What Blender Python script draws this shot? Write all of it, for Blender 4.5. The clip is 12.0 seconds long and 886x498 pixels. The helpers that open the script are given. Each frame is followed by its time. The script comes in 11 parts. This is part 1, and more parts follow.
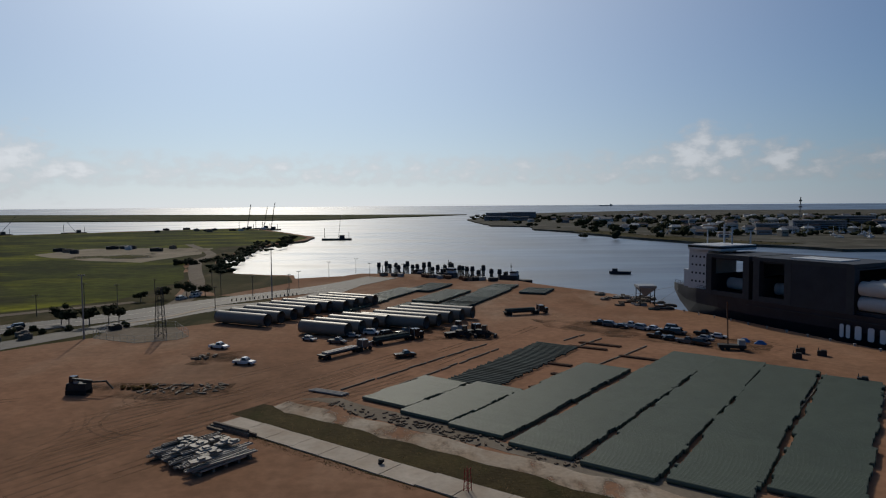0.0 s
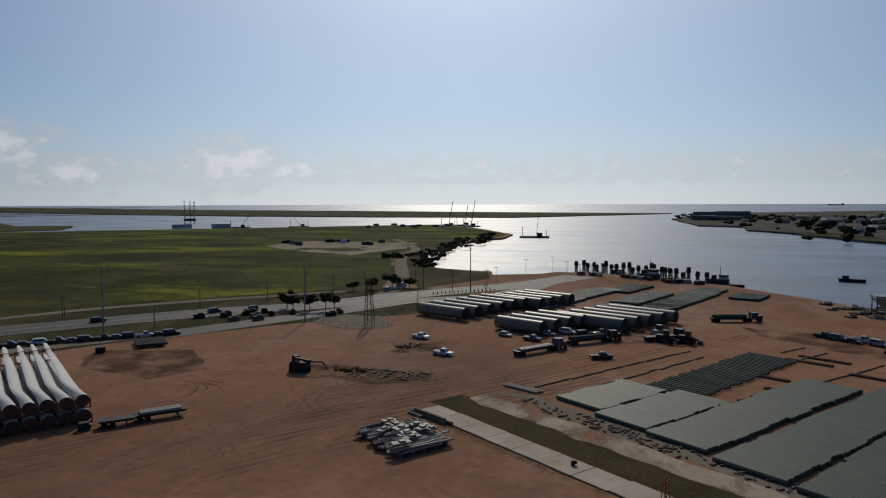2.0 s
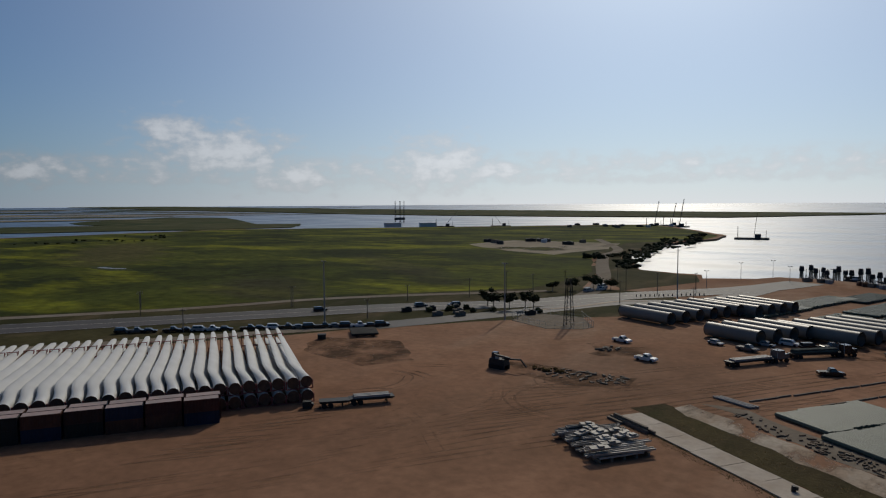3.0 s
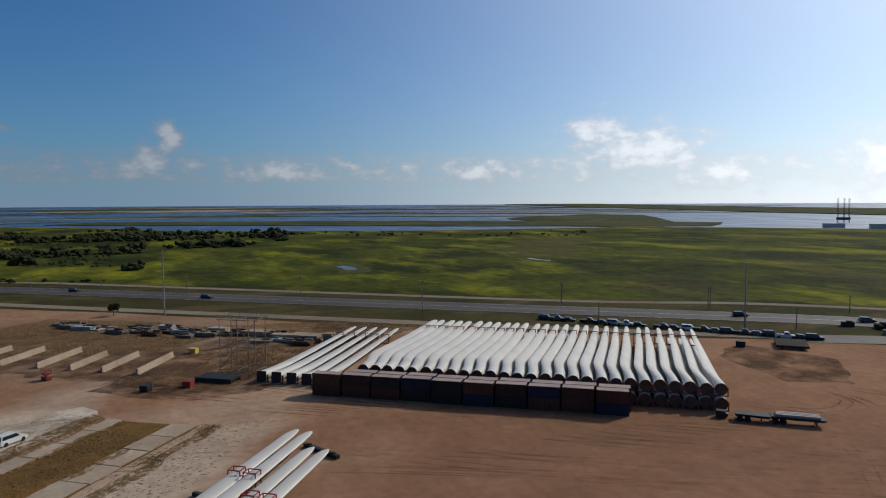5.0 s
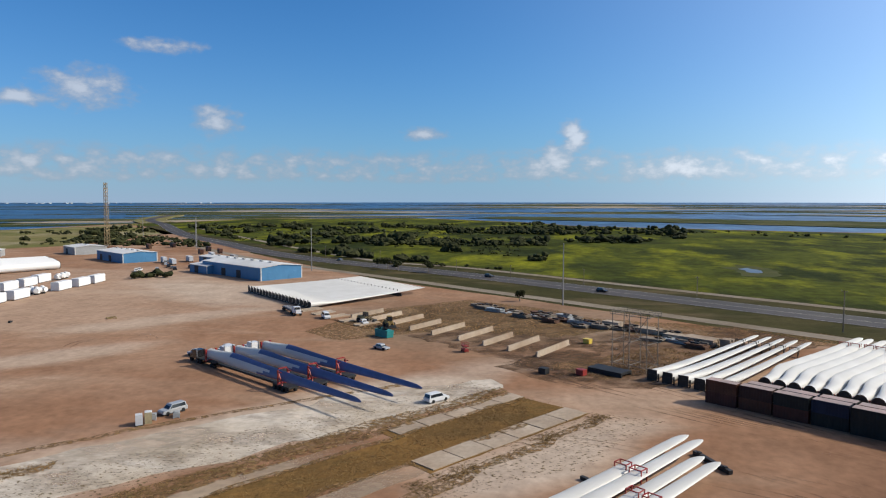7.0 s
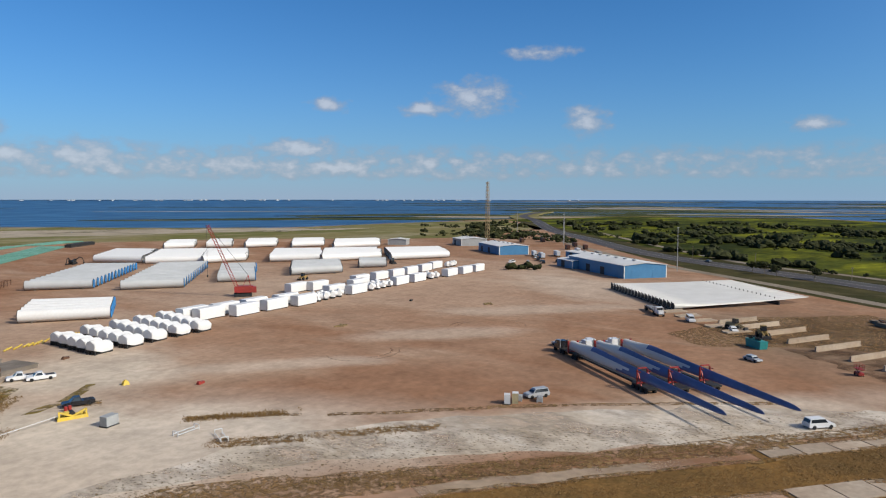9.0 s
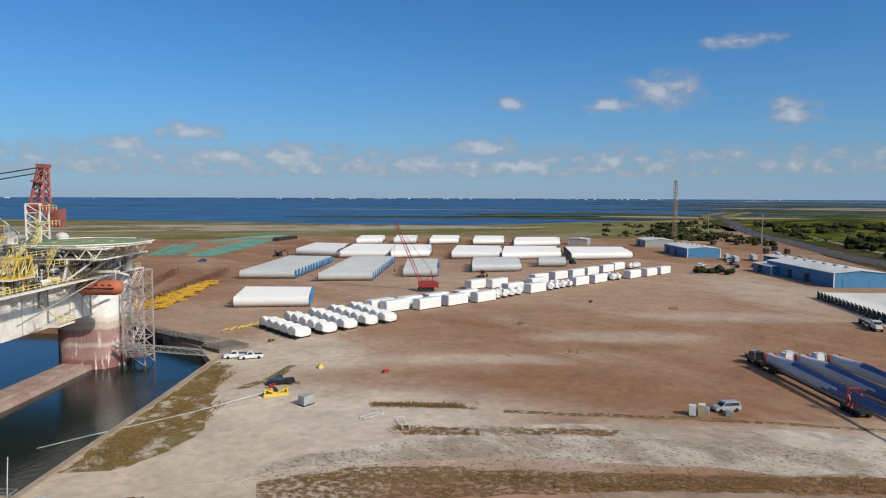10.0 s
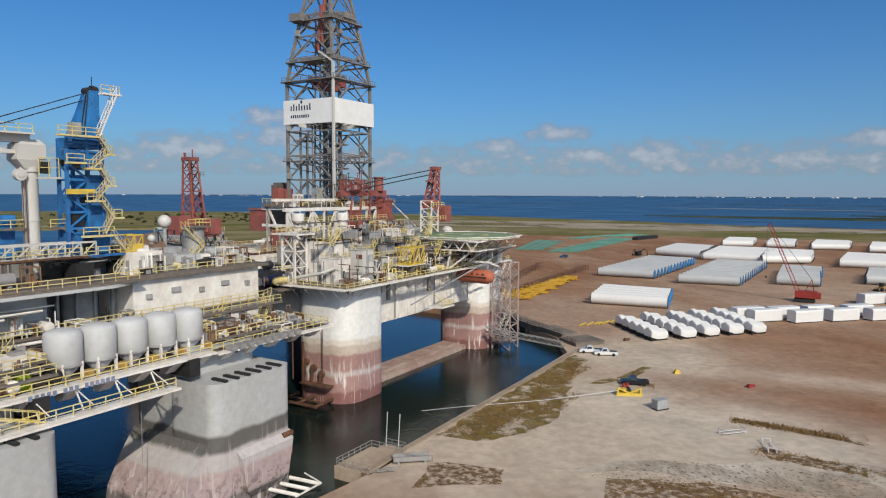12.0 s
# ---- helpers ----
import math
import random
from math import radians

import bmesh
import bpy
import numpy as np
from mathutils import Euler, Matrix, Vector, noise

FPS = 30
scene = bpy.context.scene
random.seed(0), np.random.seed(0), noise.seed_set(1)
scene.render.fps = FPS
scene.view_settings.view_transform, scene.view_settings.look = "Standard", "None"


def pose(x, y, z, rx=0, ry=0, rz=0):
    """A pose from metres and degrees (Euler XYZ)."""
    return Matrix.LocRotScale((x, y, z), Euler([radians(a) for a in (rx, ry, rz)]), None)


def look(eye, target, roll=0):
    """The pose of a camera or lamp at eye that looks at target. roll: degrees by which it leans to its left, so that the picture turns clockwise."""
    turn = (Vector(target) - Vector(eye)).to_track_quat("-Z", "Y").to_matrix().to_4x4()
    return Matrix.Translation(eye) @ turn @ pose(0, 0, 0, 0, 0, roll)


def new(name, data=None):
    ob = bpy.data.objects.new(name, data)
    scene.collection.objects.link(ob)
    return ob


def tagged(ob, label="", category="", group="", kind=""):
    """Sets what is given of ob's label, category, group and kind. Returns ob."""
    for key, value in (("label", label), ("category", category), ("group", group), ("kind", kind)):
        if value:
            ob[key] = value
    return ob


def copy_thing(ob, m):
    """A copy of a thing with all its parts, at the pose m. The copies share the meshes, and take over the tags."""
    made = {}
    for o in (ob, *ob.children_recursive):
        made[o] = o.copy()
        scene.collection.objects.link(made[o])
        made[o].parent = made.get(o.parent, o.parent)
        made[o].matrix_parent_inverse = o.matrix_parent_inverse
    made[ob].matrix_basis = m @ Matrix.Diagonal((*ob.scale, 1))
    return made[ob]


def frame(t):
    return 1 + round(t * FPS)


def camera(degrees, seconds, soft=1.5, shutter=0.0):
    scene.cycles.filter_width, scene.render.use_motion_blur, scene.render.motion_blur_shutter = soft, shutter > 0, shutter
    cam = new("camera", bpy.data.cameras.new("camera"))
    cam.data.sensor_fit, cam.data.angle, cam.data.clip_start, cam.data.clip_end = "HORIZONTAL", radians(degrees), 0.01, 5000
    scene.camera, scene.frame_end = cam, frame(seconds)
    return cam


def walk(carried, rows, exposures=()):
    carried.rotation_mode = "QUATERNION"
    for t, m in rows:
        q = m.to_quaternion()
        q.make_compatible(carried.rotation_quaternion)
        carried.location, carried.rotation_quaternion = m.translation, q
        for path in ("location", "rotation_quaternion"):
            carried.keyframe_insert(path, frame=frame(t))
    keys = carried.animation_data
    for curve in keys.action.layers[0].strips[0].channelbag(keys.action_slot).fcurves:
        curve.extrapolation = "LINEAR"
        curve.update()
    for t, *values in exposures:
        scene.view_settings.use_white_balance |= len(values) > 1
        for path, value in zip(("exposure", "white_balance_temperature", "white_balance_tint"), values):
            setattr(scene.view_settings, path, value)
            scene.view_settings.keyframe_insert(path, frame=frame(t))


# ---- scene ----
# The camera hangs 40 m above a port yard and turns from the ship channel over the road and marsh to the rig basin.
EYE_Z = 40.0
SUN_AZ, SUN_EL = 14.5, 34.0          # degrees; azimuth counted anticlockwise from +Y
cam = camera(65.83, 12.0, soft=1.15)
# seconds, heading, pitch, roll
PATH = [
    (0.0, -0.01, -3.80, 0.41), (0.5, -0.06, -3.87, 0.37), (1.0, 1.81, -3.92, 0.32), (1.5, 9.03, -3.92, 0.34),
    (2.0, 16.44, -3.91, 0.15), (2.5, 24.74, -3.89, 0.32), (3.0, 33.13, -3.88, 0.37), (5.0, 67.05, -3.90, 0.31),
    (5.5, 75.09, -3.94, 0.16), (6.0, 83.10, -3.99, 0.12), (6.5, 91.22, -4.06, 0.15), (7.0, 99.41, -4.09, 0.01),
    (9.0, 129.29, -4.30, -0.06), (9.5, 136.70, -4.35, -0.11), (10.0, 144.28, -4.43, -0.20), (10.5, 151.75, -4.52, -0.30),
    (11.0, 159.11, -4.57, -0.26), (11.5, 166.62, -4.62, -0.28), (12.0, 173.78, -4.67, -0.24)]
EXPOSURES = [(0.0, -1.57), (2.5, -1.62), (5.0, -0.90), (5.5, -0.62), (6.0, -0.47), (6.5, -0.24), (7.1, -0.10), (9.0, -0.20), (12.0, -0.50)]
walk(cam, [(t, pose(0, 0, EYE_Z, 90 + p, 0, h) @ pose(0, 0, 0, 0, 0, -r)) for t, h, p, r in PATH], EXPOSURES)

# ---- daylight ----
world = bpy.data.worlds.new("sky")
scene.world = world
world.use_nodes = True
wt = world.node_tree
for n in list(wt.nodes):
    wt.nodes.remove(n)


def wnode(kind, op=None, *ins):
    n = wt.nodes.new("ShaderNode" + kind)
    if op:
        n.operation = op
    for i, s in enumerate(ins):
        if s is None:
            continue
        if isinstance(s, bpy.types.NodeSocket):
            wt.links.new(s, n.inputs[i])
        else:
            n.inputs[i].default_value = s
    return n


def wmath(op, *ins):
    return wnode("Math", op, *ins).outputs[0]


def wrange(src, a, b, c=0.0, d=1.0):
    n = wnode("MapRange", None, src, a, b, c, d)
    n.interpolation_type = "SMOOTHSTEP"
    return n.outputs[0]


def wmix(f, a, b):
    n = wt.nodes.new("ShaderNodeMix")
    n.data_type = "RGBA"
    for k, s in ((0, f), (6, a), (7, b)):
        if isinstance(s, bpy.types.NodeSocket):
            wt.links.new(s, n.inputs[k])
        else:
            n.inputs[k].default_value = s
    return n.outputs[2]


SUN_DIR = (-math.sin(radians(SUN_AZ)) * math.cos(radians(SUN_EL)), math.cos(radians(SUN_AZ)) * math.cos(radians(SUN_EL)), math.sin(radians(SUN_EL)))
w_out, w_bg = wnode("OutputWorld"), wnode("Background")
w_sky = wnode("TexSky")
w_sky.sky_type, w_sky.sun_disc = "NISHITA", False
w_sky.sun_elevation, w_sky.sun_rotation = radians(SUN_EL), radians(-SUN_AZ)
w_sky.air_density, w_sky.dust_density, w_sky.ozone_density = 1.0, 0.25, 2.5
SKY_STRENGTH = 0.068
coords = wnode("TexCoord").outputs["Generated"]
sep = wnode("SeparateXYZ", None, coords)
el = wmath("MULTIPLY", wmath("ARCSINE", sep.outputs[2]), 57.2958)
# heading, counted from the middle of the turn
mid = radians(88)
fwd = wnode("VectorMath", "DOT_PRODUCT", coords, (-math.sin(mid), math.cos(mid), 0)).outputs["Value"]
left = wnode("VectorMath", "DOT_PRODUCT", coords, (-math.cos(mid), -math.sin(mid), 0)).outputs["Value"]
az = wmath("MULTIPLY_ADD", wmath("ARCTAN2", left, fwd), 57.2958, 88.0)
flat = wnode("CombineXYZ", None, az, el, 0.0).outputs[0]
tint = wnode("VectorMath", "MULTIPLY", w_sky.outputs[0], (0.43, 1.19, 1.91)).outputs[0]
# bright aureole round the sun and pale sea haze low down
sun_cos = wmath("MAXIMUM", wnode("VectorMath", "DOT_PRODUCT", coords, SUN_DIR).outputs["Value"], 0.0)
glow = wmath("ADD", wmath("ADD", wmath("MULTIPLY", wmath("POWER", sun_cos, 6.5), 17.0), wmath("MULTIPLY", wmath("POWER", sun_cos, 2.4), 6.0)), wmath("MULTIPLY", wmath("POWER", sun_cos, 40.0), 20.0))
aureole = wnode("VectorMath", "SCALE", (1.09, 1.05, 0.92))
wt.links.new(glow, aureole.inputs["Scale"])
deep = wnode("VectorMath", "SCALE", tint)
wt.links.new(wrange(el, 24.0, 62.0, 1.0, 0.70), deep.inputs["Scale"])
sky_sum = wnode("VectorMath", "ADD", deep.outputs[0], aureole.outputs[0]).outputs[0]
haze_f = wmath("MULTIPLY", wmath("POWER", 2.718, wmath("MULTIPLY", wmath("MAXIMUM", el, 0.0), -0.18)), 0.85)
haze_c = wnode("VectorMath", "SCALE", (1.06, 1.0, 0.94))
wt.links.new(wmath("MULTIPLY", wmath("POWER", sun_cos, 3.0), 47.0), haze_c.inputs["Scale"])
haze_sum = wnode("VectorMath", "ADD", haze_c.outputs[0], wmix(wrange(az, 95.0, 150.0), (4.9, 7.0, 10.0, 1), (5.7, 7.1, 9.7, 1))).outputs[0]
sky_hazy = wmix(haze_f, sky_sum, haze_sum)
# small cumulus along the horizon: heading, height, half width, half height in degrees
CLOUDS = [(31.9, 3.4, 2.0, 1.1), (28.9, 2.6, 2.9, 0.8), (-20.1, 3.5, 3.3, 1.2), (-22.6, 4.1, 1.7, 1.0), (-26.3, 3.2, 1.7, 1.1), (51.1, 3.9, 5.1, 1.9), (45.0, 2.2, 3.7, 1.1),
          (33.6, 3.0, 3.8, 2.0), (54.5, 5.6, 2.4, 1.2), (49.6, 4.9, 2.2, 1.0), (-20.6, 4.6, 1.4, 1.1), (88.9, 5.6, 0.8, 0.7), (101.0, 5.4, 1.5, 0.4), (88.5, 4.8, 0.9, 1.0), (90.2, 3.1, 2.2, 1.1), (80.6, 2.6, 2.0, 1.0), (63.9, 2.6, 2.6, 0.9), (117.5, 6.1, 1.2, 0.8)]
CLOUDS += [(126.7, 8.2, 2.0, 0.95), (130.8, 7.3, 1.2, 0.45), (138.7, 7.5, 1.0, 0.35), (121.5, 11.6, 1.7, 0.35), (164.6, 4.8, 2.0, 0.55), (161.7, 3.0, 2.3, 0.6), (156.5, 3.1, 2.5, 0.8),
           (146.6, 2.6, 2.3, 0.6), (141.1, 3.9, 2.6, 0.6), (138.3, 2.5, 2.8, 0.5), (130.2, 2.7, 0.8, 0.6), (187.9, 6.0, 1.8, 0.6), (187.0, 4.4, 2.7, 0.8), (194.0, 3.4, 3.3, 0.9), (169.4, 3.8, 1.9, 0.5)]
w_noise = wnode("TexNoise")
w_noise.inputs["Scale"].default_value, w_noise.inputs["Detail"].default_value, w_noise.inputs["Roughness"].default_value = 0.85, 6.0, 0.55
wt.links.new(wnode("VectorMath", "MULTIPLY", flat, (0.75, 1.25, 1.0)).outputs[0], w_noise.inputs["Vector"])
nearest = None
for a, e, w, h in CLOUDS:
    w, h = (w * 1.45, h * 1.5) if a > 110 else (w * 1.2, h * 1.25)
    d = wnode("VectorMath", "LENGTH", wnode("VectorMath", "MULTIPLY_ADD", flat, (1 / w, 1 / h, 0), (-a / w, -e / h, 0)).outputs[0]).outputs["Value"]
    nearest = d if nearest is None else wmath("MINIMUM", nearest, d)
body = wmath("ADD", wmath("SUBTRACT", 0.86, wmath("MULTIPLY", nearest, 0.66)), wmath("MULTIPLY", wmath("SUBTRACT", w_noise.outputs["Fac"], 0.5), 1.7))
band = wmath("MULTIPLY", wmath("MULTIPLY", wrange(el, 0.6, 2.0), wrange(el, 6.0, 2.8)), wmath("MULTIPLY_ADD", wrange(az, 105.0, 140.0), 0.10, 1.0))
body = wmath("MAXIMUM", body, wmath("ADD", wmath("SUBTRACT", wmath("MULTIPLY", band, 0.9), 0.4), wmath("MULTIPLY", wmath("SUBTRACT", w_noise.outputs["Fac"], 0.58), wmath("MULTIPLY", band, 1.6))))
cover = wmath("MULTIPLY", wrange(body, -0.05, 0.75), 0.78)
cloud_c = wnode("VectorMath", "SCALE", (0.99, 1.0, 1.01))
wt.links.new(wmath("ADD", wmath("MULTIPLY", wrange(body, 0.25, 0.95), wmath("MULTIPLY_ADD", wrange(az, 100.0, 60.0), 4.0, 4.0)), wmath("MULTIPLY", wmath("POWER", sun_cos, 2.6), 29.0)), cloud_c.inputs["Scale"])
cloud_sum = wnode("VectorMath", "ADD", cloud_c.outputs[0], (5.4, 6.0, 7.2)).outputs[0]
sky_all = wmix(cover, sky_hazy, cloud_sum)
wt.links.new(sky_all, w_bg.inputs["Color"])
w_bg.inputs["Strength"].default_value = SKY_STRENGTH
wt.links.new(w_bg.outputs[0], w_out.inputs["Surface"])

sun = new("sun", bpy.data.lights.new("sun", "SUN"))
sun.data.energy, sun.data.angle, sun.data.color = 5.0, radians(0.53), (1.0, 0.91, 0.76)
sun.matrix_world = look((0, 0, 0), tuple(-c for c in SUN_DIR))
sun.location = (0, 0, 300)

# ---- building tools ----
from mathutils.geometry import delaunay_2d_cdt

YU, YV = Vector((0.80, -0.60, 0)), Vector((0.60, 0.80, 0))   # the yard's own axes: to the water, along the road


class Shape:
    """Collects faces for one mesh."""

    def __init__(self):
        self.v, self.f, self.smooth = [], [], []

    def add(self, verts, faces, smooth=False):
        k = len(self.v)
        self.v += [tuple(p) for p in verts]
        self.f += [tuple(i + k for i in f) for f in faces]
        self.smooth += [smooth] * len(faces)
        return self

    def box(self, c, s, m=None, taper=1.0):
        x, y, z = s[0] / 2, s[1] / 2, s[2] / 2
        pts = [(-x, -y, -z), (x, -y, -z), (x, y, -z), (-x, y, -z),
               (-x * taper, -y * taper, z), (x * taper, -y * taper, z), (x * taper, y * taper, z), (-x * taper, y * taper, z)]
        c = Vector(c)
        pts = [c + (m @ Vector(p) if m else Vector(p)) for p in pts]
        return self.add(pts, [(3, 2, 1, 0), (4, 5, 6, 7), (0, 1, 5, 4), (1, 2, 6, 5), (2, 3, 7, 6), (3, 0, 4, 7)])

    def tube(self, a, b, ra, rb=None, n=8, caps=True, smooth=True):
        a, b, rb = Vector(a), Vector(b), ra if rb is None else rb
        d = (b - a).normalized()
        s = d.orthogonal().normalized() if abs(d.z) < 0.999 else Vector((1, 0, 0))
        if abs(d.z) < 0.999:
            s = d.cross(Vector((0, 0, 1))).normalized()
        t = d.cross(s)
        ring = [(math.cos(2 * math.pi * i / n), math.sin(2 * math.pi * i / n)) for i in range(n)]
        pts = [a + (s * x + t * y) * ra for x, y in ring] + [b + (s * x + t * y) * rb for x, y in ring]
        self.add(pts, [(i, i + n, (i + 1) % n + n, (i + 1) % n) for i in range(n)], smooth)
        if caps:
            k = len(self.v) - 2 * n
            self.f += [tuple(k + i for i in range(n)), tuple(k + n + i for i in reversed(range(n)))]
            self.smooth += [False, False]
        return self

    def bar(self, a, b, w, h=None):
        """A square bar from a to b."""
        a, b, h = Vector(a), Vector(b), w if h is None else h
        d = (b - a).normalized()
        s = d.cross(Vector((0, 0, 1))).normalized() if abs(d.z) < 0.999 else Vector((1, 0, 0))
        t = s.cross(d)
        pts = [p + s * x * w / 2 + t * y * h / 2 for p in (a, b) for x, y in ((-1, -1), (1, -1), (1, 1), (-1, 1))]
        return self.add(pts, [(0, 1, 2, 3), (7, 6, 5, 4), (0, 4, 5, 1), (1, 5, 6, 2), (2, 6, 7, 3), (3, 7, 4, 0)])

    def slab(self, outline, z0, z1):
        """A flat plate with the outline given, from z0 up to z1."""
        n = len(outline)
        area = sum(outline[i][0] * outline[(i + 1) % n][1] - outline[(i + 1) % n][0] * outline[i][1] for i in range(n))
        o = outline if area > 0 else outline[::-1]
        if n > 6:
            pts, _, tris, *_ = delaunay_2d_cdt([Vector((p[0], p[1])) for p in o], [], [list(range(n))], 1, 1e-4)
            self.add([(p.x, p.y, z1) for p in pts], tris)
        else:
            self.add([(p[0], p[1], z1) for p in o], [tuple(range(n))])
        pts = [(p[0], p[1], z0) for p in o] + [(p[0], p[1], z1) for p in o]
        return self.add(pts, [(i, (i + 1) % n, (i + 1) % n + n, i + n) for i in range(n)])

    def loft(self, rings, smooth=True, caps=True):
        n, k = len(rings[0]), len(rings)
        pts = [p for r in rings for p in r]
        self.add(pts, [(i * n + j, i * n + (j + 1) % n, (i + 1) * n + (j + 1) % n, (i + 1) * n + j) for i in range(k - 1) for j in range(n)], smooth)
        if caps:
            s = len(self.v) - len(pts)
            self.f += [tuple(s + j for j in reversed(range(n))), tuple(s + (k - 1) * n + j for j in range(n))]
            self.smooth += [False, False]
        return self

    def rail(self, pts, h=1.1, step=2.0, w=0.07, rows=2):
        """A handrail with posts along a line of points."""
        for a, b in zip(pts, pts[1:]):
            a, b = Vector(a), Vector(b)
            n = max(1, round((b - a).length / step))
            for i in range(n + 1):
                p = a.lerp(b, i / n)
                self.bar(p, p + Vector((0, 0, h)), w)
            for k in range(rows):
                o = Vector((0, 0, h * (k + 1) / rows))
                self.bar(a + o, b + o, w)
        return self

    def mesh(self, name):
        me = bpy.data.meshes.new(name)
        me.from_pydata(self.v, [], self.f)
        me.polygons.foreach_set("use_smooth", self.smooth)
        me.validate()
        me.update()
        if any(self.smooth):
            me.set_sharp_from_angle(angle=radians(42))
        return me


def part(name, shape, material, parent=None, label="", at=None):
    """One mesh object, under a thing or a part where a parent is given."""
    me = shape if isinstance(shape, bpy.types.Mesh) else shape.mesh(name)
    if not me.materials:
        me.materials.append(material)
    ob = new(name, me)
    if at is not None:
        ob.matrix_basis = at
    if parent:
        ob.parent = parent
    if label:
        tagged(ob, label)
    return ob


def thing(name, m, label, category, group=""):
    """An empty at the base of a thing, to hold its parts."""
    ob = new(name)
    ob.empty_display_size = 0.2
    ob.matrix_basis = m
    return tagged(ob, label, category, group)


def whole(name, shape, material, label, category, group="", at=None):
    """A thing that is one mesh."""
    return tagged(part(name, shape, material, at=at), label, category, group)


def setting(name, shape, material, label=""):
    return tagged(part(name, shape, material), label, kind="structure")


def facing(x, y, dx, dy, z=0.0):
    """A pose at x, y whose own x axis points along dx, dy."""
    return pose(x, y, z, 0, 0, math.degrees(math.atan2(dy, dx)))


def curve_through(pts, steps=6, closed=True):
    """A smooth outline through a few corner points."""
    n, out = len(pts), []
    for i in range(n if closed else n - 1):
        p = [Vector(pts[(i + k) % n] if closed else pts[min(max(i + k, 0), n - 1)]) for k in (-1, 0, 1, 2)]
        for s in range(steps):
            t = s / steps
            out.append(0.5 * (2 * p[1] + (p[2] - p[0]) * t + (2 * p[0] - 5 * p[1] + 4 * p[2] - p[3]) * t * t + (3 * p[1] - p[0] - 3 * p[2] + p[3]) * t ** 3))
    if not closed:
        out.append(Vector(pts[-1]))
    return out


def ragged(pts, size, amount, seed=0, closed=True):
    """The outline with its edge broken up by noise."""
    out, n = [], len(pts)
    for i in range(n if closed else n - 1):
        a, b = Vector(pts[i]).to_2d(), Vector(pts[(i + 1) % n]).to_2d()
        k = max(1, int((b - a).length / size))
        for j in range(k):
            p = a.lerp(b, j / k)
            q = Vector((p.x / size / 2.3 + seed * 7.1, p.y / size / 2.3, seed))
            out.append(p + Vector((noise.noise(q), noise.noise(q + Vector((31, 17, 5))))) * amount)
    return out


def strip(line, width, steps=5):
    """The outline of a band of a width along a line."""
    c = curve_through(line, steps, closed=False)
    left, right = [], []
    for i, p in enumerate(c):
        d = (c[min(i + 1, len(c) - 1)] - c[max(i - 1, 0)]).normalized()
        s = Vector((-d.y, d.x)) * width / 2
        left.append(p.to_2d() + s)
        right.append(p.to_2d() - s)
    return left, right


def ribbon(line, width, z, steps=5):
    """A flat band along a line."""
    a, b = strip(line, width, steps)
    n = len(a)
    return Shape().add([(p.x, p.y, z) for p in a + b], [(i, i + n, i + n + 1, i + 1) for i in range(n - 1)])

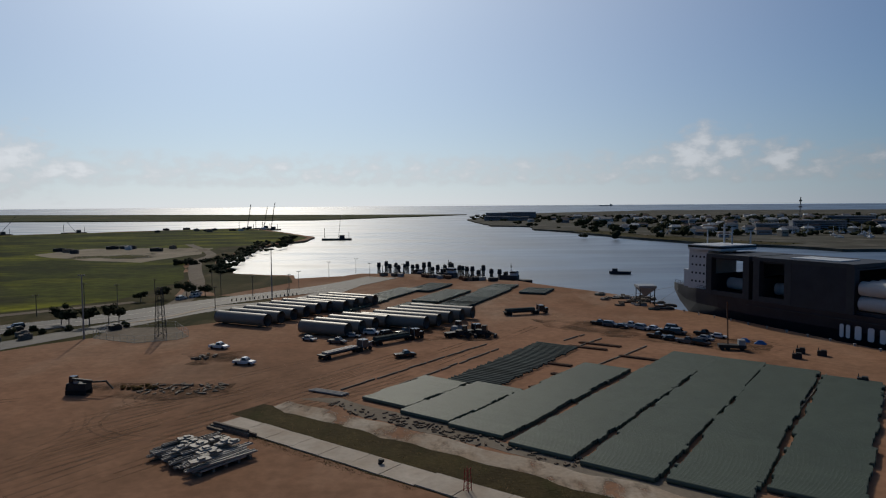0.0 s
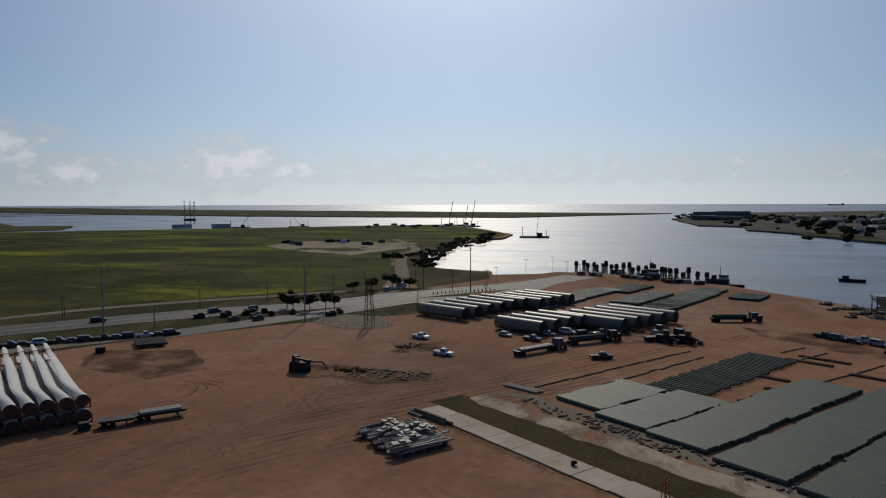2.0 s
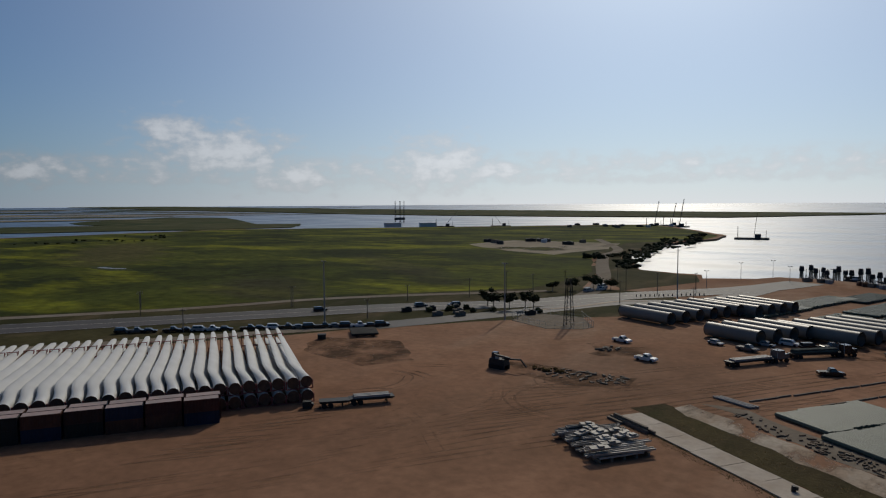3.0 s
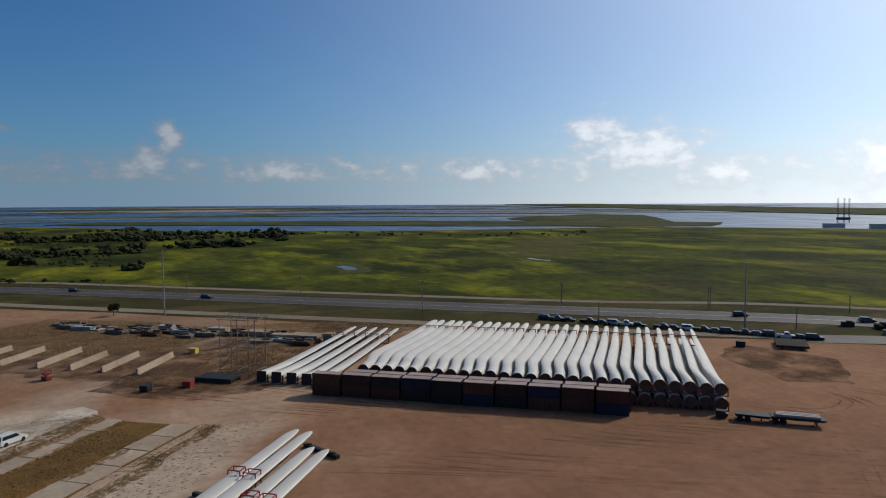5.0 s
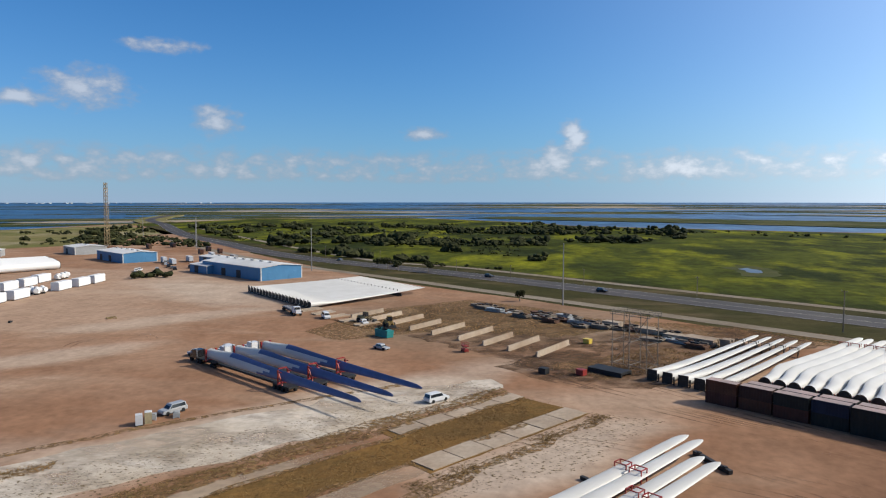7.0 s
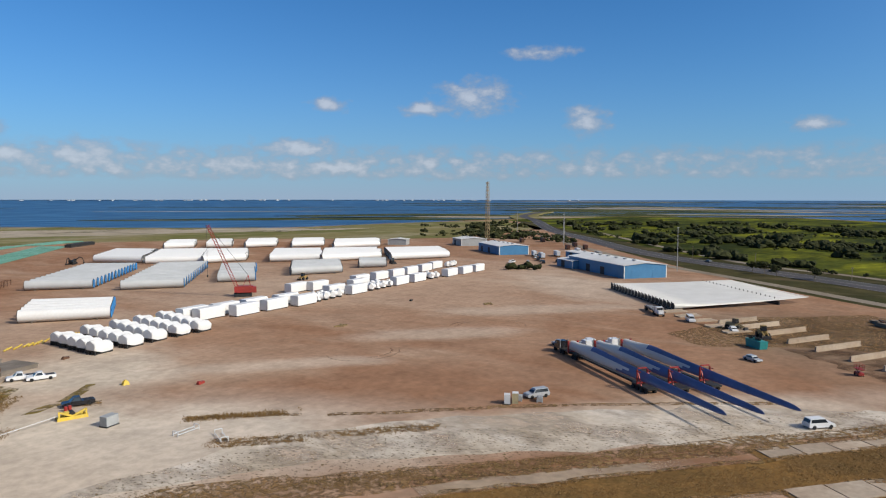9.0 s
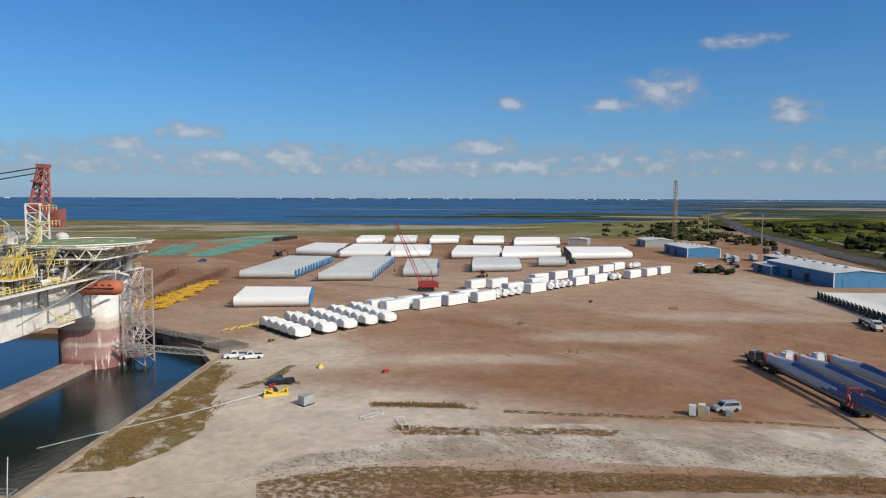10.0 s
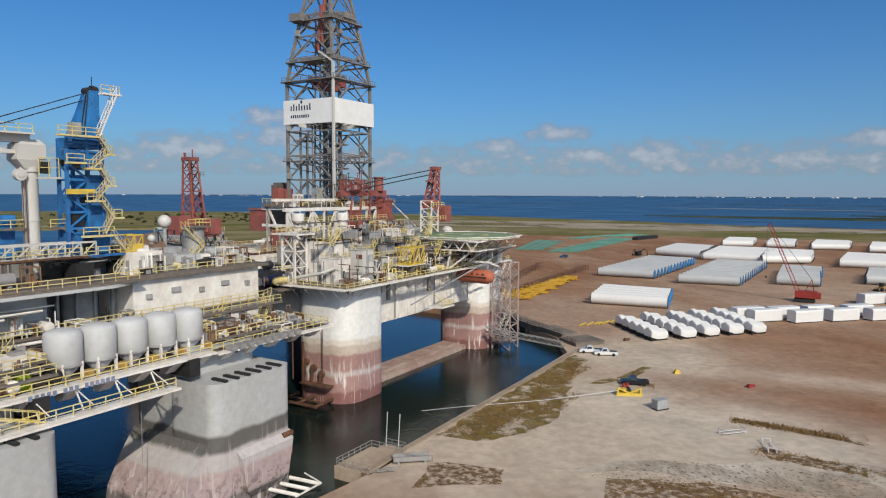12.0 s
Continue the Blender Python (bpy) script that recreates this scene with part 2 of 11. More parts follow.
# ---- materials ----
def mat(name, color, rough=0.7, metal=0.0, var=0.25, scale=1.0, bump=0.0, second=None, second_scale=0.08, spread=0.5, spec=0.3, island=0.0):
    """A surface with variation at two scales: fine grain, and broad stains of a second colour."""
    m = bpy.data.materials.new(name)
    m.use_nodes = True
    nt = m.node_tree
    bsdf = nt.nodes["Principled BSDF"]
    bsdf.inputs["Roughness"].default_value, bsdf.inputs["Metallic"].default_value = rough, metal
    bsdf.inputs["Specular IOR Level"].default_value = spec
    tc = nt.nodes.new("ShaderNodeTexCoord")
    geo = nt.nodes.new("ShaderNodeNewGeometry")

    def tex(sc, detail=4.0, rough_=0.6):
        n = nt.nodes.new("ShaderNodeTexNoise")
        n.inputs["Scale"].default_value, n.inputs["Detail"].default_value, n.inputs["Roughness"].default_value = sc, detail, rough_
        nt.links.new(geo.outputs["Position"], n.inputs["Vector"])
        return n
    fine, broad = tex(scale), tex(second_scale, 5.0)
    ramp = nt.nodes.new("ShaderNodeMapRange")
    ramp.inputs[1].default_value, ramp.inputs[2].default_value = 0.5 - 0.22 * (1 - spread) - 0.06, 0.5 + 0.22 * (1 - spread) + 0.06
    nt.links.new(broad.outputs["Fac"], ramp.inputs[0])
    mix = nt.nodes.new("ShaderNodeMix")
    mix.data_type = "RGBA"
    mix.inputs[6].default_value = (*color, 1)
    mix.inputs[7].default_value = (*(second or [c * (1 - var) for c in color]), 1)
    nt.links.new(ramp.outputs[0], mix.inputs[0])
    val = nt.nodes.new("ShaderNodeMapRange")
    val.inputs[1].default_value, val.inputs[2].default_value = 0.25, 0.75
    val.inputs[3].default_value, val.inputs[4].default_value = 0.87 * (1 - var), 0.87 * (1 + var)
    nt.links.new(fine.outputs["Fac"], val.inputs[0])
    last = val.outputs[0]
    if island:
        info = nt.nodes.new("ShaderNodeObjectInfo")
        r1 = nt.nodes.new("ShaderNodeMapRange")
        r1.inputs[3].default_value, r1.inputs[4].default_value = 1 - island, 1 + island
        nt.links.new(info.outputs["Random"], r1.inputs[0])
        mu = nt.nodes.new("ShaderNodeMath")
        mu.operation = "MULTIPLY"
        nt.links.new(r1.outputs[0], mu.inputs[0])
        nt.links.new(last, mu.inputs[1])
        last = mu.outputs[0]
    mul = nt.nodes.new("ShaderNodeVectorMath")
    mul.operation = "SCALE"
    nt.links.new(mix.outputs[2], mul.inputs[0])
    nt.links.new(last, mul.inputs["Scale"])
    nt.links.new(mul.outputs[0], bsdf.inputs["Base Color"])
    if bump:
        b = nt.nodes.new("ShaderNodeBump")
        b.inputs["Strength"].default_value, b.inputs["Distance"].default_value = 0.6, bump
        nt.links.new(fine.outputs["Fac"], b.inputs["Height"])
        nt.links.new(b.outputs[0], bsdf.inputs["Normal"])
    return m


def water_material(name, color, rough, ripple, scale):
    m = mat(name, color, rough, var=0.15, scale=0.01, second_scale=0.002, second=[c * 0.7 for c in color], spec=0.5)
    nt = m.node_tree
    bsdf = nt.nodes["Principled BSDF"]
    geo = nt.nodes.new("ShaderNodeNewGeometry")
    n = nt.nodes.new("ShaderNodeTexNoise")
    n.inputs["Scale"].default_value, n.inputs["Detail"].default_value, n.inputs["Roughness"].default_value = scale, 6.0, 0.62
    nt.links.new(geo.outputs["Position"], n.inputs["Vector"])
    b = nt.nodes.new("ShaderNodeBump")
    b.inputs["Strength"].default_value, b.inputs["Distance"].default_value = 1.0, ripple
    nt.links.new(n.outputs["Fac"], b.inputs["Height"])
    nt.links.new(b.outputs[0], bsdf.inputs["Normal"])
    # wind lanes: rougher and smoother streaks
    lane, lm = nt.nodes.new("ShaderNodeTexNoise"), nt.nodes.new("ShaderNodeMapping")
    lane.inputs["Scale"].default_value, lane.inputs["Detail"].default_value = 0.02, 6.0
    lm.inputs["Scale"].default_value = (0.35, 1, 1)
    nt.links.new(geo.outputs["Position"], lm.inputs[0])
    nt.links.new(lm.outputs[0], lane.inputs["Vector"])
    lr = nt.nodes.new("ShaderNodeMapRange")
    for i, v in enumerate((0.35, 0.65, rough * 0.72, min(1.0, rough * 1.25))):
        lr.inputs[i + 1].default_value = v
    nt.links.new(lane.outputs["Fac"], lr.inputs[0])
    nt.links.new(lr.outputs[0], bsdf.inputs["Roughness"])
    bsdf.inputs["IOR"].default_value = 1.33 if rough < 0.3 else 1.55
    if rough > 0.3:
        # small wind waves over the swell catch the low sun
        bsdf.inputs["Coat Weight"].default_value, bsdf.inputs["Coat Roughness"].default_value, bsdf.inputs["Coat IOR"].default_value = 0.4, 0.62, 1.4
    return m


WATER = water_material("sea_water", (0.004, 0.062, 0.150), 0.42, 0.38, 0.06)
BASIN = water_material("basin_water", (0.008, 0.022, 0.019), 0.10, 0.05, 0.8)
WHITE = mat("white_gelcoat", (0.63, 0.615, 0.58), 0.45, var=0.05, scale=0.4, second=(0.54, 0.525, 0.49), second_scale=0.2)
GREY = mat("grey_steel", (0.35, 0.36, 0.36), 0.5, var=0.12, scale=1.0)
DARK = mat("dark_steel", (0.03, 0.03, 0.03), 0.6, var=0.3, scale=1.0)


def ground_material(name, colors, scales, stretch=None, bump=0.04, rough=0.95, holes=None, grain=0.20, zones=(), soft=0.04):
    """Earth of three colours: broad zones, patches, and fine grain; stretch draws the patches out along the yard's road
    axis.
    holes: (scale, share) leaves gaps through which the ground below shows; zones: (u, v, half widths, share, colour) of
    paler or darker soil, some darkened to imitate backlight."""
    m = bpy.data.materials.new(name)
    m.use_nodes = True
    nt = m.node_tree
    bsdf = nt.nodes["Principled BSDF"]
    bsdf.inputs["Roughness"].default_value, bsdf.inputs["Specular IOR Level"].default_value = rough, 0.03 if rough > 0.9 else 0.12
    geo = nt.nodes.new("ShaderNodeNewGeometry")
    mp = nt.nodes.new("ShaderNodeMapping")
    mp.inputs["Rotation"].default_value = (0, 0, radians(36.87))
    mp.inputs["Scale"].default_value = stretch or (1, 1, 1)
    nt.links.new(geo.outputs["Position"], mp.inputs["Vector"])

    def tex(sc, src, detail=6.0):
        n = nt.nodes.new("ShaderNodeTexNoise")
        n.inputs["Scale"].default_value, n.inputs["Detail"].default_value, n.inputs["Roughness"].default_value = sc, detail, 0.62
        nt.links.new(src, n.inputs["Vector"])
        return n.outputs["Fac"]

    def rng(src, a, b, c=0.0, d=1.0):
        n = nt.nodes.new("ShaderNodeMapRange")
        for i, v in enumerate((a, b, c, d)):
            n.inputs[i + 1].default_value = v
        nt.links.new(src, n.inputs[0])
        return n.outputs[0]

    def mix(f, a, b):
        n = nt.nodes.new("ShaderNodeMix")
        n.data_type = "RGBA"
        nt.links.new(f, n.inputs[0])
        for k, s in ((6, a), (7, b)):
            if isinstance(s, tuple):
                n.inputs[k].default_value = (*s, 1)
            else:
                nt.links.new(s, n.inputs[k])
        return n.outputs[2]
    c = mix(rng(tex(scales[0], geo.outputs["Position"]), 0.42, 0.60), colors[0], colors[1])
    c = mix(rng(tex(scales[1], mp.outputs[0]), 0.50, 0.72, 0.0, 0.85), c, colors[2])
    wob = tex(0.045, mp.outputs[0])
    for u, v, ru, rv, share, col in zones:
        at = nt.nodes.new("ShaderNodeMapping")
        at.vector_type = "TEXTURE"
        at.inputs["Location"].default_value, at.inputs["Rotation"].default_value, at.inputs["Scale"].default_value = (0.8 * u + 0.6 * v, -0.6 * u + 0.8 * v, 0), (0, 0, radians(-36.87)), (ru, rv, 1000)
        nt.links.new(geo.outputs["Position"], at.inputs["Vector"])
        ln = nt.nodes.new("ShaderNodeVectorMath")
        ln.operation = "LENGTH"
        nt.links.new(at.outputs[0], ln.inputs[0])
        ad = nt.nodes.new("ShaderNodeMath")
        ad.operation = "MULTIPLY_ADD"
        ad.inputs[1].default_value = 1.5
        nt.links.new(wob, ad.inputs[0])
        nt.links.new(ln.outputs["Value"], ad.inputs[2])
        c = mix(rng(ad.outputs[0], 1.95, 1.25, 0.0, share), c, col)
    fine = tex(scales[2], geo.outputs["Position"], 8.0)
    sc = nt.nodes.new("ShaderNodeVectorMath")
    sc.operation = "SCALE"
    nt.links.new(c, sc.inputs[0])
    mid = nt.nodes.new("ShaderNodeMath")
    mid.operation = "MULTIPLY"
    nt.links.new(rng(fine, 0.25, 0.75, 0.87 * (1 - grain), 0.87 * (1 + grain)), mid.inputs[0])
    nt.links.new(rng(tex(scales[2] * 0.2, geo.outputs["Position"], 8.0), 0.3, 0.7, 0.84, 1.16), mid.inputs[1])
    nt.links.new(mid.outputs[0], sc.inputs["Scale"])
    nt.links.new(sc.outputs[0], bsdf.inputs["Base Color"])
    if bump:
        b = nt.nodes.new("ShaderNodeBump")
        b.inputs["Strength"].default_value, b.inputs["Distance"].default_value = 0.7, bump
        nt.links.new(fine, b.inputs["Height"])
        nt.links.new(b.outputs[0], bsdf.inputs["Normal"])
    if holes:
        tr = nt.nodes.new("ShaderNodeBsdfTransparent")
        ms = nt.nodes.new("ShaderNodeMixShader")
        nt.links.new(rng(tex(holes[0], mp.outputs[0], 8.0), holes[1] - soft, holes[1] + soft), ms.inputs[0])
        nt.links.new(bsdf.outputs[0], ms.inputs[1])
        nt.links.new(tr.outputs[0], ms.inputs[2])
        nt.links.new(ms.outputs[0], nt.nodes["Material Output"].inputs["Surface"])
    return m


PALE, TAN, REDS, REDD = (0.53, 0.44, 0.35), (0.435, 0.315, 0.228), (0.268, 0.143, 0.085), (0.338, 0.184, 0.112)
# dark red zones near u -80 to -138, v -20 to 14 imitate backlit dirt
DIRT = ground_material("packed_dirt", [(0.268, 0.142, 0.082), (0.338, 0.202, 0.128), (0.44, 0.32, 0.23)], (0.012, 0.030, 0.5), (1, 0.35, 1), bump=0.012,
                       zones=((-60, -330, 150, 140, 0.55, TAN), (20, -170, 34, 26, 0.6, TAN), (45, -140, 34, 52, 0.85, TAN), (-110, 30, 130, 60, 0.7, REDD), (-40, 150, 140, 110, 0.8, REDD), (30, -118, 60, 28, 0.9, (0.58, 0.50, 0.41)), (-60, -108, 75, 12, 0.8, PALE), (46, -160, 24, 40, 0.85, (0.56, 0.48, 0.385)), (46, -92, 34, 26, 0.9, PALE), (-40, -145, 50, 22, 0.6, REDS), (-120, -70, 60, 14, 0.5, TAN), (-80, -63, 30, 9, 0.6, (0.54, 0.46, 0.375)), (-165, -150, 48, 62, 0.75, (0.195, 0.14, 0.095)), (4, -166, 34, 6, 0.5, PALE), (-46, -194, 36, 9, 0.45, PALE), (-90, -228, 46, 10, 0.4, PALE), (-135, -290, 26, 70, 0.5, PALE), (20, -148, 60, 9, 0.35, REDS), (-20, -180, 40, 7, 0.45, REDS), (-110, 62, 30, 44, 0.5, (0.20, 0.115, 0.07)), (-135, 100, 24, 30, 0.45, (0.19, 0.11, 0.068)), (-60, 60, 30, 16, 0.45, (0.22, 0.125, 0.075)), (75, -215, 40, 60, 0.55, (0.46, 0.345, 0.255)), (20, -300, 60, 60, 0.35, (0.46, 0.345, 0.255)), (-112, -10, 34, 40, 0.6, (0.215, 0.115, 0.07)), (-138, 14, 46, 30, 0.6, (0.215, 0.115, 0.07)), (-80, -20, 40, 30, 0.5, (0.225, 0.122, 0.074)), (10, 185, 50, 16, 0.5, (0.22, 0.125, 0.075))))
TRACKS = ground_material("tyre_marks", [(0.235, 0.135, 0.082), (0.265, 0.158, 0.098), (0.29, 0.185, 0.122)], (0.05, 0.5, 1.5), (1, 0.04, 1), holes=(0.06, 0.42), soft=0.16, bump=0.01)
MARSH = ground_material("marsh_grass", [(0.026, 0.034, 0.008), (0.074, 0.084, 0.011), (0.27, 0.27, 0.016)], (0.010, 0.02, 0.15), (0.42, 1, 1), bump=0.6, grain=0.55,
                        zones=((-330, 30, 60, 26, 0.75, (0.05, 0.045, 0.022)), (-420, 120, 120, 18, 0.6, (0.055, 0.05, 0.022)), (-520, 300, 150, 40, 0.55, (0.07, 0.065, 0.022)), (-300, 260, 70, 24, 0.6, (0.10, 0.085, 0.03)), (-640, -60, 160, 40, 0.6, (0.12, 0.10, 0.035))))
DUNE = ground_material("dune_grass", [(0.20, 0.17, 0.075), (0.13, 0.13, 0.04), (0.36, 0.30, 0.21)], (0.010, 0.02, 0.12), (0.4, 1, 1), bump=0.3)
SALT = ground_material("salt_marsh", [(0.045, 0.058, 0.02), (0.075, 0.078, 0.03), (0.16, 0.135, 0.075)], (0.004, 0.012, 0.06), bump=0.3)
VERGE = ground_material("verge_grass", [(0.040, 0.040, 0.014), (0.070, 0.060, 0.024), (0.145, 0.105, 0.06)], (0.02, 0.06, 0.5), (1, 0.3, 1), bump=0.15)
SAND = ground_material("chalky_sand", [(0.56, 0.49, 0.41), (0.46, 0.385, 0.30), (0.62, 0.56, 0.49)], (0.04, 0.12, 0.6), (1, 0.5, 1), holes=(0.10, 0.57), bump=0.015, soft=0.10)
APRON = ground_material("sandy_apron", [(0.43, 0.34, 0.25), (0.36, 0.26, 0.18), (0.52, 0.44, 0.35)], (0.03, 0.07, 0.6), (1, 0.5, 1), holes=(0.035, 0.50), bump=0.01, soft=0.14)
WEEDS = ground_material("dry_weeds", [(0.19, 0.115, 0.055), (0.25, 0.155, 0.075), (0.13, 0.10, 0.035)], (0.08, 0.3, 1.2), bump=0.12, holes=(0.9, 0.49), soft=0.10, grain=0.3)
SPECKS = ground_material("sparse_weeds", [(0.17, 0.115, 0.055), (0.12, 0.09, 0.035), (0.23, 0.16, 0.09)], (0.1, 0.3, 1.2), (1, 0.7, 1), bump=0.1, holes=(2.0, 0.395), soft=0.05, grain=0.3)
QUAYGRASS = ground_material("quay_grass", [(0.22, 0.155, 0.055), (0.15, 0.12, 0.035), (0.30, 0.22, 0.11)], (0.06, 0.2, 1.2), bump=0.2, holes=(0.30, 0.53), soft=0.08, grain=0.35)

DITCH = ground_material("ditch_weeds", [(0.15, 0.088, 0.034), (0.215, 0.118, 0.040), (0.115, 0.082, 0.032)], (0.045, 0.16, 1.6), (1, 0.35, 1), bump=0.25, grain=0.3)
MIRE = ground_material("dark_ditch_growth", [(0.060, 0.046, 0.024), (0.085, 0.066, 0.030), (0.045, 0.048, 0.018)], (0.045, 0.16, 1.4), (1, 0.35, 1), bump=0.25, grain=0.35)
STRIP = ground_material("buried_concrete", [(0.50, 0.42, 0.33), (0.38, 0.29, 0.21), (0.56, 0.49, 0.40)], (0.06, 0.2, 1.2), (1, 0.5, 1), bump=0.03, holes=(0.16, 0.56), soft=0.08)
# brighter copy of the old concrete, imitating slabs lit from behind
PALEC = mat("backlight_paled_concrete", (0.56, 0.485, 0.40), 0.9, var=0.15, scale=1.2, second=(0.40, 0.32, 0.24), second_scale=0.15, spread=0.3, bump=0.01, island=0.06)
ROAD = ground_material("worn_asphalt", [(0.052, 0.042, 0.036), (0.066, 0.054, 0.046), (0.082, 0.068, 0.058)], (0.02, 0.2, 0.8), (1, 0.03, 1), bump=0.006, rough=0.7)
ROAD.node_tree.nodes["Principled BSDF"].inputs["Specular IOR Level"].default_value = 0.32
TRACK = ground_material("gravel_track", [(0.25, 0.21, 0.165), (0.21, 0.17, 0.125), (0.30, 0.26, 0.21)], (0.02, 0.1, 0.8), (1, 0.05, 1))
MUD = ground_material("far_sandbar", [(0.36, 0.30, 0.23), (0.28, 0.235, 0.17), (0.17, 0.16, 0.08)], (0.004, 0.02, 0.1))
FLAT = ground_material("sand_flat", [(0.40, 0.34, 0.27), (0.31, 0.26, 0.19), (0.20, 0.175, 0.10)], (0.006, 0.02, 0.2), holes=(0.008, 0.58))
CONC = mat("old_concrete", (0.44, 0.36, 0.275), 0.9, var=0.18, scale=1.2, second=(0.29, 0.21, 0.145), second_scale=0.12, spread=0.3, bump=0.01, island=0.12)
PONDS = water_material("pond_water", (0.06, 0.05, 0.035), 0.3, 0.02, 1.0)
TREES = mat("scrub_leaves", (0.026, 0.030, 0.013), 0.95, var=0.5, scale=0.5, second=(0.046, 0.049, 0.018), second_scale=0.02, spec=0.1)
GREENPIPE = mat("green_coated_pipe", (0.090, 0.116, 0.088), 0.55, var=0.10, scale=0.3, second=(0.108, 0.134, 0.10), second_scale=0.05, spec=0.2, island=0.05)
DARKPIPE = mat("dark_green_pipe", (0.06, 0.09, 0.08), 0.75, var=0.2, scale=0.5, island=0.2)
TOWERGREY = mat("grey_tower_paint", (0.50, 0.51, 0.51), 0.5, var=0.06, scale=0.3, second=(0.44, 0.45, 0.45), second_scale=0.08)
NTOWER = mat("primer_grey_tower_paint", (0.235, 0.215, 0.185), 0.45, spec=0.4, var=0.08, scale=0.3, second=(0.175, 0.16, 0.14), second_scale=0.08)
DULLPLANK = mat("dull_grey_plank", (0.33, 0.275, 0.22), 0.6, var=0.25, scale=1.2, second=(0.36, 0.34, 0.31), second_scale=0.4, island=0.35)
COVER = mat("white_shrink_wrap", (0.74, 0.73, 0.71), 0.45, var=0.05, scale=1.5, second=(0.72, 0.72, 0.71), second_scale=0.4, bump=0.05)
BLADEBLUE = mat("blue_protective_film", (0.085, 0.112, 0.22), 0.35, var=0.1, scale=0.4, second=(0.09, 0.12, 0.27), second_scale=0.1)
ENDBLUE = mat("bright_blue_end_cover", (0.05, 0.26, 0.58), 0.5, var=0.1, scale=0.6)
SHEDBLUE = mat("blue_sheet_metal", (0.055, 0.19, 0.36), 0.5, var=0.08, scale=0.3, second=(0.07, 0.22, 0.40), second_scale=0.1)
ROOFW = mat("white_roof_sheet", (0.72, 0.71, 0.68), 0.5, var=0.06, scale=0.4, second=(0.60, 0.58, 0.54), second_scale=0.06)
GALV = mat("galvanised_steel", (0.34, 0.33, 0.32), 0.65, metal=0.2, var=0.12, scale=2.0)
WOOD = mat("weathered_timber", (0.16, 0.125, 0.09), 0.9, var=0.3, scale=2.0, second=(0.24, 0.20, 0.16), second_scale=0.3)
RUST = mat("rusty_steel", (0.16, 0.075, 0.04), 0.85, var=0.35, scale=1.5, second=(0.09, 0.05, 0.035), second_scale=0.4)
REDP = mat("red_machine_paint", (0.36, 0.035, 0.03), 0.5, var=0.2, scale=1.0, second=(0.26, 0.04, 0.03), second_scale=0.3)
PINKR = mat("faded_red_paint", (0.34, 0.10, 0.085), 0.7, var=0.2, scale=0.8, second=(0.24, 0.085, 0.07), second_scale=0.25)
YELL = mat("yellow_paint", (0.74, 0.50, 0.06), 0.55, var=0.15, scale=1.0, second=(0.55, 0.42, 0.09), second_scale=0.4)
BLUEP = mat("blue_crane_paint", (0.03, 0.20, 0.50), 0.45, var=0.2, scale=0.8, second=(0.03, 0.10, 0.27), second_scale=0.35)
TEAL = mat("teal_paint", (0.03, 0.26, 0.26), 0.5, var=0.15, scale=1.0)
GLASS = mat("dark_glass", (0.02, 0.025, 0.03), 0.08, var=0.1, spec=0.6)
RUBBER = mat("tyre_rubber", (0.02, 0.02, 0.02), 0.85, var=0.2)
CARS = [mat("car_paint_" + n, c, 0.25, var=0.04, spec=0.5) for n, c in
        (("white", (0.72, 0.72, 0.72)), ("black", (0.015, 0.015, 0.018)), ("silver", (0.38, 0.39, 0.40)), ("grey", (0.10, 0.105, 0.11)), ("blue", (0.04, 0.09, 0.20)), ("red", (0.25, 0.02, 0.02)))]
# container paints darkened to stand in for shade on their fronts
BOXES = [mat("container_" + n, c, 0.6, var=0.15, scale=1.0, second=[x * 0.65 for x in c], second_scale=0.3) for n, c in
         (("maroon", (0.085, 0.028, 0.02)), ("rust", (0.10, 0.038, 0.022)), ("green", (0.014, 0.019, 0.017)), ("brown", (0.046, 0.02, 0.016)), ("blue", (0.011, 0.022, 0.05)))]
# roof paint made pale to imitate sun on the tops
CROOF = mat("sun_paled_container_roof", (0.44, 0.31, 0.275), 0.6, var=0.12, scale=1.0, second=(0.30, 0.24, 0.215), second_scale=0.3)
SHOREW = mat("pale_far_walls", (0.62, 0.62, 0.62), 0.8, var=0.2)
# town ground lightened: distance haze is put into its colours
TOWNG = ground_material("haze_lifted_town_ground", [(0.085, 0.08, 0.062), (0.12, 0.115, 0.095), (0.22, 0.20, 0.165)], (0.01, 0.03, 0.1))

# ---- water and land ----
YARD = pose(0, 0, 0, 0, 0, -36.8699)      # yard axes: x towards the basin, y along the road


def to_world(pts):
    return [(0.8 * u + 0.6 * v, -0.6 * u + 0.8 * v) for u, v in pts]


def far_rise(r):
    """The farthest miles are drawn in to five kilometres, and lie a little higher to meet the true horizon."""
    return 24.7 * min(1.0, max(0.0, (r - 2200) / 2750)) ** 1.25


def lift(ob):
    for v in ob.data.vertices:
        v.co.z += far_rise(math.hypot(v.co.x, v.co.y))
    return ob


n_rim = 128
rim = [(r * math.cos(2 * math.pi * i / n_rim), r * math.sin(2 * math.pi * i / n_rim), -2.0) for r in (2200, 2700, 3200, 3700, 4200, 4600, 4950) for i in range(n_rim)]
lift(setting("water", Shape().add([(0, 0, -2.0)] + rim, [(0, 1 + i, 1 + (i + 1) % n_rim) for i in range(n_rim)] + [(1 + k * n_rim + i, 1 + (k + 1) * n_rim + i, 1 + (k + 1) * n_rim + (i + 1) % n_rim, 1 + k * n_rim + (i + 1) % n_rim) for k in range(6) for i in range(n_rim)], True),
             WATER, "blue-green sea water with small ripples"))
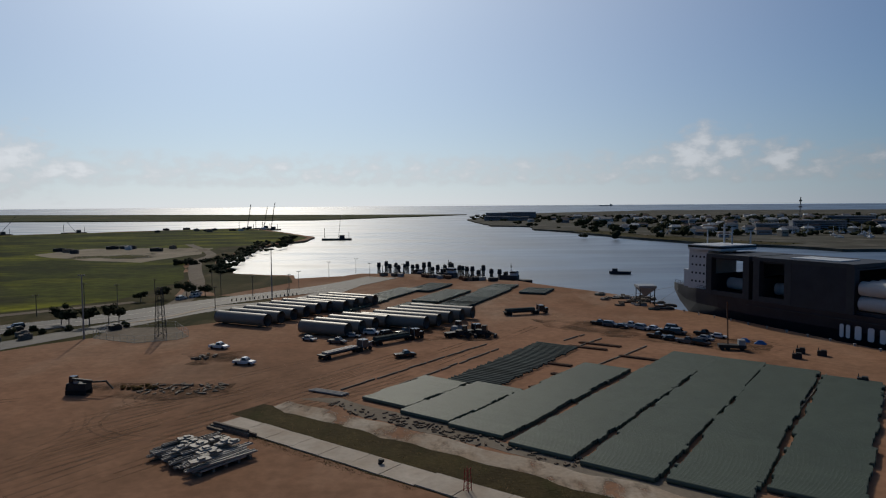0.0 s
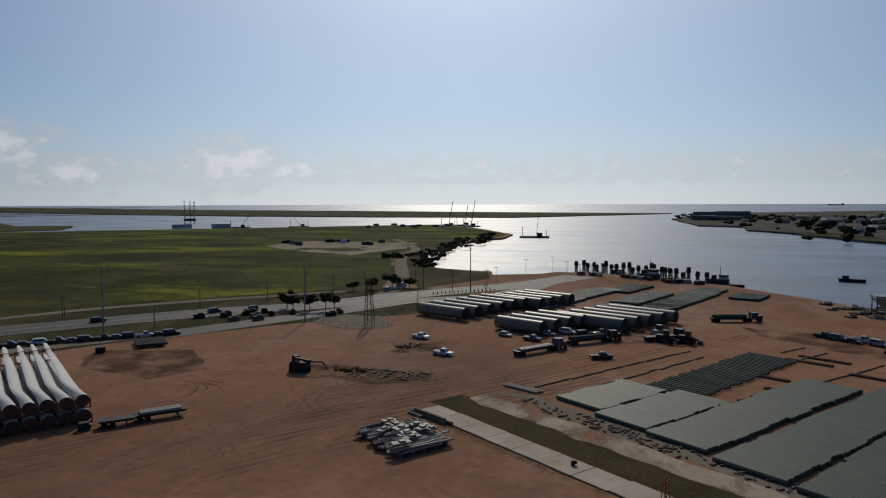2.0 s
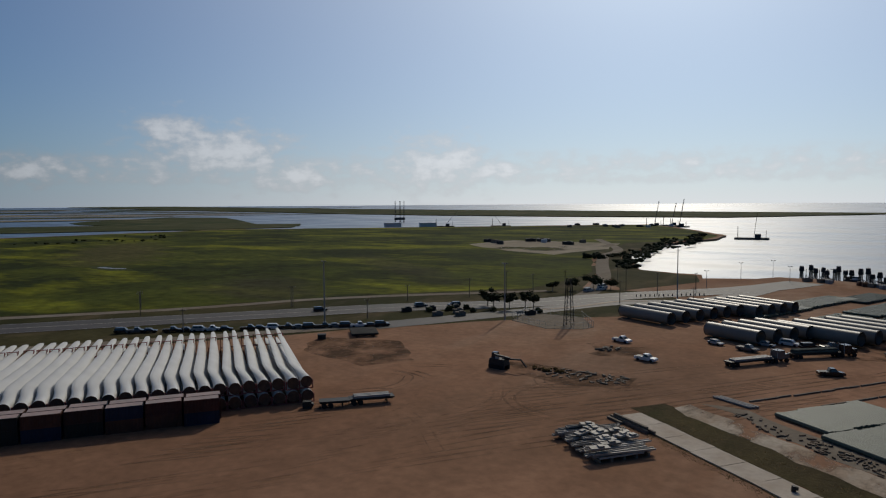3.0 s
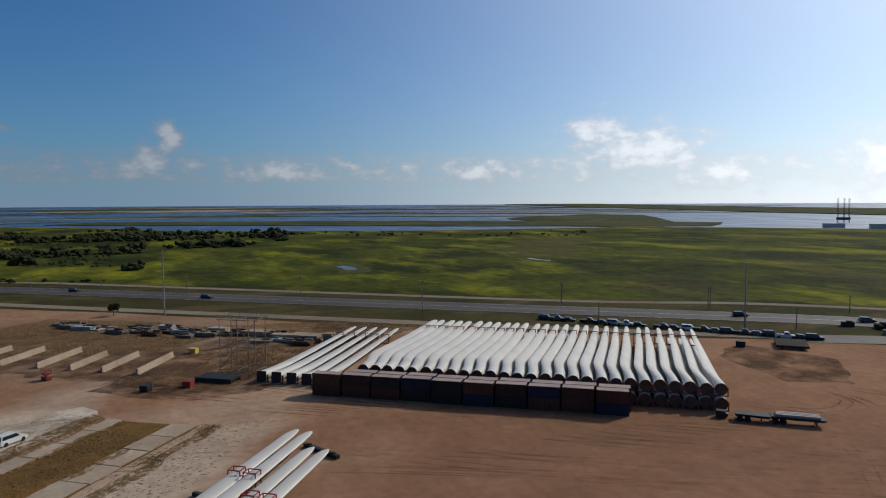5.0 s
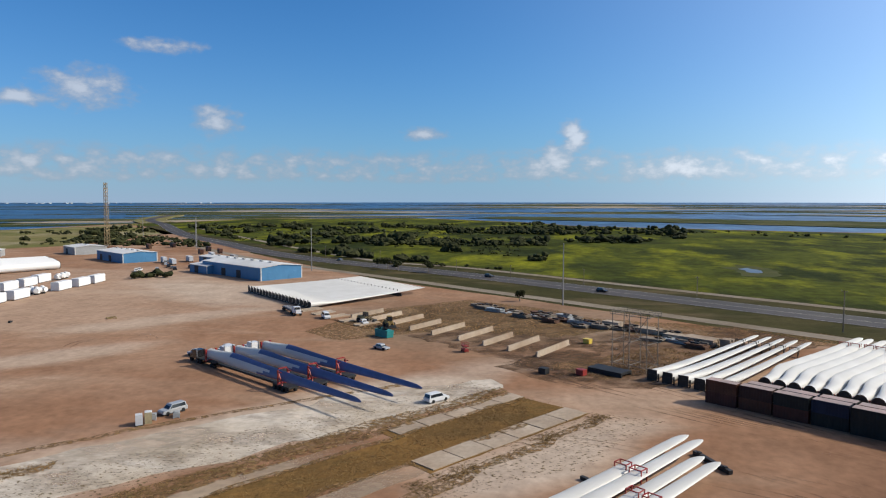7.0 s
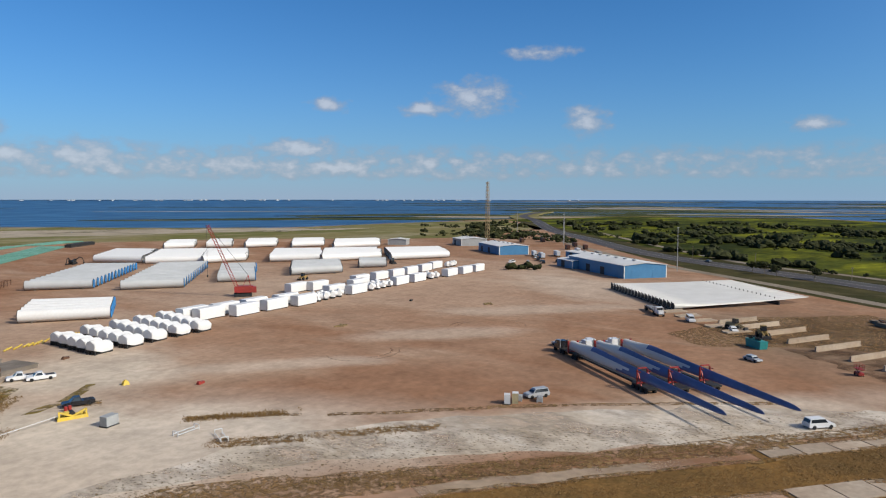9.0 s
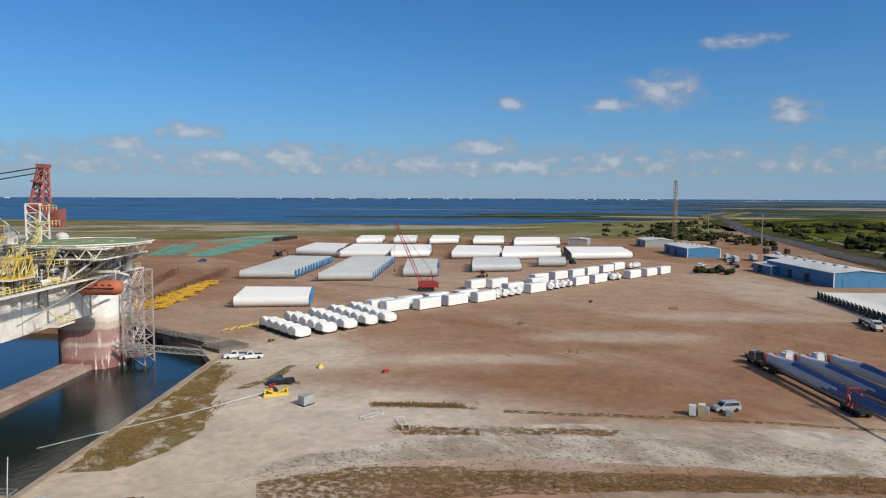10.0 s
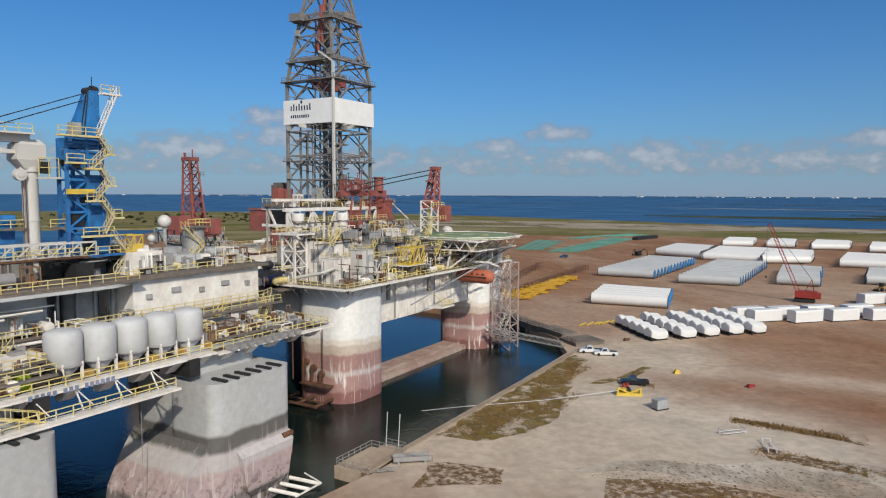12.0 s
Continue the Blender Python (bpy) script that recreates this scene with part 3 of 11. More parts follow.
quay_side = [(30, -60), (7, -88), (-1.0, -96.5), (-10, -110.5), (-49.7, -165.7), (-52, -183), (-44, -218), (60, -300), (200, -420), (220, -900), (60, -1330)]
bay_side = [(-51, -1333), (-221, -1166), (-388, -961), (-466, -838), (-578, -735), (-777, -740), (-1000, -715), (-1400, -640), (-1500, -300),
            (-1250, -60), (-1078, 32), (-916, 340), (-891, 567), (-870, 722), (-752, 830), (-578, 983), (-440, 1117), (-344, 1190)]
cove_side = [(-236, 1006), (-159, 845), (-152, 756), (-168, 715), (-175, 635), (-171, 552), (-163, 502), (-151, 465), (-121, 400), (-101, 388), (-86, 386), (-80, 368),
             (-58, 380), (-47, 394), (-27, 393), (28, 357), (41, 348), (54, 326), (68, 308), (82, 285), (85, 257), (98, 233), (118, 180), (150, 105), (170, 60)]
shore = quay_side[:6] + ragged([Vector(p) for p in quay_side[6:] + bay_side + cove_side[:1]], 30, 9, 3, False) + ragged([Vector(p) for p in cove_side[:18]], 9, 3.5, 4, False) + cove_side[17:]
setting("ground", Shape().slab(shore, -5.0, 0.0), DIRT, "reddish brown packed dirt of a port yard")


def patch(name, pts, z, material, label, size=6.0, amount=3.0, seed=1):
    return setting(name, Shape().slab(ragged([Vector(p) for p in pts], size, amount, seed), z - 0.3, z), material, label)


marsh_edge = [(-1000, -700), (-977, -600), (-747, -412), (-470, -165), (-400, -42), (-306, 68), (-229, 166), (-194, 224), (-140, 285), (-135, 354), (-158, 415), (-184, 492), (-200, 560),
              (-184, 640), (-175, 715), (-162, 756), (-166, 840), (-240, 1000), (-344, 1180), (-578, 975), (-752, 822), (-862, 715), (-882, 560), (-906, 335), (-1065, 32), (-1240, -60), (-1480, -300), (-1390, -630)]
patch("marsh", marsh_edge, 0.05, MARSH, "green and yellow coastal marsh grass", 20, 5)
patch("verge", [(-1000, -660), (-747, -440), (-460, -205), (-330, -85), (-262, 5), (-190, 95), (-140, 168), (-100, 215), (-62, 240), (-50, 262), (-85, 300), (-120, 300), (-150, 420), (-195, 228), (-232, 168), (-310, 72), (-404, -42), (-474, -165), (-750, -415), (-990, -600)],
      0.02, VERGE, "dry grass verge beside the road", 12, 3)
patch("verge_cove", [(-100, 300), (-150, 400), (-196, 530), (-212, 650), (-178, 705), (-176, 600), (-167, 510), (-152, 460), (-124, 399), (-100, 385), (-86, 380), (-78, 350)], 0.06, VERGE, "grassy bank along the cove", 8, 3, 31)
patch("ground_dunes", [(-50, -700), (-160, -650), (-300, -610), (-400, -560), (-470, -460), (-560, -420), (-760, -470), (-900, -590), (-1000, -690), (-777, -730), (-580, -728), (-470, -832), (-390, -955), (-225, -1155), (-55, -1325), (60, -1320), (215, -900), (195, -600), (60, -560)],
      0.03, DUNE, "dry dune grass and bare sand behind the yard", 25, 12, 5)
patch("ground_flats", [(-20, -860), (-180, -800), (-330, -720), (-430, -700), (-520, -640), (-640, -640), (-560, -715), (-470, -800), (-330, -900), (-160, -1000), (20, -1040)], 0.05, FLAT, "pale sand flats among dune grass", 25, 15, 6)
patch("ground_clearing", [(-262, 500), (-215, 480), (-196, 560), (-215, 640), (-330, 640), (-340, 560)], 0.09, FLAT, "bare lot in the marsh", 12, 6, 7)
# sandy ground beside the basin and the chalk bands along the slab rows
patch("ground_chalk_south", to_world([(40, -90), (26, -96), (-6, -103), (-40, -99), (-75, -94), (-108, -93), (-112, -101), (-84, -113), (-40, -118), (0, -117), (12, -108)]), 0.04, SAND, "chalky white sand with sparse weeds", 4, 3, 9)
patch("ground_chalk_north", to_world([(-108, 93.5), (-40, 91.5), (10, 88), (10, 96), (-60, 97), (-100, 98)]), 0.03, TRACK, "pale sand strip below the pipe lots", 4, 2, 11)
for k, (pts, lab) in enumerate((
        ([(16, -130.2), (-4, -127.2), (-4, -125.8), (16, -128.6)], "line of dry weeds"),
        ([(-9, -125.6), (-42, -122.9), (-72, -117.6), (-97, -111.6), (-97, -109.8), (-72, -116.2), (-42, -121.2), (-9, -124)], "line of dry weeds along the yard edge"),
        ([(11, -116), (-4, -115), (-4, -111.5), (9, -112)], "patch of dry weeds"), ([(-9, -116.4), (-28, -115.6), (-27, -112.5), (-10, -112.8)], "patch of dry weeds"),
        ([(28, -93), (10, -99), (-16, -97), (-50, -96), (-108, -96.5), (-108, -91.8), (-42, -92.4), (26, -86)], "band of dry weeds along concrete slabs"),
        ([(50, -76), (40, -82), (42, -88), (52, -84)], "dry grass beside the quay"),
        ([(-108, -70.4), (-56, -68.6), (-56, -66), (-106, -68)], "dry weeds beside slabs"),
        ([(-106, -92.4), (-60, -92.2), (-14, -92.4), (-14, -90.6), (-60, -90.5), (-106, -90.6)], "weeds over the edge of concrete slabs"), ([(-106, -87.9), (-60, -87.7), (-14, -87.9), (-14, -86.6), (-106, -86.6)], "weeds over the edge of concrete slabs"), ([(-106, -77.6), (-20, -77.2), (-20, -75.9), (-106, -76.0)], "weeds over the edge of concrete slabs"),
        ([(-196, -190), (-150, -196), (-146, -150), (-160, -120), (-190, -112), (-200, -150)], "dry weeds among stored crane mats"), ([(-150, -196), (-112, -178), (-112, -160), (-146, -150)], "dry weeds among concrete walls"),
        ([(36, -141), (33, -141), (33, -144), (36, -144)], "weeds under a mooring winch")), 1):
    patch("weeds_%d" % k, to_world(pts), 0.20 if "over the edge" in lab else 0.055, WEEDS, lab, 2.5, 0.8 if "line" in lab else 1.6, 20 + k)
patch("weeds_quay", to_world([(57.3, -95), (57.4, -160), (53, -158), (51.5, -146), (47.5, -132), (44.5, -120), (43, -110), (46, -101), (51, -95)]), 0.06, QUAYGRASS, "dry yellow-brown grass along the quay edge", 2.5, 2.0, 47)
patch("weeds_path", to_world([(46, -138), (43.5, -139), (39, -146), (37.5, -158), (39.5, -158), (41.5, -147)]), 0.05, QUAYGRASS, "thin line of dry grass on pale sand", 2, 0.8, 48)
patch("weeds_sparse_1", to_world([(30, -92), (-20, -95), (-108, -95), (-108, -103), (-60, -108), (-20, -111), (10, -110), (24, -102)]), 0.05, SPECKS, "sparse brown weeds dotted over chalky sand", 3, 2, 49)
patch("weeds_sparse_2", to_world([(-60, -72), (-108, -72), (-112, -60), (-84, -58), (-60, -64)]), 0.05, SPECKS, "sparse brown weeds beside concrete slabs", 3, 2, 50)
# pairs of single wheel tracks, some of them turning loops
random.seed(21)
RUTS = [([(-150, 20), (-110, 60), (-70, 98), (-30, 150)], 0), ([(-140, 10), (-104, 58), (-60, 104), (-24, 150)], 1), ([(-96, 96), (-84, 112), (-88, 128), (-104, 130)], 2), ([(-100, 104), (-90, 116), (-92, 126), (-100, 127)], 3), ([(-74, 92), (-66, 120), (-84, 140), (-110, 128)], 4),
        ([(-60, 90), (-78, 104), (-100, 96), (-112, 80)], 5), ([(-118, -30), (-96, 30), (-58, 90), (-14, 150), (30, 220)], 6), ([(-124, -26), (-102, 34), (-66, 92), (-20, 156), (20, 214)], 7),
        ([(10, 250), (40, 236), (66, 212), (90, 180)], 8), ([(14, 258), (46, 240), (74, 214), (96, 186)], 9)]
for k in range(10, 28):
    # long sweeps along the haul road, and turning loops on the open dirt
    if k % 3:
        v, off = random.uniform(-60, 60), random.gauss(0, 9)
        RUTS.append((to_world([(-117 + off + random.gauss(0, 4), v - 70), (-117 + off, v - 20), (-118 + off + random.gauss(0, 3), v + 30), (-116 + off + random.gauss(0, 7), v + 85)]), k))
    else:
        cx, cy, r, a0 = random.choice(((-85, 115), (-60, 135), (-40, 165), (-90, 130), (-170, -120), (-120, -120), (30, 225))) + (random.uniform(8, 20), random.uniform(0, 6))
        cx, cy = cx + random.uniform(-10, 10), cy + random.uniform(-10, 10)
        RUTS.append(([(cx + r * math.cos(a0 + i * 0.55), cy + r * 0.8 * math.sin(a0 + i * 0.55)) for i in range(7)], k))
for line, k in RUTS:
    a, b = strip(line, 2.1, 8)
    s = Shape()
    for edge in (a, b):
        l2, r2 = strip([(p.x + random.uniform(-0.15, 0.15), p.y + random.uniform(-0.15, 0.15)) for p in edge], random.uniform(0.3, 0.6), 2)
        n = len(l2)
        s.add([(p.x, p.y, 0.015 + 0.0006 * k) for p in l2 + r2], [(i, i + n, i + n + 1, i + 1) for i in range(n - 1)])
    setting("ground_rut_%d" % (k + 1), s, TRACKS, "wheel ruts in packed dirt")
STAIN = ground_material("dark_soil", [(0.115, 0.07, 0.044), (0.15, 0.09, 0.055), (0.19, 0.118, 0.075)], (0.08, 0.2, 1.0), bump=0.05, holes=(0.10, 0.47), soft=0.14)
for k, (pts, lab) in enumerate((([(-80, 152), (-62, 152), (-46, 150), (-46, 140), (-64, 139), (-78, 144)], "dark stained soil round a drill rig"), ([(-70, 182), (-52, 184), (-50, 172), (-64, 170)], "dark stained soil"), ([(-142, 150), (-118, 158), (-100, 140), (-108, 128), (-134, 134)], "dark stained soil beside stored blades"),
                                ([(30, 232), (56, 228), (92, 190), (84, 176), (58, 196), (36, 216)], "dark brown soil under parked cars"), ([(-18, 222), (12, 222), (16, 198), (-18, 198)], "dark soil under parked trucks"), ([(-170, 12), (-150, 28), (-146, 4), (-162, -14), (-176, -4)], "dark weedy soil round a scaffold")), 1):
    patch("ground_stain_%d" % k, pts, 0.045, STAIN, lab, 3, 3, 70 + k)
for k, (pts, m_, lab) in enumerate((([(-128, -190), (-130, -150), (-129, -106), (-150, -98), (-178, -104), (-182, -150), (-176, -192)], STAIN, "dark brown soil between concrete bay walls"),
                                    ([(-126, -107), (-127, -84), (-141, -79), (-172, -74), (-205, -60), (-214, -90), (-180, -106), (-150, -108)], STAIN, "dark trodden soil round a scaffold"),
                                    ([(-129, -100), (-131, -84), (-139, -80), (-168, -80), (-170, -90), (-146, -98)], WEEDS, "weeds round a scaffold"),
                                    ([(-178, -110), (-205, -60), (-200, -30), (-216, -30), (-222, -70), (-196, -130)], WEEDS, "weedy strip below the frontage road")), 7):
    patch("ground_stain_%d" % k, to_world(pts), 0.047 + 0.003 * (k % 3), m_, lab, 3, 3, 70 + k)
# ponds in the marsh
for k, (x, y, rx, ry) in enumerate(((-410, 110, 16, 5), (-412, 244, 12, 2.6)), 1):
    setting("water_pond_%d" % k, Shape().slab(ragged([Vector((x + rx * math.cos(a / 10 * math.tau), y + ry * math.sin(a / 10 * math.tau))) for a in range(10)], 4, 5, k), 0, 0.12), PONDS, "shallow marsh pond")
    patch("marsh_wet_%d" % k, [(x + 2.2 * rx * math.cos(a / 10 * math.tau), y + 2.6 * ry * math.sin(a / 10 * math.tau)) for a in range(10)], 0.09, SALT, "dark wet marsh round a pond", 6, 8, 30 + k)

# ---- roads ----
main_line = [(-1700, -1020), (-1300, -830), (-1040, -640), (-747, -436), (-610, -318), (-466, -190), (-363, -50), (-264, 74), (-200, 155), (-157, 208), (-122, 240), (-95, 280), (-55, 328), (-33, 372)]
setting("ground_causeway", Shape().slab([*(p for p in strip(main_line[:4], 60)[0]), *(p for p in reversed(strip(main_line[:4], 60)[1]))], -4, 0.0), DUNE, "sandy causeway under the highway")
setting("road", ribbon(main_line, 19, 0.14), ROAD, "grey worn asphalt highway")
setting("road_frontage", ribbon([(-700, -440), (-452, -218), (-330, -70), (-255, 25), (-184, 115), (-140, 175)], 7, 0.10), TRACK, "narrow frontage road of pale gravel")
setting("road_track", ribbon([(-900, -500), (-480, -160), (-396, -48), (-306, 62), (-229, 158), (-194, 216), (-128, 282)], 6, 0.12), TRACK, "pale gravel track along the marsh")
setting("road_access", ribbon([(-107, 262), (-112, 300), (-128, 354), (-151, 415), (-177, 492), (-190, 560), (-260, 700)], 8, 0.13), TRACK, "curving gravel access road")
setting("road_lot", ribbon([(-140, 172), (-110, 225), (-90, 262), (-60, 285), (-45, 340)], 12, 0.11), ROAD, "paved lot beside the highway")
setting("pavement", ribbon([(-112, 226), (-104, 236), (-98, 246), (-90, 266), (-80, 272)], 2.2, 0.16), CONC, "pale curving concrete footpath")
for k, off in enumerate((-8.8, -0.15, 0.15, 8.8)):
    line = []
    for i, p in enumerate(main_line[2:-1], 2):
        d = (Vector(main_line[i + 1]) - Vector(main_line[i - 1])).normalized()
        line.append((p[0] - d.y * off, p[1] + d.x * off))
    setting("road_marking_%d" % (k + 1), ribbon(line, 0.16, 0.15), mat("road_paint_%d" % k, (0.55, 0.52, 0.40) if 0 < k < 3 else (0.6, 0.6, 0.58), 0.8, var=0.2), "worn painted road line")

setting("water_basin", Shape().slab([(30, -58), (5, -86), (-3, -95), (-11.5, -110), (-51, -166), (-53, -183), (-45, -219), (61, -302), (200, -420), (420, -430), (460, -120), (330, 30), (150, 0), (90, -30)], -2.5, -1.96), BASIN, "dark green sheltered basin water")

# ---- far land and islands ----
def island(name, x, y, rx, ry, turn, material, label, z=-1.2, seed=0, size=30):
    c, s = math.cos(radians(turn)), math.sin(radians(turn))
    pts = []
    for i in range(28):
        a = i / 28 * math.tau
        r = 1 + 0.45 * noise.noise(Vector((math.cos(a) * 1.4 + seed * 3.3, math.sin(a) * 1.4, seed)))
        px, py = rx * r * math.cos(a), ry * r * math.sin(a)
        pts.append((x + c * px - s * py, y + s * px + c * py))
    lift(setting(name, Shape().slab(pts, -4, z), material, label))


island("ground_spit", -1420, 1010, 560, 170, 145, SALT, "low salt marsh island across the canal", seed=2)
lift(setting("ground_jetty", Shape().slab(ragged([Vector(p) for p in [(-4300, 2300), (-2400, 2050), (-1700, 1900), (-1190, 1830), (-700, 1770), (-330, 1790), (-150, 2080), (85, 2420), (-240, 2480), (-1160, 2640), (-2300, 2700), (-4300, 2900)]], 40, 12, 2), -4, 0.5), SALT, "long low barrier island across the channel"))
lift(setting("ground_canal_bank", Shape().slab(ragged([Vector(p) for p in [(-1560, -200), (-1423, -12), (-1278, 248), (-1077, 503), (-930, 750), (-870, 850), (-1000, 1010), (-1250, 820), (-1420, 560), (-1600, 250), (-1720, -120)]], 30, 16, 9), -4, -0.9), SALT, "low grassy bank beyond the blue canal"))
random.seed(11)
for k in range(95):
    az = radians(random.uniform(50, 128))
    d = random.uniform(1250, 4300) if k > 6 else random.uniform(1300, 1600)
    x, y = -math.sin(az) * d, math.cos(az) * d
    if (y > 700 and d < 1900) or (d < 1950 and 52 < math.degrees(az) < 100):
        continue
    island("ground_islet_%d" % (k + 1), x, y, random.uniform(120, 330) * (0.6 + d / 2500), random.uniform(18, 55) * (0.6 + d / 2500), math.degrees(az) + random.uniform(-14, 14), random.choice((SALT, SALT, MUD)), "low salt marsh islet in shallow water", -1.4 + 0.02 * (k % 7), k)
for k, (x, y, rx, ry, tn) in enumerate(((-880, -1060, 330, 62, 150), (-1180, -1150, 260, 70, 158), (-1000, -1030, 190, 26, 150), (-1650, -2180, 560, 30, 140), (-1150, -1800, 320, 18, 140), (-1700, -1480, 420, 24, 128), (-500, -2700, 420, 22, 170))):
    island("ground_shoal_%d" % (k + 1), x, y, rx, ry, tn, SALT if k != 4 else MUD, "grassy shoal in the blue bay", -1.5, 60 + k)
lift(setting("ground_far_shore", ribbon([(1400, -4500), (900, -4650), (-600, -4680), (-2000, -4240), (-3300, -3350), (-3900, -2300)], 60, 3.0), SALT, "thin far shore across the bay"))
for k, (x, y, rx, ry, tn) in enumerate(((-2400, -1350, 420, 60, 118), (-2700, -1000, 500, 70, 112), (-2150, -900, 360, 50, 116), (-3300, -1500, 520, 60, 114), (-2900, -2300, 420, 30, 128))):
    island("ground_causeway_isle_%d" % (k + 1), x, y, rx, ry, tn, SALT, "low green island beside the causeway", -1.3, 80 + k)
lift(setting("ground_east_shore", Shape().slab(ragged([Vector((-math.sin(radians(a)) * d, math.cos(radians(a)) * d)) for a, d in ((183, 1000), (188, 860), (196, 820), (206, 860), (216, 900), (216, 1500), (206, 1650), (196, 1560), (188, 1450), (183, 1250))], 40, 18, 14), -4, -0.4), DUNE, "low grassy shore beyond the rigs"))
random.seed(8)
specks = Shape()
for _ in range(70):
    a = radians(random.choice((random.uniform(118, 200), random.gauss(150, 4), random.gauss(129, 3), random.gauss(190, 3))))
    h = random.uniform(1.5, 4.5)
    d = 4480
    specks.box((-math.sin(a) * d, math.cos(a) * d, far_rise(d) + 1 + h / 2), (random.uniform(5, 26), random.uniform(5, 26), h))
tagged(part("far_buildings", specks, SHOREW), "tiny pale buildings along the far shore", kind="stuff")
town_edge = [(60, 1700), (86, 1225), (150, 1180), (140, 1040), (175, 965), (207, 800), (253, 664), (309, 612), (330, 560), (420, 560), (800, 500), (2200, 900), (1900, 2500), (900, 2900), (300, 2500), (130, 2050)]
lift(setting("ground_town", Shape().slab(ragged([Vector(p) for p in town_edge], 25, 7, 5), -4, 0.4), TOWNG, "low land of the town across the channel"))
patch("ground_park", [(178, 975), (207, 806), (253, 672), (309, 620), (340, 640), (290, 700), (245, 830), (220, 960)], 0.6, VERGE, "grassy shore park across the channel", 12, 4)

# ---- plants ----
ICO_V = [(0, -0.526, 0.851), (0, 0.526, 0.851), (0, -0.526, -0.851), (0, 0.526, -0.851), (0.851, 0, 0.526), (0.851, 0, -0.526), (-0.851, 0, 0.526), (-0.851, 0, -0.526), (0.526, 0.851, 0), (-0.526, 0.851, 0), (0.526, -0.851, 0), (-0.526, -0.851, 0)]
ICO_F = [(0, 4, 1), (0, 1, 6), (0, 6, 11), (0, 11, 10), (0, 10, 4), (1, 4, 8), (1, 8, 9), (1, 9, 6), (6, 9, 7), (6, 7, 11), (11, 7, 2), (11, 2, 10), (10, 2, 5), (10, 5, 4), (4, 5, 8), (8, 5, 3), (8, 3, 9), (9, 3, 7), (7, 3, 2), (2, 3, 5)]


def clump(s, c, r, rng, flat=0.7):
    """A ragged clump of leaves."""
    s.add([(c[0] + x * r * rng.uniform(0.6, 1.3), c[1] + y * r * rng.uniform(0.6, 1.3), c[2] + z * r * flat * rng.uniform(0.6, 1.3)) for x, y, z in ICO_V], ICO_F)


def sprigs(s, c, r, n, size, rng):
    """Loose leaf sprays that break up a crown's outline."""
    for _ in range(n):
        a, b = rng.uniform(0, math.tau), rng.uniform(-0.4, 1.2)
        d = Vector((math.cos(a) * math.cos(b), math.sin(a) * math.cos(b), math.sin(b) * 0.8))
        p = Vector(c) + d * r * rng.uniform(0.75, 1.15)
        q = Vector((rng.uniform(-1, 1), rng.uniform(-1, 1), rng.uniform(-0.6, 1))).normalized() * size
        t = q.cross(d).normalized() * size * 0.45
        s.add([p - q * 0.5, p + t, p + q, p - t], [(0, 1, 2, 3)])


def bush(s, x, y, r, h, rng, n=7):
    for _ in range(n):
        a, k = rng.uniform(0, math.tau), rng.uniform(0, 0.8)
        rr = r * rng.uniform(0.25, 0.55)
        clump(s, (x + math.cos(a) * k * r, y + math.sin(a) * k * r, max(0.2, h * rng.uniform(0.2, 0.8))), rr, rng, min(1.2, h / r))


def tree(x, y, h, r, seed, label, category="tree", z=0.0):
    rng = random.Random(seed)
    t = thing("tree", pose(x, y, z), label, category, "roadside trees")
    s = Shape().tube((0, 0, -0.2), (0.1, 0.05, h * 0.55), 0.22, 0.12, 7)
    for _ in range(5):
        a = rng.uniform(0, math.tau)
        s.tube((0.08, 0.04, h * rng.uniform(0.35, 0.5)), (math.cos(a) * r * 0.6, math.sin(a) * r * 0.6, h * rng.uniform(0.6, 0.8)), 0.09, 0.04, 5)
    part("trunk", s, WOOD, t)
    c = Shape()
    for _ in range(16):
        a, k = rng.uniform(0, math.tau), rng.uniform(0.1, 0.85) * r
        p = (math.cos(a) * k, math.sin(a) * k, h * rng.uniform(0.5, 0.92))
        clump(c, p, r * rng.uniform(0.22, 0.42), rng)
        sprigs(c, p, r * 0.4, 22, 0.45, rng)
    part("crown", c, TREES, t)


for k, (x, y, h, r) in enumerate(((-129, 229, 6.5, 3.4), (-124, 224.5, 5.5, 3), (-118, 226, 6, 3.2), (-113, 229, 6.5, 3), (-111, 232, 5, 2.4), (-119.5, 290, 5, 3.6), (-113, 299, 6, 4.2), (-105, 300, 4.5, 3), (-126, 283, 4, 2.6),
                                  (-270, -14, 4.5, 2.2), (-376, -88, 6, 3.4), (-384, -96, 6.5, 3.6), (-372, -70, 6, 3.6), (-392, -104, 5.5, 3))):
    tree(x, y, h, r, k, "dark green broad tree on the road verge")
rng = random.Random(5)


def near_road(x, y, gap=24):
    for (ax, ay), (bx, by) in zip(main_line, main_line[1:]):
        d = Vector((bx - ax, by - ay))
        t = max(0.0, min(1.0, ((x - ax) * d.x + (y - ay) * d.y) / d.length_squared))
        if math.hypot(x - ax - d.x * t, y - ay - d.y * t) < gap or (-540 < x < -330 and -420 < y < -120 and 0.6 * (x + 430) - 0.8 * (y + 250) > -75):
            return True
    return False


def scatter(name, n, pick, label, rmin=1.5, rmax=5.0, material=TREES, dens=6):
    s = Shape()
    for _ in range(n):
        x, y = pick(rng)
        r = rng.uniform(rmin, rmax) * rng.choice((0.5, 0.8, 1.0))
        if near_road(x, y):
            continue
        bush(s, x, y, r, r * rng.uniform(0.5, 0.9), rng, dens)
    tagged(part(name, s, material), label, kind="stuff")


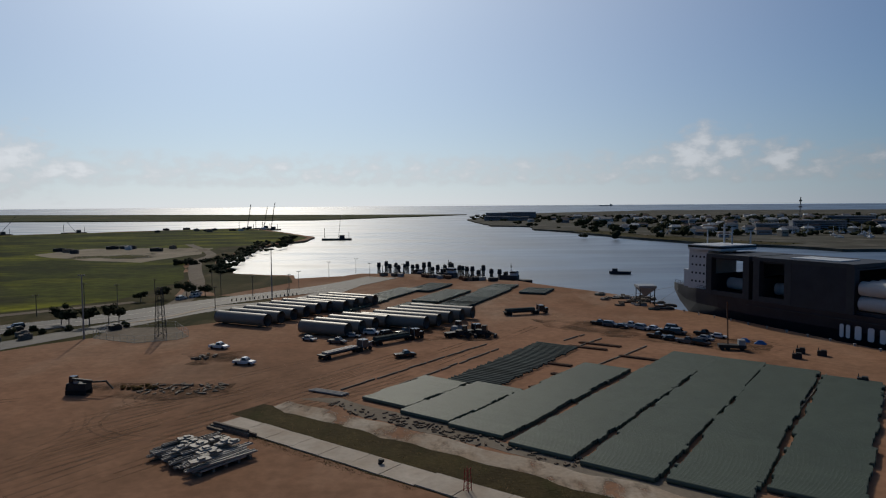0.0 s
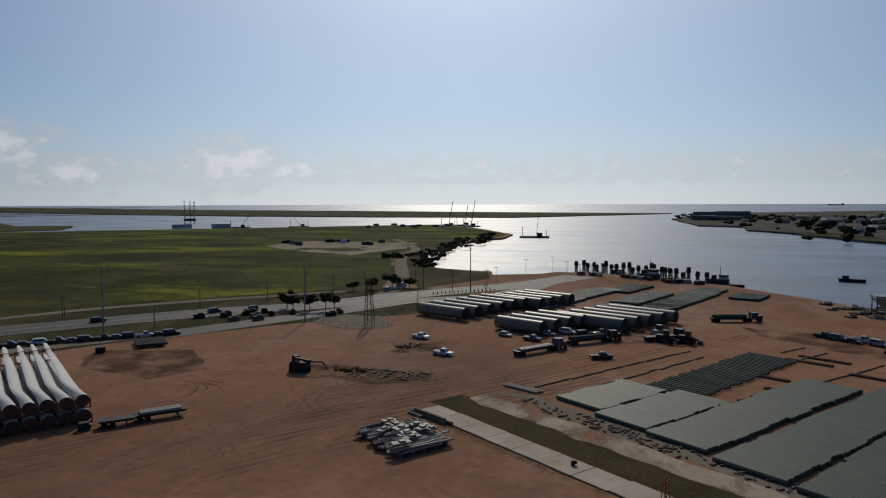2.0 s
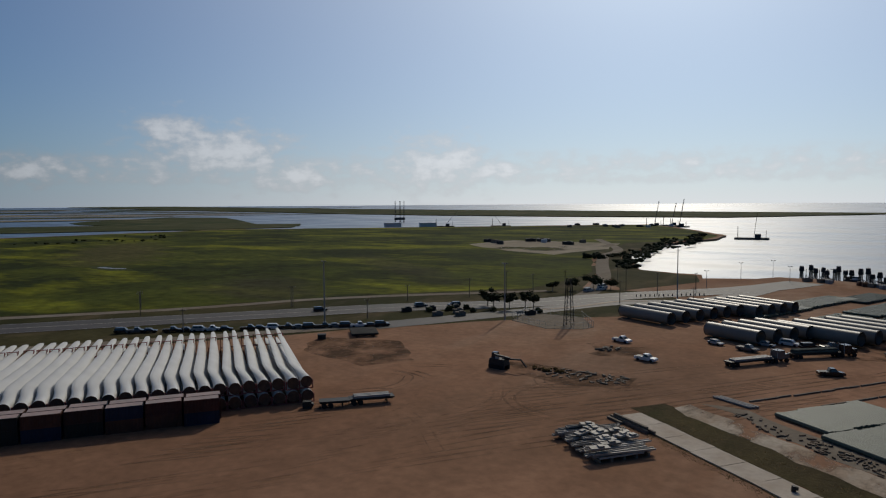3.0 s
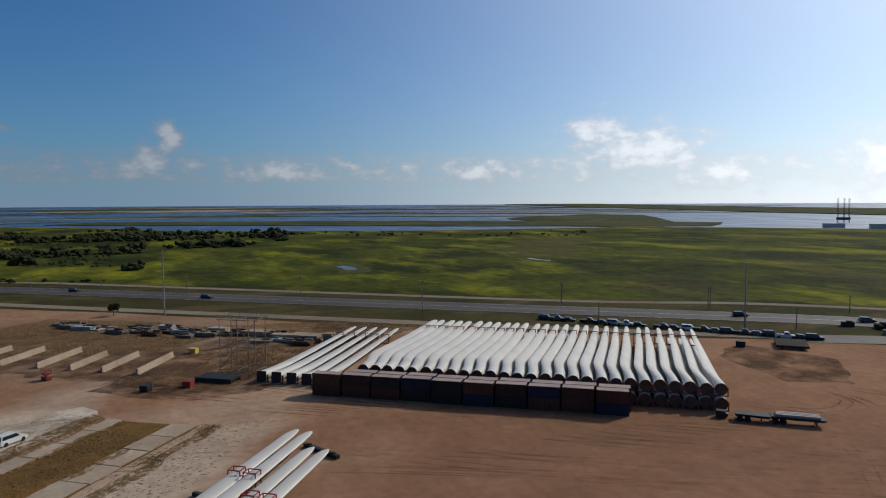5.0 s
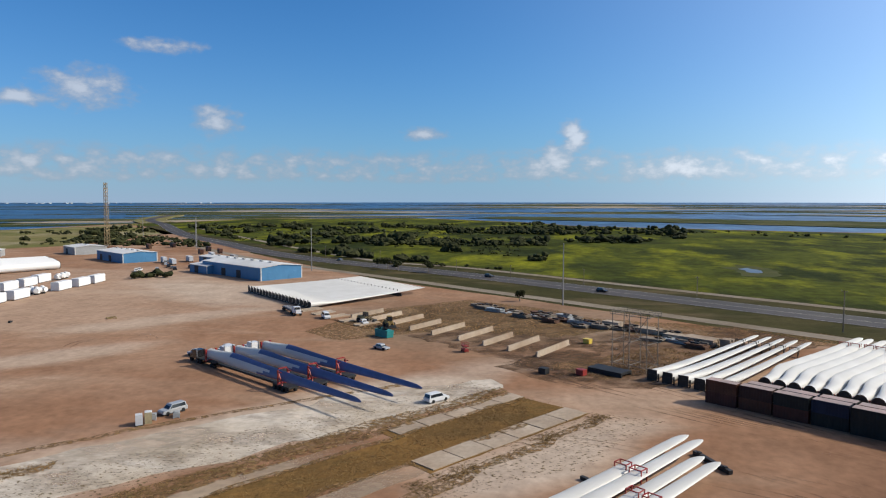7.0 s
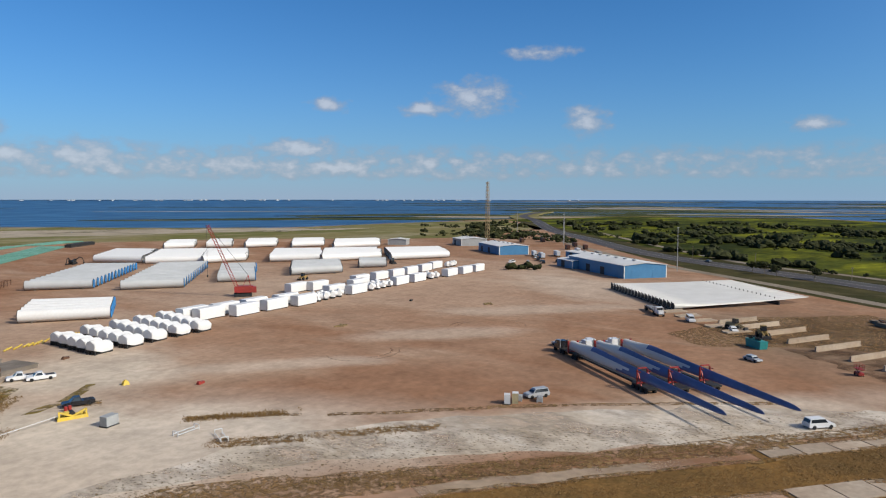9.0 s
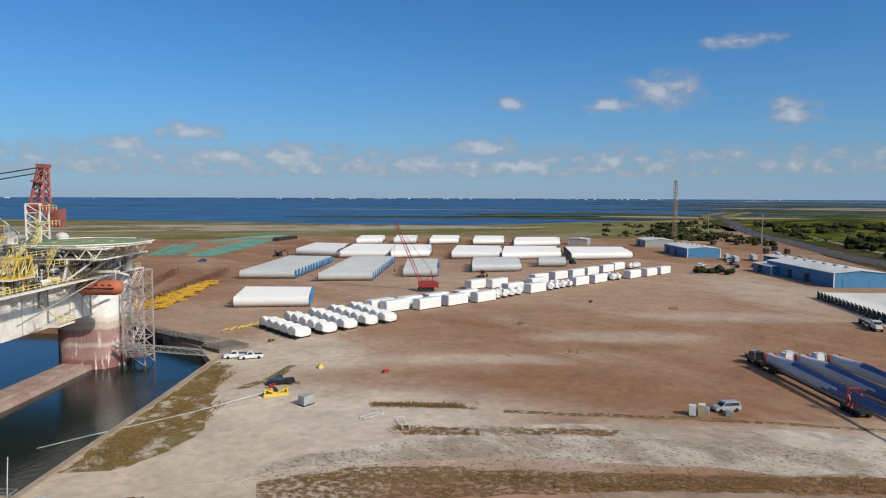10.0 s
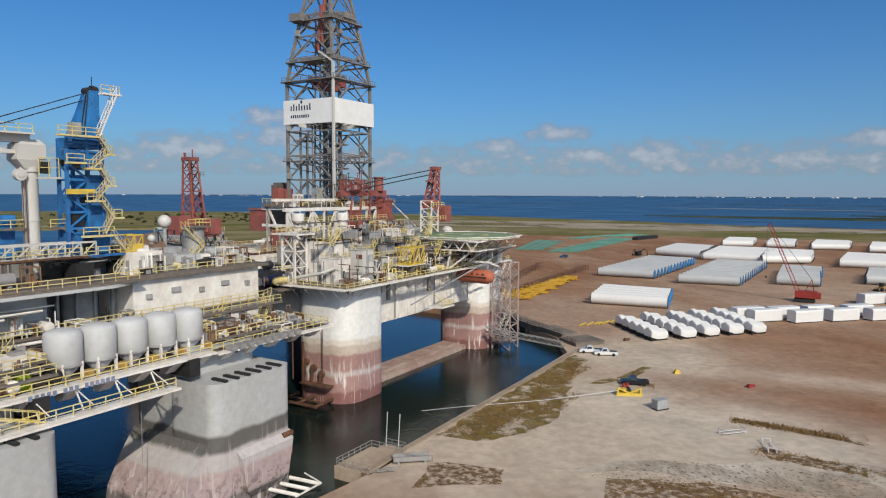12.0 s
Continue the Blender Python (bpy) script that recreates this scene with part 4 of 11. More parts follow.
def polar(a0, a1, d0, d1):
    def pick(r):
        a, d = radians(r.uniform(a0, a1)), r.uniform(d0, d1)
        return -math.sin(a) * d, math.cos(a) * d
    return pick


def drift(a0, a1, d0, d1, size=0.006, keep=0.08, seed=0):
    base = polar(a0, a1, d0, d1)

    def pick(r):
        for _ in range(40):
            p = base(r)
            if noise.noise(Vector((p[0] * size, p[1] * size, seed))) > keep:
                return p
        return p
    return pick


scatter("scrub", 760, drift(91, 127, 400, 1150, size=0.014, keep=0.17, seed=1), "dark scrub bushes across the marsh", 3, 9.5)
scatter("scrub", 300, drift(80, 101, 600, 960, size=0.009, keep=0.10, seed=2), "dense dark scrub thicket in the marsh", 3.5, 9)
scatter("scrub", 900, drift(93, 123, 390, 1000, size=0.014, keep=0.05, seed=8), "low scattered scrub in the grass", 0.8, 3.0, dens=4)
scatter("scrub", 150, drift(106, 124, 380, 560, seed=3), "scrub bushes beyond the highway", 2, 5.5)
scatter("scrub", 220, drift(116, 131, 520, 1000, seed=4), "scrub along the highway causeway", 2.5, 6)
scatter("scrub", 60, drift(55, 84, 800, 960, keep=0.15, seed=5), "scattered scrub along the canal bank", 1.5, 4)
scatter("scrub", 160, lambda r: (lambda t: (-128 + r.uniform(-9, 6) - 60 * t, 400 + 330 * t ** 1.3))(r.uniform(0, 1)), "dark mangrove fringe along the cove", 2, 4)
scatter("scrub", 90, lambda r: (lambda t: (-170 + 18 * math.sin(t * 4) + r.uniform(-12, 4), 460 + 380 * t))(r.uniform(0, 1)), "dark mangrove fringe along the spit", 2.5, 5)
scatter("scrub", 150, polar(187, 207, 900, 1350), "scrub on the far shore behind the rigs", 2.5, 6)
scatter("town_trees", 900, lambda r: (lambda t: (150 + 950 * t + r.uniform(-60, 200), 1100 + r.uniform(-350, 900) * (1 - 0.3 * t)))(r.uniform(0, 1)), "dark trees among the houses of the town", 6, 13)
scatter("town_trees", 60, lambda r: (r.uniform(70, 260), r.uniform(1500, 2100)), "trees at the tip of the town", 6, 11)
scatter("shore_palms", 40, lambda r: (lambda t: (186 + 130 * t + r.uniform(0, 14), 950 - 320 * t))(r.uniform(0, 1)), "dark small trees in the shore park", 1.2, 2.2)


def tufts(name, n, pick, label, material=WEEDS, h=0.55):
    s = Shape()
    for _ in range(n):
        x, y = pick(rng)
        for _ in range(7):
            a, b = rng.uniform(0, math.tau), rng.uniform(0.3, 1.0) * h
            p, w = Vector((x + rng.gauss(0, 0.45), y + rng.gauss(0, 0.45), 0.02)), Vector((math.cos(a), math.sin(a), 0)) * rng.uniform(0.03, 0.09)
            q = p + Vector((rng.uniform(-0.3, 0.3), rng.uniform(-0.3, 0.3), b))
            s.add([p - w, p + w, q + w * 0.4, q - w * 0.4], [(0, 1, 2, 3)])
    tagged(part(name, s, material), label, kind="stuff")


STRAW = mat("straw_grass", (0.26, 0.15, 0.056), 0.9, var=0.3, scale=0.6, second=(0.17, 0.11, 0.04), second_scale=0.15)


def in_yard(u0, u1, v0, v1, seed=0, keep=-0.22):
    def pick(r):
        for _ in range(30):
            u, v = r.uniform(u0, u1), r.uniform(v0, v1)
            if noise.noise(Vector((u * 0.12, v * 0.12, seed))) > keep:
                break
        return 0.8 * u + 0.6 * v, -0.6 * u + 0.8 * v
    return pick


for k, (box, n, h) in enumerate((((-106, 4, -86.5, -78), 3000, 0.16), ((-106, 0, 79.5, 85), 300, 0.12), ((50, 57, -155, -97), 900, 0.3), ((-105, 26, -96, -92.5), 1500, 0.14), ((-4, 16, -129.4, -127), 260, 0.5),
                                 ((-27, 11, -116, -112), 300, 0.25), ((-108, -60, -71, -68), 300, 0.2), ((44, 54, -130, -100), 500, 0.25), ((-100, 5, 71.5, 73), 300, 0.14), ((-170, -140, -95, -75), 350, 0.5))):
    tufts("grass_tufts", n, in_yard(*box, seed=k), "dry straw-coloured grass tufts", STRAW, h)

# ---- things: functions ----
def at_yard(u, v, turn=0.0, z=0.0):
    """A pose in the yard's axes; turn is counted from the axis that points to the basin."""
    return YARD @ pose(u, v, z, 0, 0, turn)


def car(x, y, dx, dy, paint, label, kind="pickup", group=""):
    """A pickup, suv, sedan or van about true size, nose along dx, dy."""
    L, W, H = {"pickup": (5.7, 1.95, 1.85), "suv": (5.1, 1.98, 1.85), "sedan": (4.7, 1.82, 1.45), "van": (5.6, 2.0, 2.2)}[kind]
    t = thing({"pickup": "pickup_truck", "suv": "suv", "sedan": "car", "van": "van"}[kind], facing(x, y, dx, dy), label, {"pickup": "pickup truck", "suv": "suv", "sedan": "car", "van": "van"}[kind], group)
    belt = 0.58 * H
    prof = [(-L / 2, 0.42), (-L / 2, belt * 0.95), (-L / 2 + 0.15, belt), (L / 2 - 1.35, belt), (L / 2 - 0.25, belt * 0.9), (L / 2, belt * 0.72), (L / 2, 0.40), (L / 2 - 0.2, 0.32), (-L / 2 + 0.2, 0.34)]
    ring = lambda w: [[(a, s * w, b) for a, b in prof] for s in (-1, 1)]
    part("body", Shape().loft(ring(W / 2), smooth=False), paint, t)
    c0, c1 = {"pickup": (-0.55, 1.45), "suv": (-L / 2 + 0.12, 1.35), "sedan": (-1.6, 1.1), "van": (-L / 2 + 0.1, 1.9)}[kind]
    cab = [(c0, belt), (c0 + 0.25, H), (c1 - 0.75, H), (c1, belt)]
    part("cab", Shape().loft([[(a, s * W * (0.47 if b == belt else 0.40), b) for a, b in cab] for s in (-1, 1)], smooth=False), paint, t)
    g = Shape()
    m0, m1 = belt + 0.08, H - 0.1
    for s in (-1, 1):
        k = W * 0.47
        g.add([(c0 + 0.25, s * (k + 0.005), m0), (c1 - 0.25, s * (k + 0.005), m0), (c1 - 0.80, s * (W * 0.405 + 0.02), m1), (c0 + 0.4, s * (W * 0.405 + 0.02), m1)], [(0, 1, 2, 3)])
    g.add([(c1 - 0.02, -W * 0.43, m0), (c1 - 0.02, W * 0.43, m0), (c1 - 0.68, W * 0.37, m1), (c1 - 0.68, -W * 0.37, m1)], [(0, 1, 2, 3)])
    g.add([(c0 - 0.01, -W * 0.43, m0), (c0 - 0.01, W * 0.43, m0), (c0 + 0.21, W * 0.37, m1), (c0 + 0.21, -W * 0.37, m1)], [(0, 1, 2, 3)])
    part("windows", g, GLASS, t, "dark tinted windows")
    if kind == "pickup":
        part("bed", Shape().box((-L / 2 + 1.05, 0, belt + 0.01), (1.75, W * 0.8, 0.03)), DARK, t, "open dark load bed")
    wheel = Shape().tube((0, -0.13, 0), (0, 0.13, 0), 0.38, n=12).mesh("wheel")
    for a in (-L * 0.31, L * 0.32):
        for s in (-1, 1):
            part("wheel", wheel, RUBBER, t, at=pose(a, s * (W / 2 - 0.1), 0.38))
    return t


def tower_section(name, length, r, m, material, label, group, ends=None):
    t = thing(name, m, label, "tower section", group)
    s = Shape()
    n = 20
    for a, b, ra, rb, fl in ((0, length, r, r * 0.97, True), (length, 0.02, r * 0.9, r * 0.92, True)):
        ring = [[(x, ra_ * math.cos(i / n * math.tau), r + 0.25 + ra_ * math.sin(i / n * math.tau)) for i in range(n)] for x, ra_ in ((a, ra), (b, rb))]
        s.loft(ring, caps=False)
    part("shell", s, material, t)
    for x in (0.0, length):
        f = Shape().loft([[(x + o, q * math.cos(i / n * math.tau), r + 0.25 + q * math.sin(i / n * math.tau)) for i in range(n)] for o, q in ((-0.08, r * 0.9), (-0.08, r * 1.02), (0.08, r * 1.02), (0.08, r * 0.9))], caps=False, smooth=False)
        part("flange", f, DARK, t, "dark end flange ring")
    if ends:
        e = Shape()
        for i in range(8):
            a = i / 8 * math.tau
            e.bar((length + 0.15, 0, r + 0.25), (length + 0.15, r * 0.95 * math.cos(a), r + 0.25 + r * 0.95 * math.sin(a)), 0.35)
        e.tube((length + 0.02, 0, r + 0.25), (length + 0.12, 0, r + 0.25), r * 0.93, n=20)
        part("end_cover", e, ends, t, "blue end cover")
    c = Shape()
    for x in (length * 0.15, length * 0.85):
        c.box((x, 0, 0.2), (0.5, r * 1.7, 0.4))
    part("cradle", c, WOOD, t)
    return t


def blade_mesh(L, widest=3.1, tip=0.3, twist=14.0, deep=0.26):
    """A wind turbine blade along +x: round root, broad shoulder, long taper to a rounded tip; tip is the outer chord's share of the widest."""
    rings, n = [], 14
    for f in [k / 24 for k in range(24)] + [0.975, 0.988, 0.996, 1.0]:
        x = L * f
        if f < 0.2:
            g = min(1, max(0, (f - 0.03) / 0.17))
            chord = 2.4 + (widest - 2.4) * g * g * (3 - 2 * g)
        else:
            chord = widest * (1 - (1 - tip) * ((f - 0.2) / 0.8) ** 0.9)
        if f > 0.94:
            chord *= max(0.12, math.sqrt(max(0, 1 - ((f - 0.94) / 0.06) ** 2)))
        thick = 2.4 * (1 - min(1, f / 0.22) * 0.62) if f < 0.22 else max(0.10, deep * chord)
        off = 0.55 * (chord - 2.4) if f < 0.5 else 0.3 * (chord - 2.4)
        bend = 0.9 * f * f
        tw = radians(twist * (1 - f) ** 2)
        ring = []
        for i in range(n):
            a = i / n * math.tau
            y, z = chord / 2 * math.cos(a) + off * 0.6, thick / 2 * math.sin(a) * (1 if f < 0.05 else 1 - 0.35 * max(0, math.cos(a)))
            ring.append((x, y * math.cos(tw) - z * math.sin(tw), y * math.sin(tw) + z * math.cos(tw) + bend))
        rings.append(ring)
    return Shape().loft(rings)


BLADE60 = blade_mesh(60.5, 3.9, 0.32, 8).mesh("shell")
BLADE60.materials.append(WHITE)
FIELDBLADE = blade_mesh(60.5, 3.3, 0.35, 8).mesh("shell")
FIELDBLADE.materials.append(WHITE)
WIDEBLADE = blade_mesh(60.5, 3.2, 0.56, 8).mesh("shell")
WIDEBLADE.materials.append(WHITE)
BLADE54 = blade_mesh(58, 2.5, 0.5, 0, 0.36).mesh("shell")
BLADE54.materials.append(WHITE)
ROOT = Shape().tube((-0.03, 0, 0), (0.02, 0, 0), 1.19, n=16).mesh("root_end")
SQUAREROOT = Shape().box((-0.04, 0, 0), (0.10, 2.3, 2.3)).box((-0.12, 0, 0), (0.08, 2.0, 0.25)).mesh("root_cover")


def yard_blade(u, v, turn, z, label, group, frame_mat=DARK, mesh=BLADE60, tipframe=True, L=60.5, roll=0.0):
    b = thing("turbine_blade", at_yard(u, v, turn, z), label, "turbine blade", group)
    part("shell", mesh, WHITE, b, at=pose(0, 0, 0, roll, 0, 0))
    if mesh is BLADE60:
        part("root_end", ROOT, RUST, b, "rust-red blade root")
    elif mesh is BLADE54:
        part("root_cover", SQUAREROOT, DARK, b, "square dark root cover")
    else:
        part("root_end", ROOT, DARK, b, "dark open blade root")
    s = Shape()
    for sy in (-1.3, 1.3):
        s.box((0.4, sy, -0.6), (0.3, 0.22, 1.7))
    for sz in (-1.38, 0.2):
        s.box((0.4, 0, sz), (0.3, 2.8, 0.2))
    part("root_frame", s, frame_mat, b, "square steel root frame")
    if tipframe:
        s = Shape()
        for sy in (-0.9, 1.1):
            s.box((L * 0.8, sy, -0.1), (0.3, 0.15, 2.7)).bar((L * 0.8, sy, -1.3), (L * 0.8 + 1.6, sy, 1.1), 0.12)
        s.box((L * 0.8, 0.1, -1.4), (0.3, 2.2, 0.15)).box((L * 0.8, 0.1, 1.2), (0.3, 2.2, 0.15))
        part("tip_frame", s, frame_mat, b, "steel tip support frame")
    return b


def container(m, paint, label, group):
    c = thing("shipping_container", m, label, "container", group)
    wall = [(-3.0 + 0.13 * i, 1.16 + 0.045 * ((i // 2) % 2)) for i in range(47)]
    line = [(x, -y) for x, y in wall] + [(x, y) for x, y in reversed(wall)]
    s = Shape().loft([[(x, y, z) for x, y in line] for z in (0.05, 2.275)], smooth=False)
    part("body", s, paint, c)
    # roof lighter than the walls: sunlight put into its colour
    part("roof", Shape().box((0, 0, 2.30), (5.9, 2.3, 0.04)), CROOF, c, "roof painted pale for sunlight")
    f = Shape()
    for sx in (-2.95, 2.95):
        for sy in (-1.15, 1.15):
            f.box((sx, sy, 1.16), (0.16, 0.14, 2.32))
    for z in (0.06, 2.26):
        for sy in (-1.15, 1.15):
            f.box((0, sy, z), (5.76, 0.12, 0.12))
    part("corner_frame", f, paint, c)
    d = Shape().box((3.02, -0.56, 1.16), (0.04, 1.05, 2.0)).box((3.02, 0.56, 1.16), (0.04, 1.05, 2.0))
    for sy in (-0.85, -0.3, 0.3, 0.85):
        d.tube((3.07, sy, 0.2), (3.07, sy, 2.15), 0.025, n=5)
    part("door", d, paint, c)
    return c


def lamp_pole(x, y, h, label="tall grey steel pole beside the road", r=0.28):
    p = thing("light_pole", pose(x, y, 0), label, "light pole", "poles along the road")
    part("shaft", Shape().tube((0, 0, 0), (0, 0, h), r, r * 0.55, 10), GALV, p)
    s = Shape().bar((-0.9, 0, h - 0.3), (0.9, 0, h - 0.3), 0.14)
    for a in (-0.8, 0.8):
        s.box((a, 0, h - 0.15), (0.5, 0.4, 0.25))
    part("lamp_head", s, GREY, p)


def utility_pole(x, y, h, turn=0.0):
    p = thing("utility_pole", pose(x, y, 0, 0, 0, turn), "dark timber utility pole beside the road", "utility pole", "poles along the road")
    part("shaft", Shape().tube((0, 0, 0), (0, 0, h), 0.17, 0.12, 8), WOOD, p)
    part("crossarm", Shape().box((0, 0, h - 0.6), (2.0, 0.14, 0.16)), WOOD, p)
    s = Shape()
    for a in (-0.9, 0, 0.9):
        s.tube((a, 0, h - 0.52), (a, 0, h - 0.25), 0.06, n=6)
    part("insulator", s, GREY, p)


def flatbed(x, y, dx, dy, label, L=13.0, load=None, cabin=True, paint=None):
    t = thing("flatbed_truck" if cabin else "flatbed_trailer", facing(x, y, dx, dy), label, "truck" if cabin else "trailer", "trucks in the yard")
    part("deck", Shape().box((-L / 2, 0, 1.25), (L, 2.5, 0.28)).box((-L / 2, 0.45, 0.95), (L * 0.95, 0.15, 0.4)).box((-L / 2, -0.45, 0.95), (L * 0.95, 0.15, 0.4)), DARK, t)
    wheel = Shape().tube((0, -0.3, 0), (0, 0.3, 0), 0.5, n=12).mesh("wheel")
    for a in ((-L + 0.9, -L + 2.2, -1.4, -0.2, 3.2) if cabin else (-L + 0.9, -L + 2.2)):
        for s in (-1, 1):
            part("wheel", wheel, RUBBER, t, at=pose(a, s * 0.95, 0.5))
    if cabin:
        p = paint or CARS[0]
        part("chassis", Shape().box((1.6, 0, 0.85), (5.0, 0.9, 0.35)), DARK, t)
        part("hood", Shape().box((3.3, 0, 1.5), (1.7, 1.9, 1.1), taper=0.92), p, t)
        part("cab", Shape().box((1.4, 0, 2.0), (2.2, 2.4, 2.1), taper=0.93), p, t)
        part("windscreen", Shape().box((2.46, 0, 2.45), (0.06, 2.0, 0.8)), GLASS, t, "dark windscreen")
        s = Shape()
        for k in (-1, 1):
            s.tube((0.2, k * 1.1, 0.8), (0.2, k * 1.1, 3.6), 0.09, n=8)
        part("exhaust_stack", s, GALV, t)
    else:
        part("landing_leg", Shape().box((-1.5, 0.8, 0.55), (0.2, 0.2, 1.1)).box((-1.5, -0.8, 0.55), (0.2, 0.2, 1.1)), DARK, t)
    if load == "pipes":
        pipe = Shape().tube((-L * 0.95, 0, 0), (-L * 0.1, 0, 0), 0.27, n=8).mesh("pipe")
        for i in range(7):
            part("pipe", pipe, DARKPIPE, t, at=pose(0, -0.9 + (i % 4) * 0.6 + 0.3 * (i // 4), 1.66 + (i // 4) * 0.47))
    elif load == "beams":
        for i in range(3):
            part("beam", Shape().box((-L * 0.5, -0.8 + i * 0.8, 1.6), (L * 0.8, 0.5, 0.45)), GALV, t)
    return t


def loader(x, y, dx, dy, label, paint=YELL, arm=True):
    t = thing("wheel_loader", facing(x, y, dx, dy), label, "machine", "machines in the yard")
    part("body", Shape().box((-0.8, 0, 1.5), (3.2, 2.2, 1.3), taper=0.9), paint, t)
    part("cab", Shape().box((0.4, 0, 2.7), (1.5, 1.6, 1.4), taper=0.85), GLASS, t, "dark glazed cab")
    part("roof", Shape().box((0.4, 0, 3.45), (1.5, 1.6, 0.12)), paint, t)
    w = Shape().tube((0, -0.3, 0), (0, 0.3, 0), 0.75, n=12).mesh("wheel")
    for a in (-1.6, 1.5):
        for s in (-1, 1):
            part("wheel", w, RUBBER, t, at=pose(a, s * 1.1, 0.75))
    if arm:
        part("arm", Shape().bar((0.8, 0.6, 1.9), (3.4, 0.6, 0.9), 0.25).bar((0.8, -0.6, 1.9), (3.4, -0.6, 0.9), 0.25), paint, t)
        part("bucket", Shape().box((3.7, 0, 0.6), (0.8, 2.6, 0.9), taper=0.7), DARK, t)
    return t


def excavator(x, y, dx, dy, label, paint=DARK):
    t = thing("excavator", facing(x, y, dx, dy), label, "excavator", "machines in the yard")
    for s in (-1, 1):
        part("crawler", Shape().loft([[(a, s * 1.2 + o, b) for a, b in ((-1.9, 0.1), (-2.2, 0.5), (-1.9, 0.9), (1.9, 0.9), (2.2, 0.5), (1.9, 0.1))] for o in (-0.3, 0.3)], smooth=False), RUBBER, t)
    part("body", Shape().box((-0.6, 0, 1.65), (3.4, 2.6, 1.3)), paint, t)
    part("cab", Shape().box((0.9, 0.75, 2.2), (1.5, 1.0, 1.6), taper=0.9), GLASS, t)
    part("boom", Shape().bar((0.9, -0.2, 1.8), (3.8, -0.2, 4.2), 0.45).bar((3.8, -0.2, 4.2), (5.2, -0.2, 3.6), 0.4), paint, t)
    part("stick", Shape().bar((5.2, -0.2, 3.7), (6.2, -0.2, 1.2), 0.3), paint, t)
    part("bucket", Shape().box((6.1, -0.2, 0.8), (0.9, 1.1, 0.9), taper=0.7), DARK, t)
    return t


# ---- north yard: coated pipe lots ----
PIPE = Shape().tube((-5.75, 0, 0.17), (5.75, 0, 0.17), 0.42, n=16).mesh("pipe")
PIPE.materials.append(GREENPIPE)
rng = random.Random(3)
for k, (u0, u1, v0, v1, lean) in enumerate(((-95.9, -84.4, 100, 121.5, 0), (-83.8, -72.0, 97.5, 124, 0), (-71.6, -60.2, 96.5, 154, 0), (-57.8, -46.4, 94.6, 179, -0.006), (-44.5, -33.0, 93.8, 178.5, -0.03), (-31.9, -20.4, 95, 177, -0.046), (-19.4, -8.2, 100, 173.5, -0.044))):
    lot = thing("pipe_stack", at_yard((u0 + u1) / 2, v0), "layer of pale green coated steel pipes laid on timbers", "pipes", "pipe lots")
    n = int((v1 - v0) / 0.45)
    rest, dx = Shape(), 0.0
    for i in range(n):
        if rng.random() < 0.16:
            dx = rng.uniform(-0.4, 0.4)
        o = dx + rng.uniform(-0.12, 0.12) + lean * i * 0.45
        if i < 60:
            part("pipe", PIPE, GREENPIPE, lot, at=pose(o, i * 0.45 + 0.4, 0.25 + rng.uniform(0, 0.01)))
        else:
            z = 0.42 + rng.uniform(0, 0.01)
            rest.tube((-5.75 + o, i * 0.45 + 0.4, z), (5.75 + o, i * 0.45 + 0.4, z), 0.42, n=16)
    if n > 60:
        tagged(part("pipe_layer", rest, GREENPIPE, lot), kind="stuff")
    part("timber", Shape().box((-3.5, (v1 - v0) / 2, 0.17), (0.3, v1 - v0, 0.34)).box((3.5, (v1 - v0) / 2, 0.17), (0.3, v1 - v0, 0.34)), WOOD, lot)
lot = thing("pipe_stack", at_yard(-86, 122), "spaced dark green pipes on timbers", "pipes", "pipe lots")
DPIPE = Shape().tube((-6.3, 0, 0.45), (6.3, 0, 0.45), 0.3, n=8).mesh("pipe")
for i in range(36):
    part("pipe", DPIPE, DARKPIPE, lot, at=pose(rng.uniform(-0.5, 0.5) + 2.0 - i * 0.11, i * 1.35 + 0.5, 0))
part("timber", Shape().box((-3.6, 24, 0.08), (0.3, 49, 0.16)).box((3.6, 24, 0.08), (0.3, 49, 0.16)), WOOD, lot)
for k, (u, v, a, n, L) in enumerate(((-105.5, 99, 8, 3, 9), (-71, 128, 0, 3, 4), (-70, 134, 0, 3, 4), (-72, 141, 0, 2, 5), (-77, 150, 3, 2, 6), (-63, 168, 2, 2, 12), (-80, 172, 4, 2, 11), (-79, 178, 4, 2, 12))):
    t = thing("pipe_bundle", at_yard(u, v, a), "a few loose steel pipes on bare dirt", "pipes", "loose pipes")
    for i in range(n):
        part("pipe", Shape().tube((-L / 2 + 0.3 * i, i * 0.7, 0.25), (L / 2 + 0.2 * i, i * 0.75, 0.25), 0.24, n=8), GALV if k == 0 else RUST, t)
# long timbers on the dirt
for k, (p, q) in enumerate((((-22.4, 145), (12.2, 192.4)), ((-16.3, 139.2), (14.9, 185.5)), ((38.4, 166.4), (56.7, 188)), ((34.7, 196.5), (42.5, 205)), ((36, 186), (46.5, 199.5)))):
    t = thing("timber_row", pose(*p, 0), "row of dark bearer timbers on the dirt", "timber", "bearer timbers")
    a, b = Vector((0, 0, 0.15)), Vector((q[0] - p[0], q[1] - p[1], 0.15))
    n = max(4, round(b.length / 4))
    for i in range(n):
        o = Vector((rng.uniform(-0.3, 0.3), rng.uniform(-0.3, 0.3), 0))
        part("timber", Shape().bar(a.lerp(b, i / n) + o, a.lerp(b, (i + 0.93) / n) + o, 0.35, 0.3), WOOD, t)
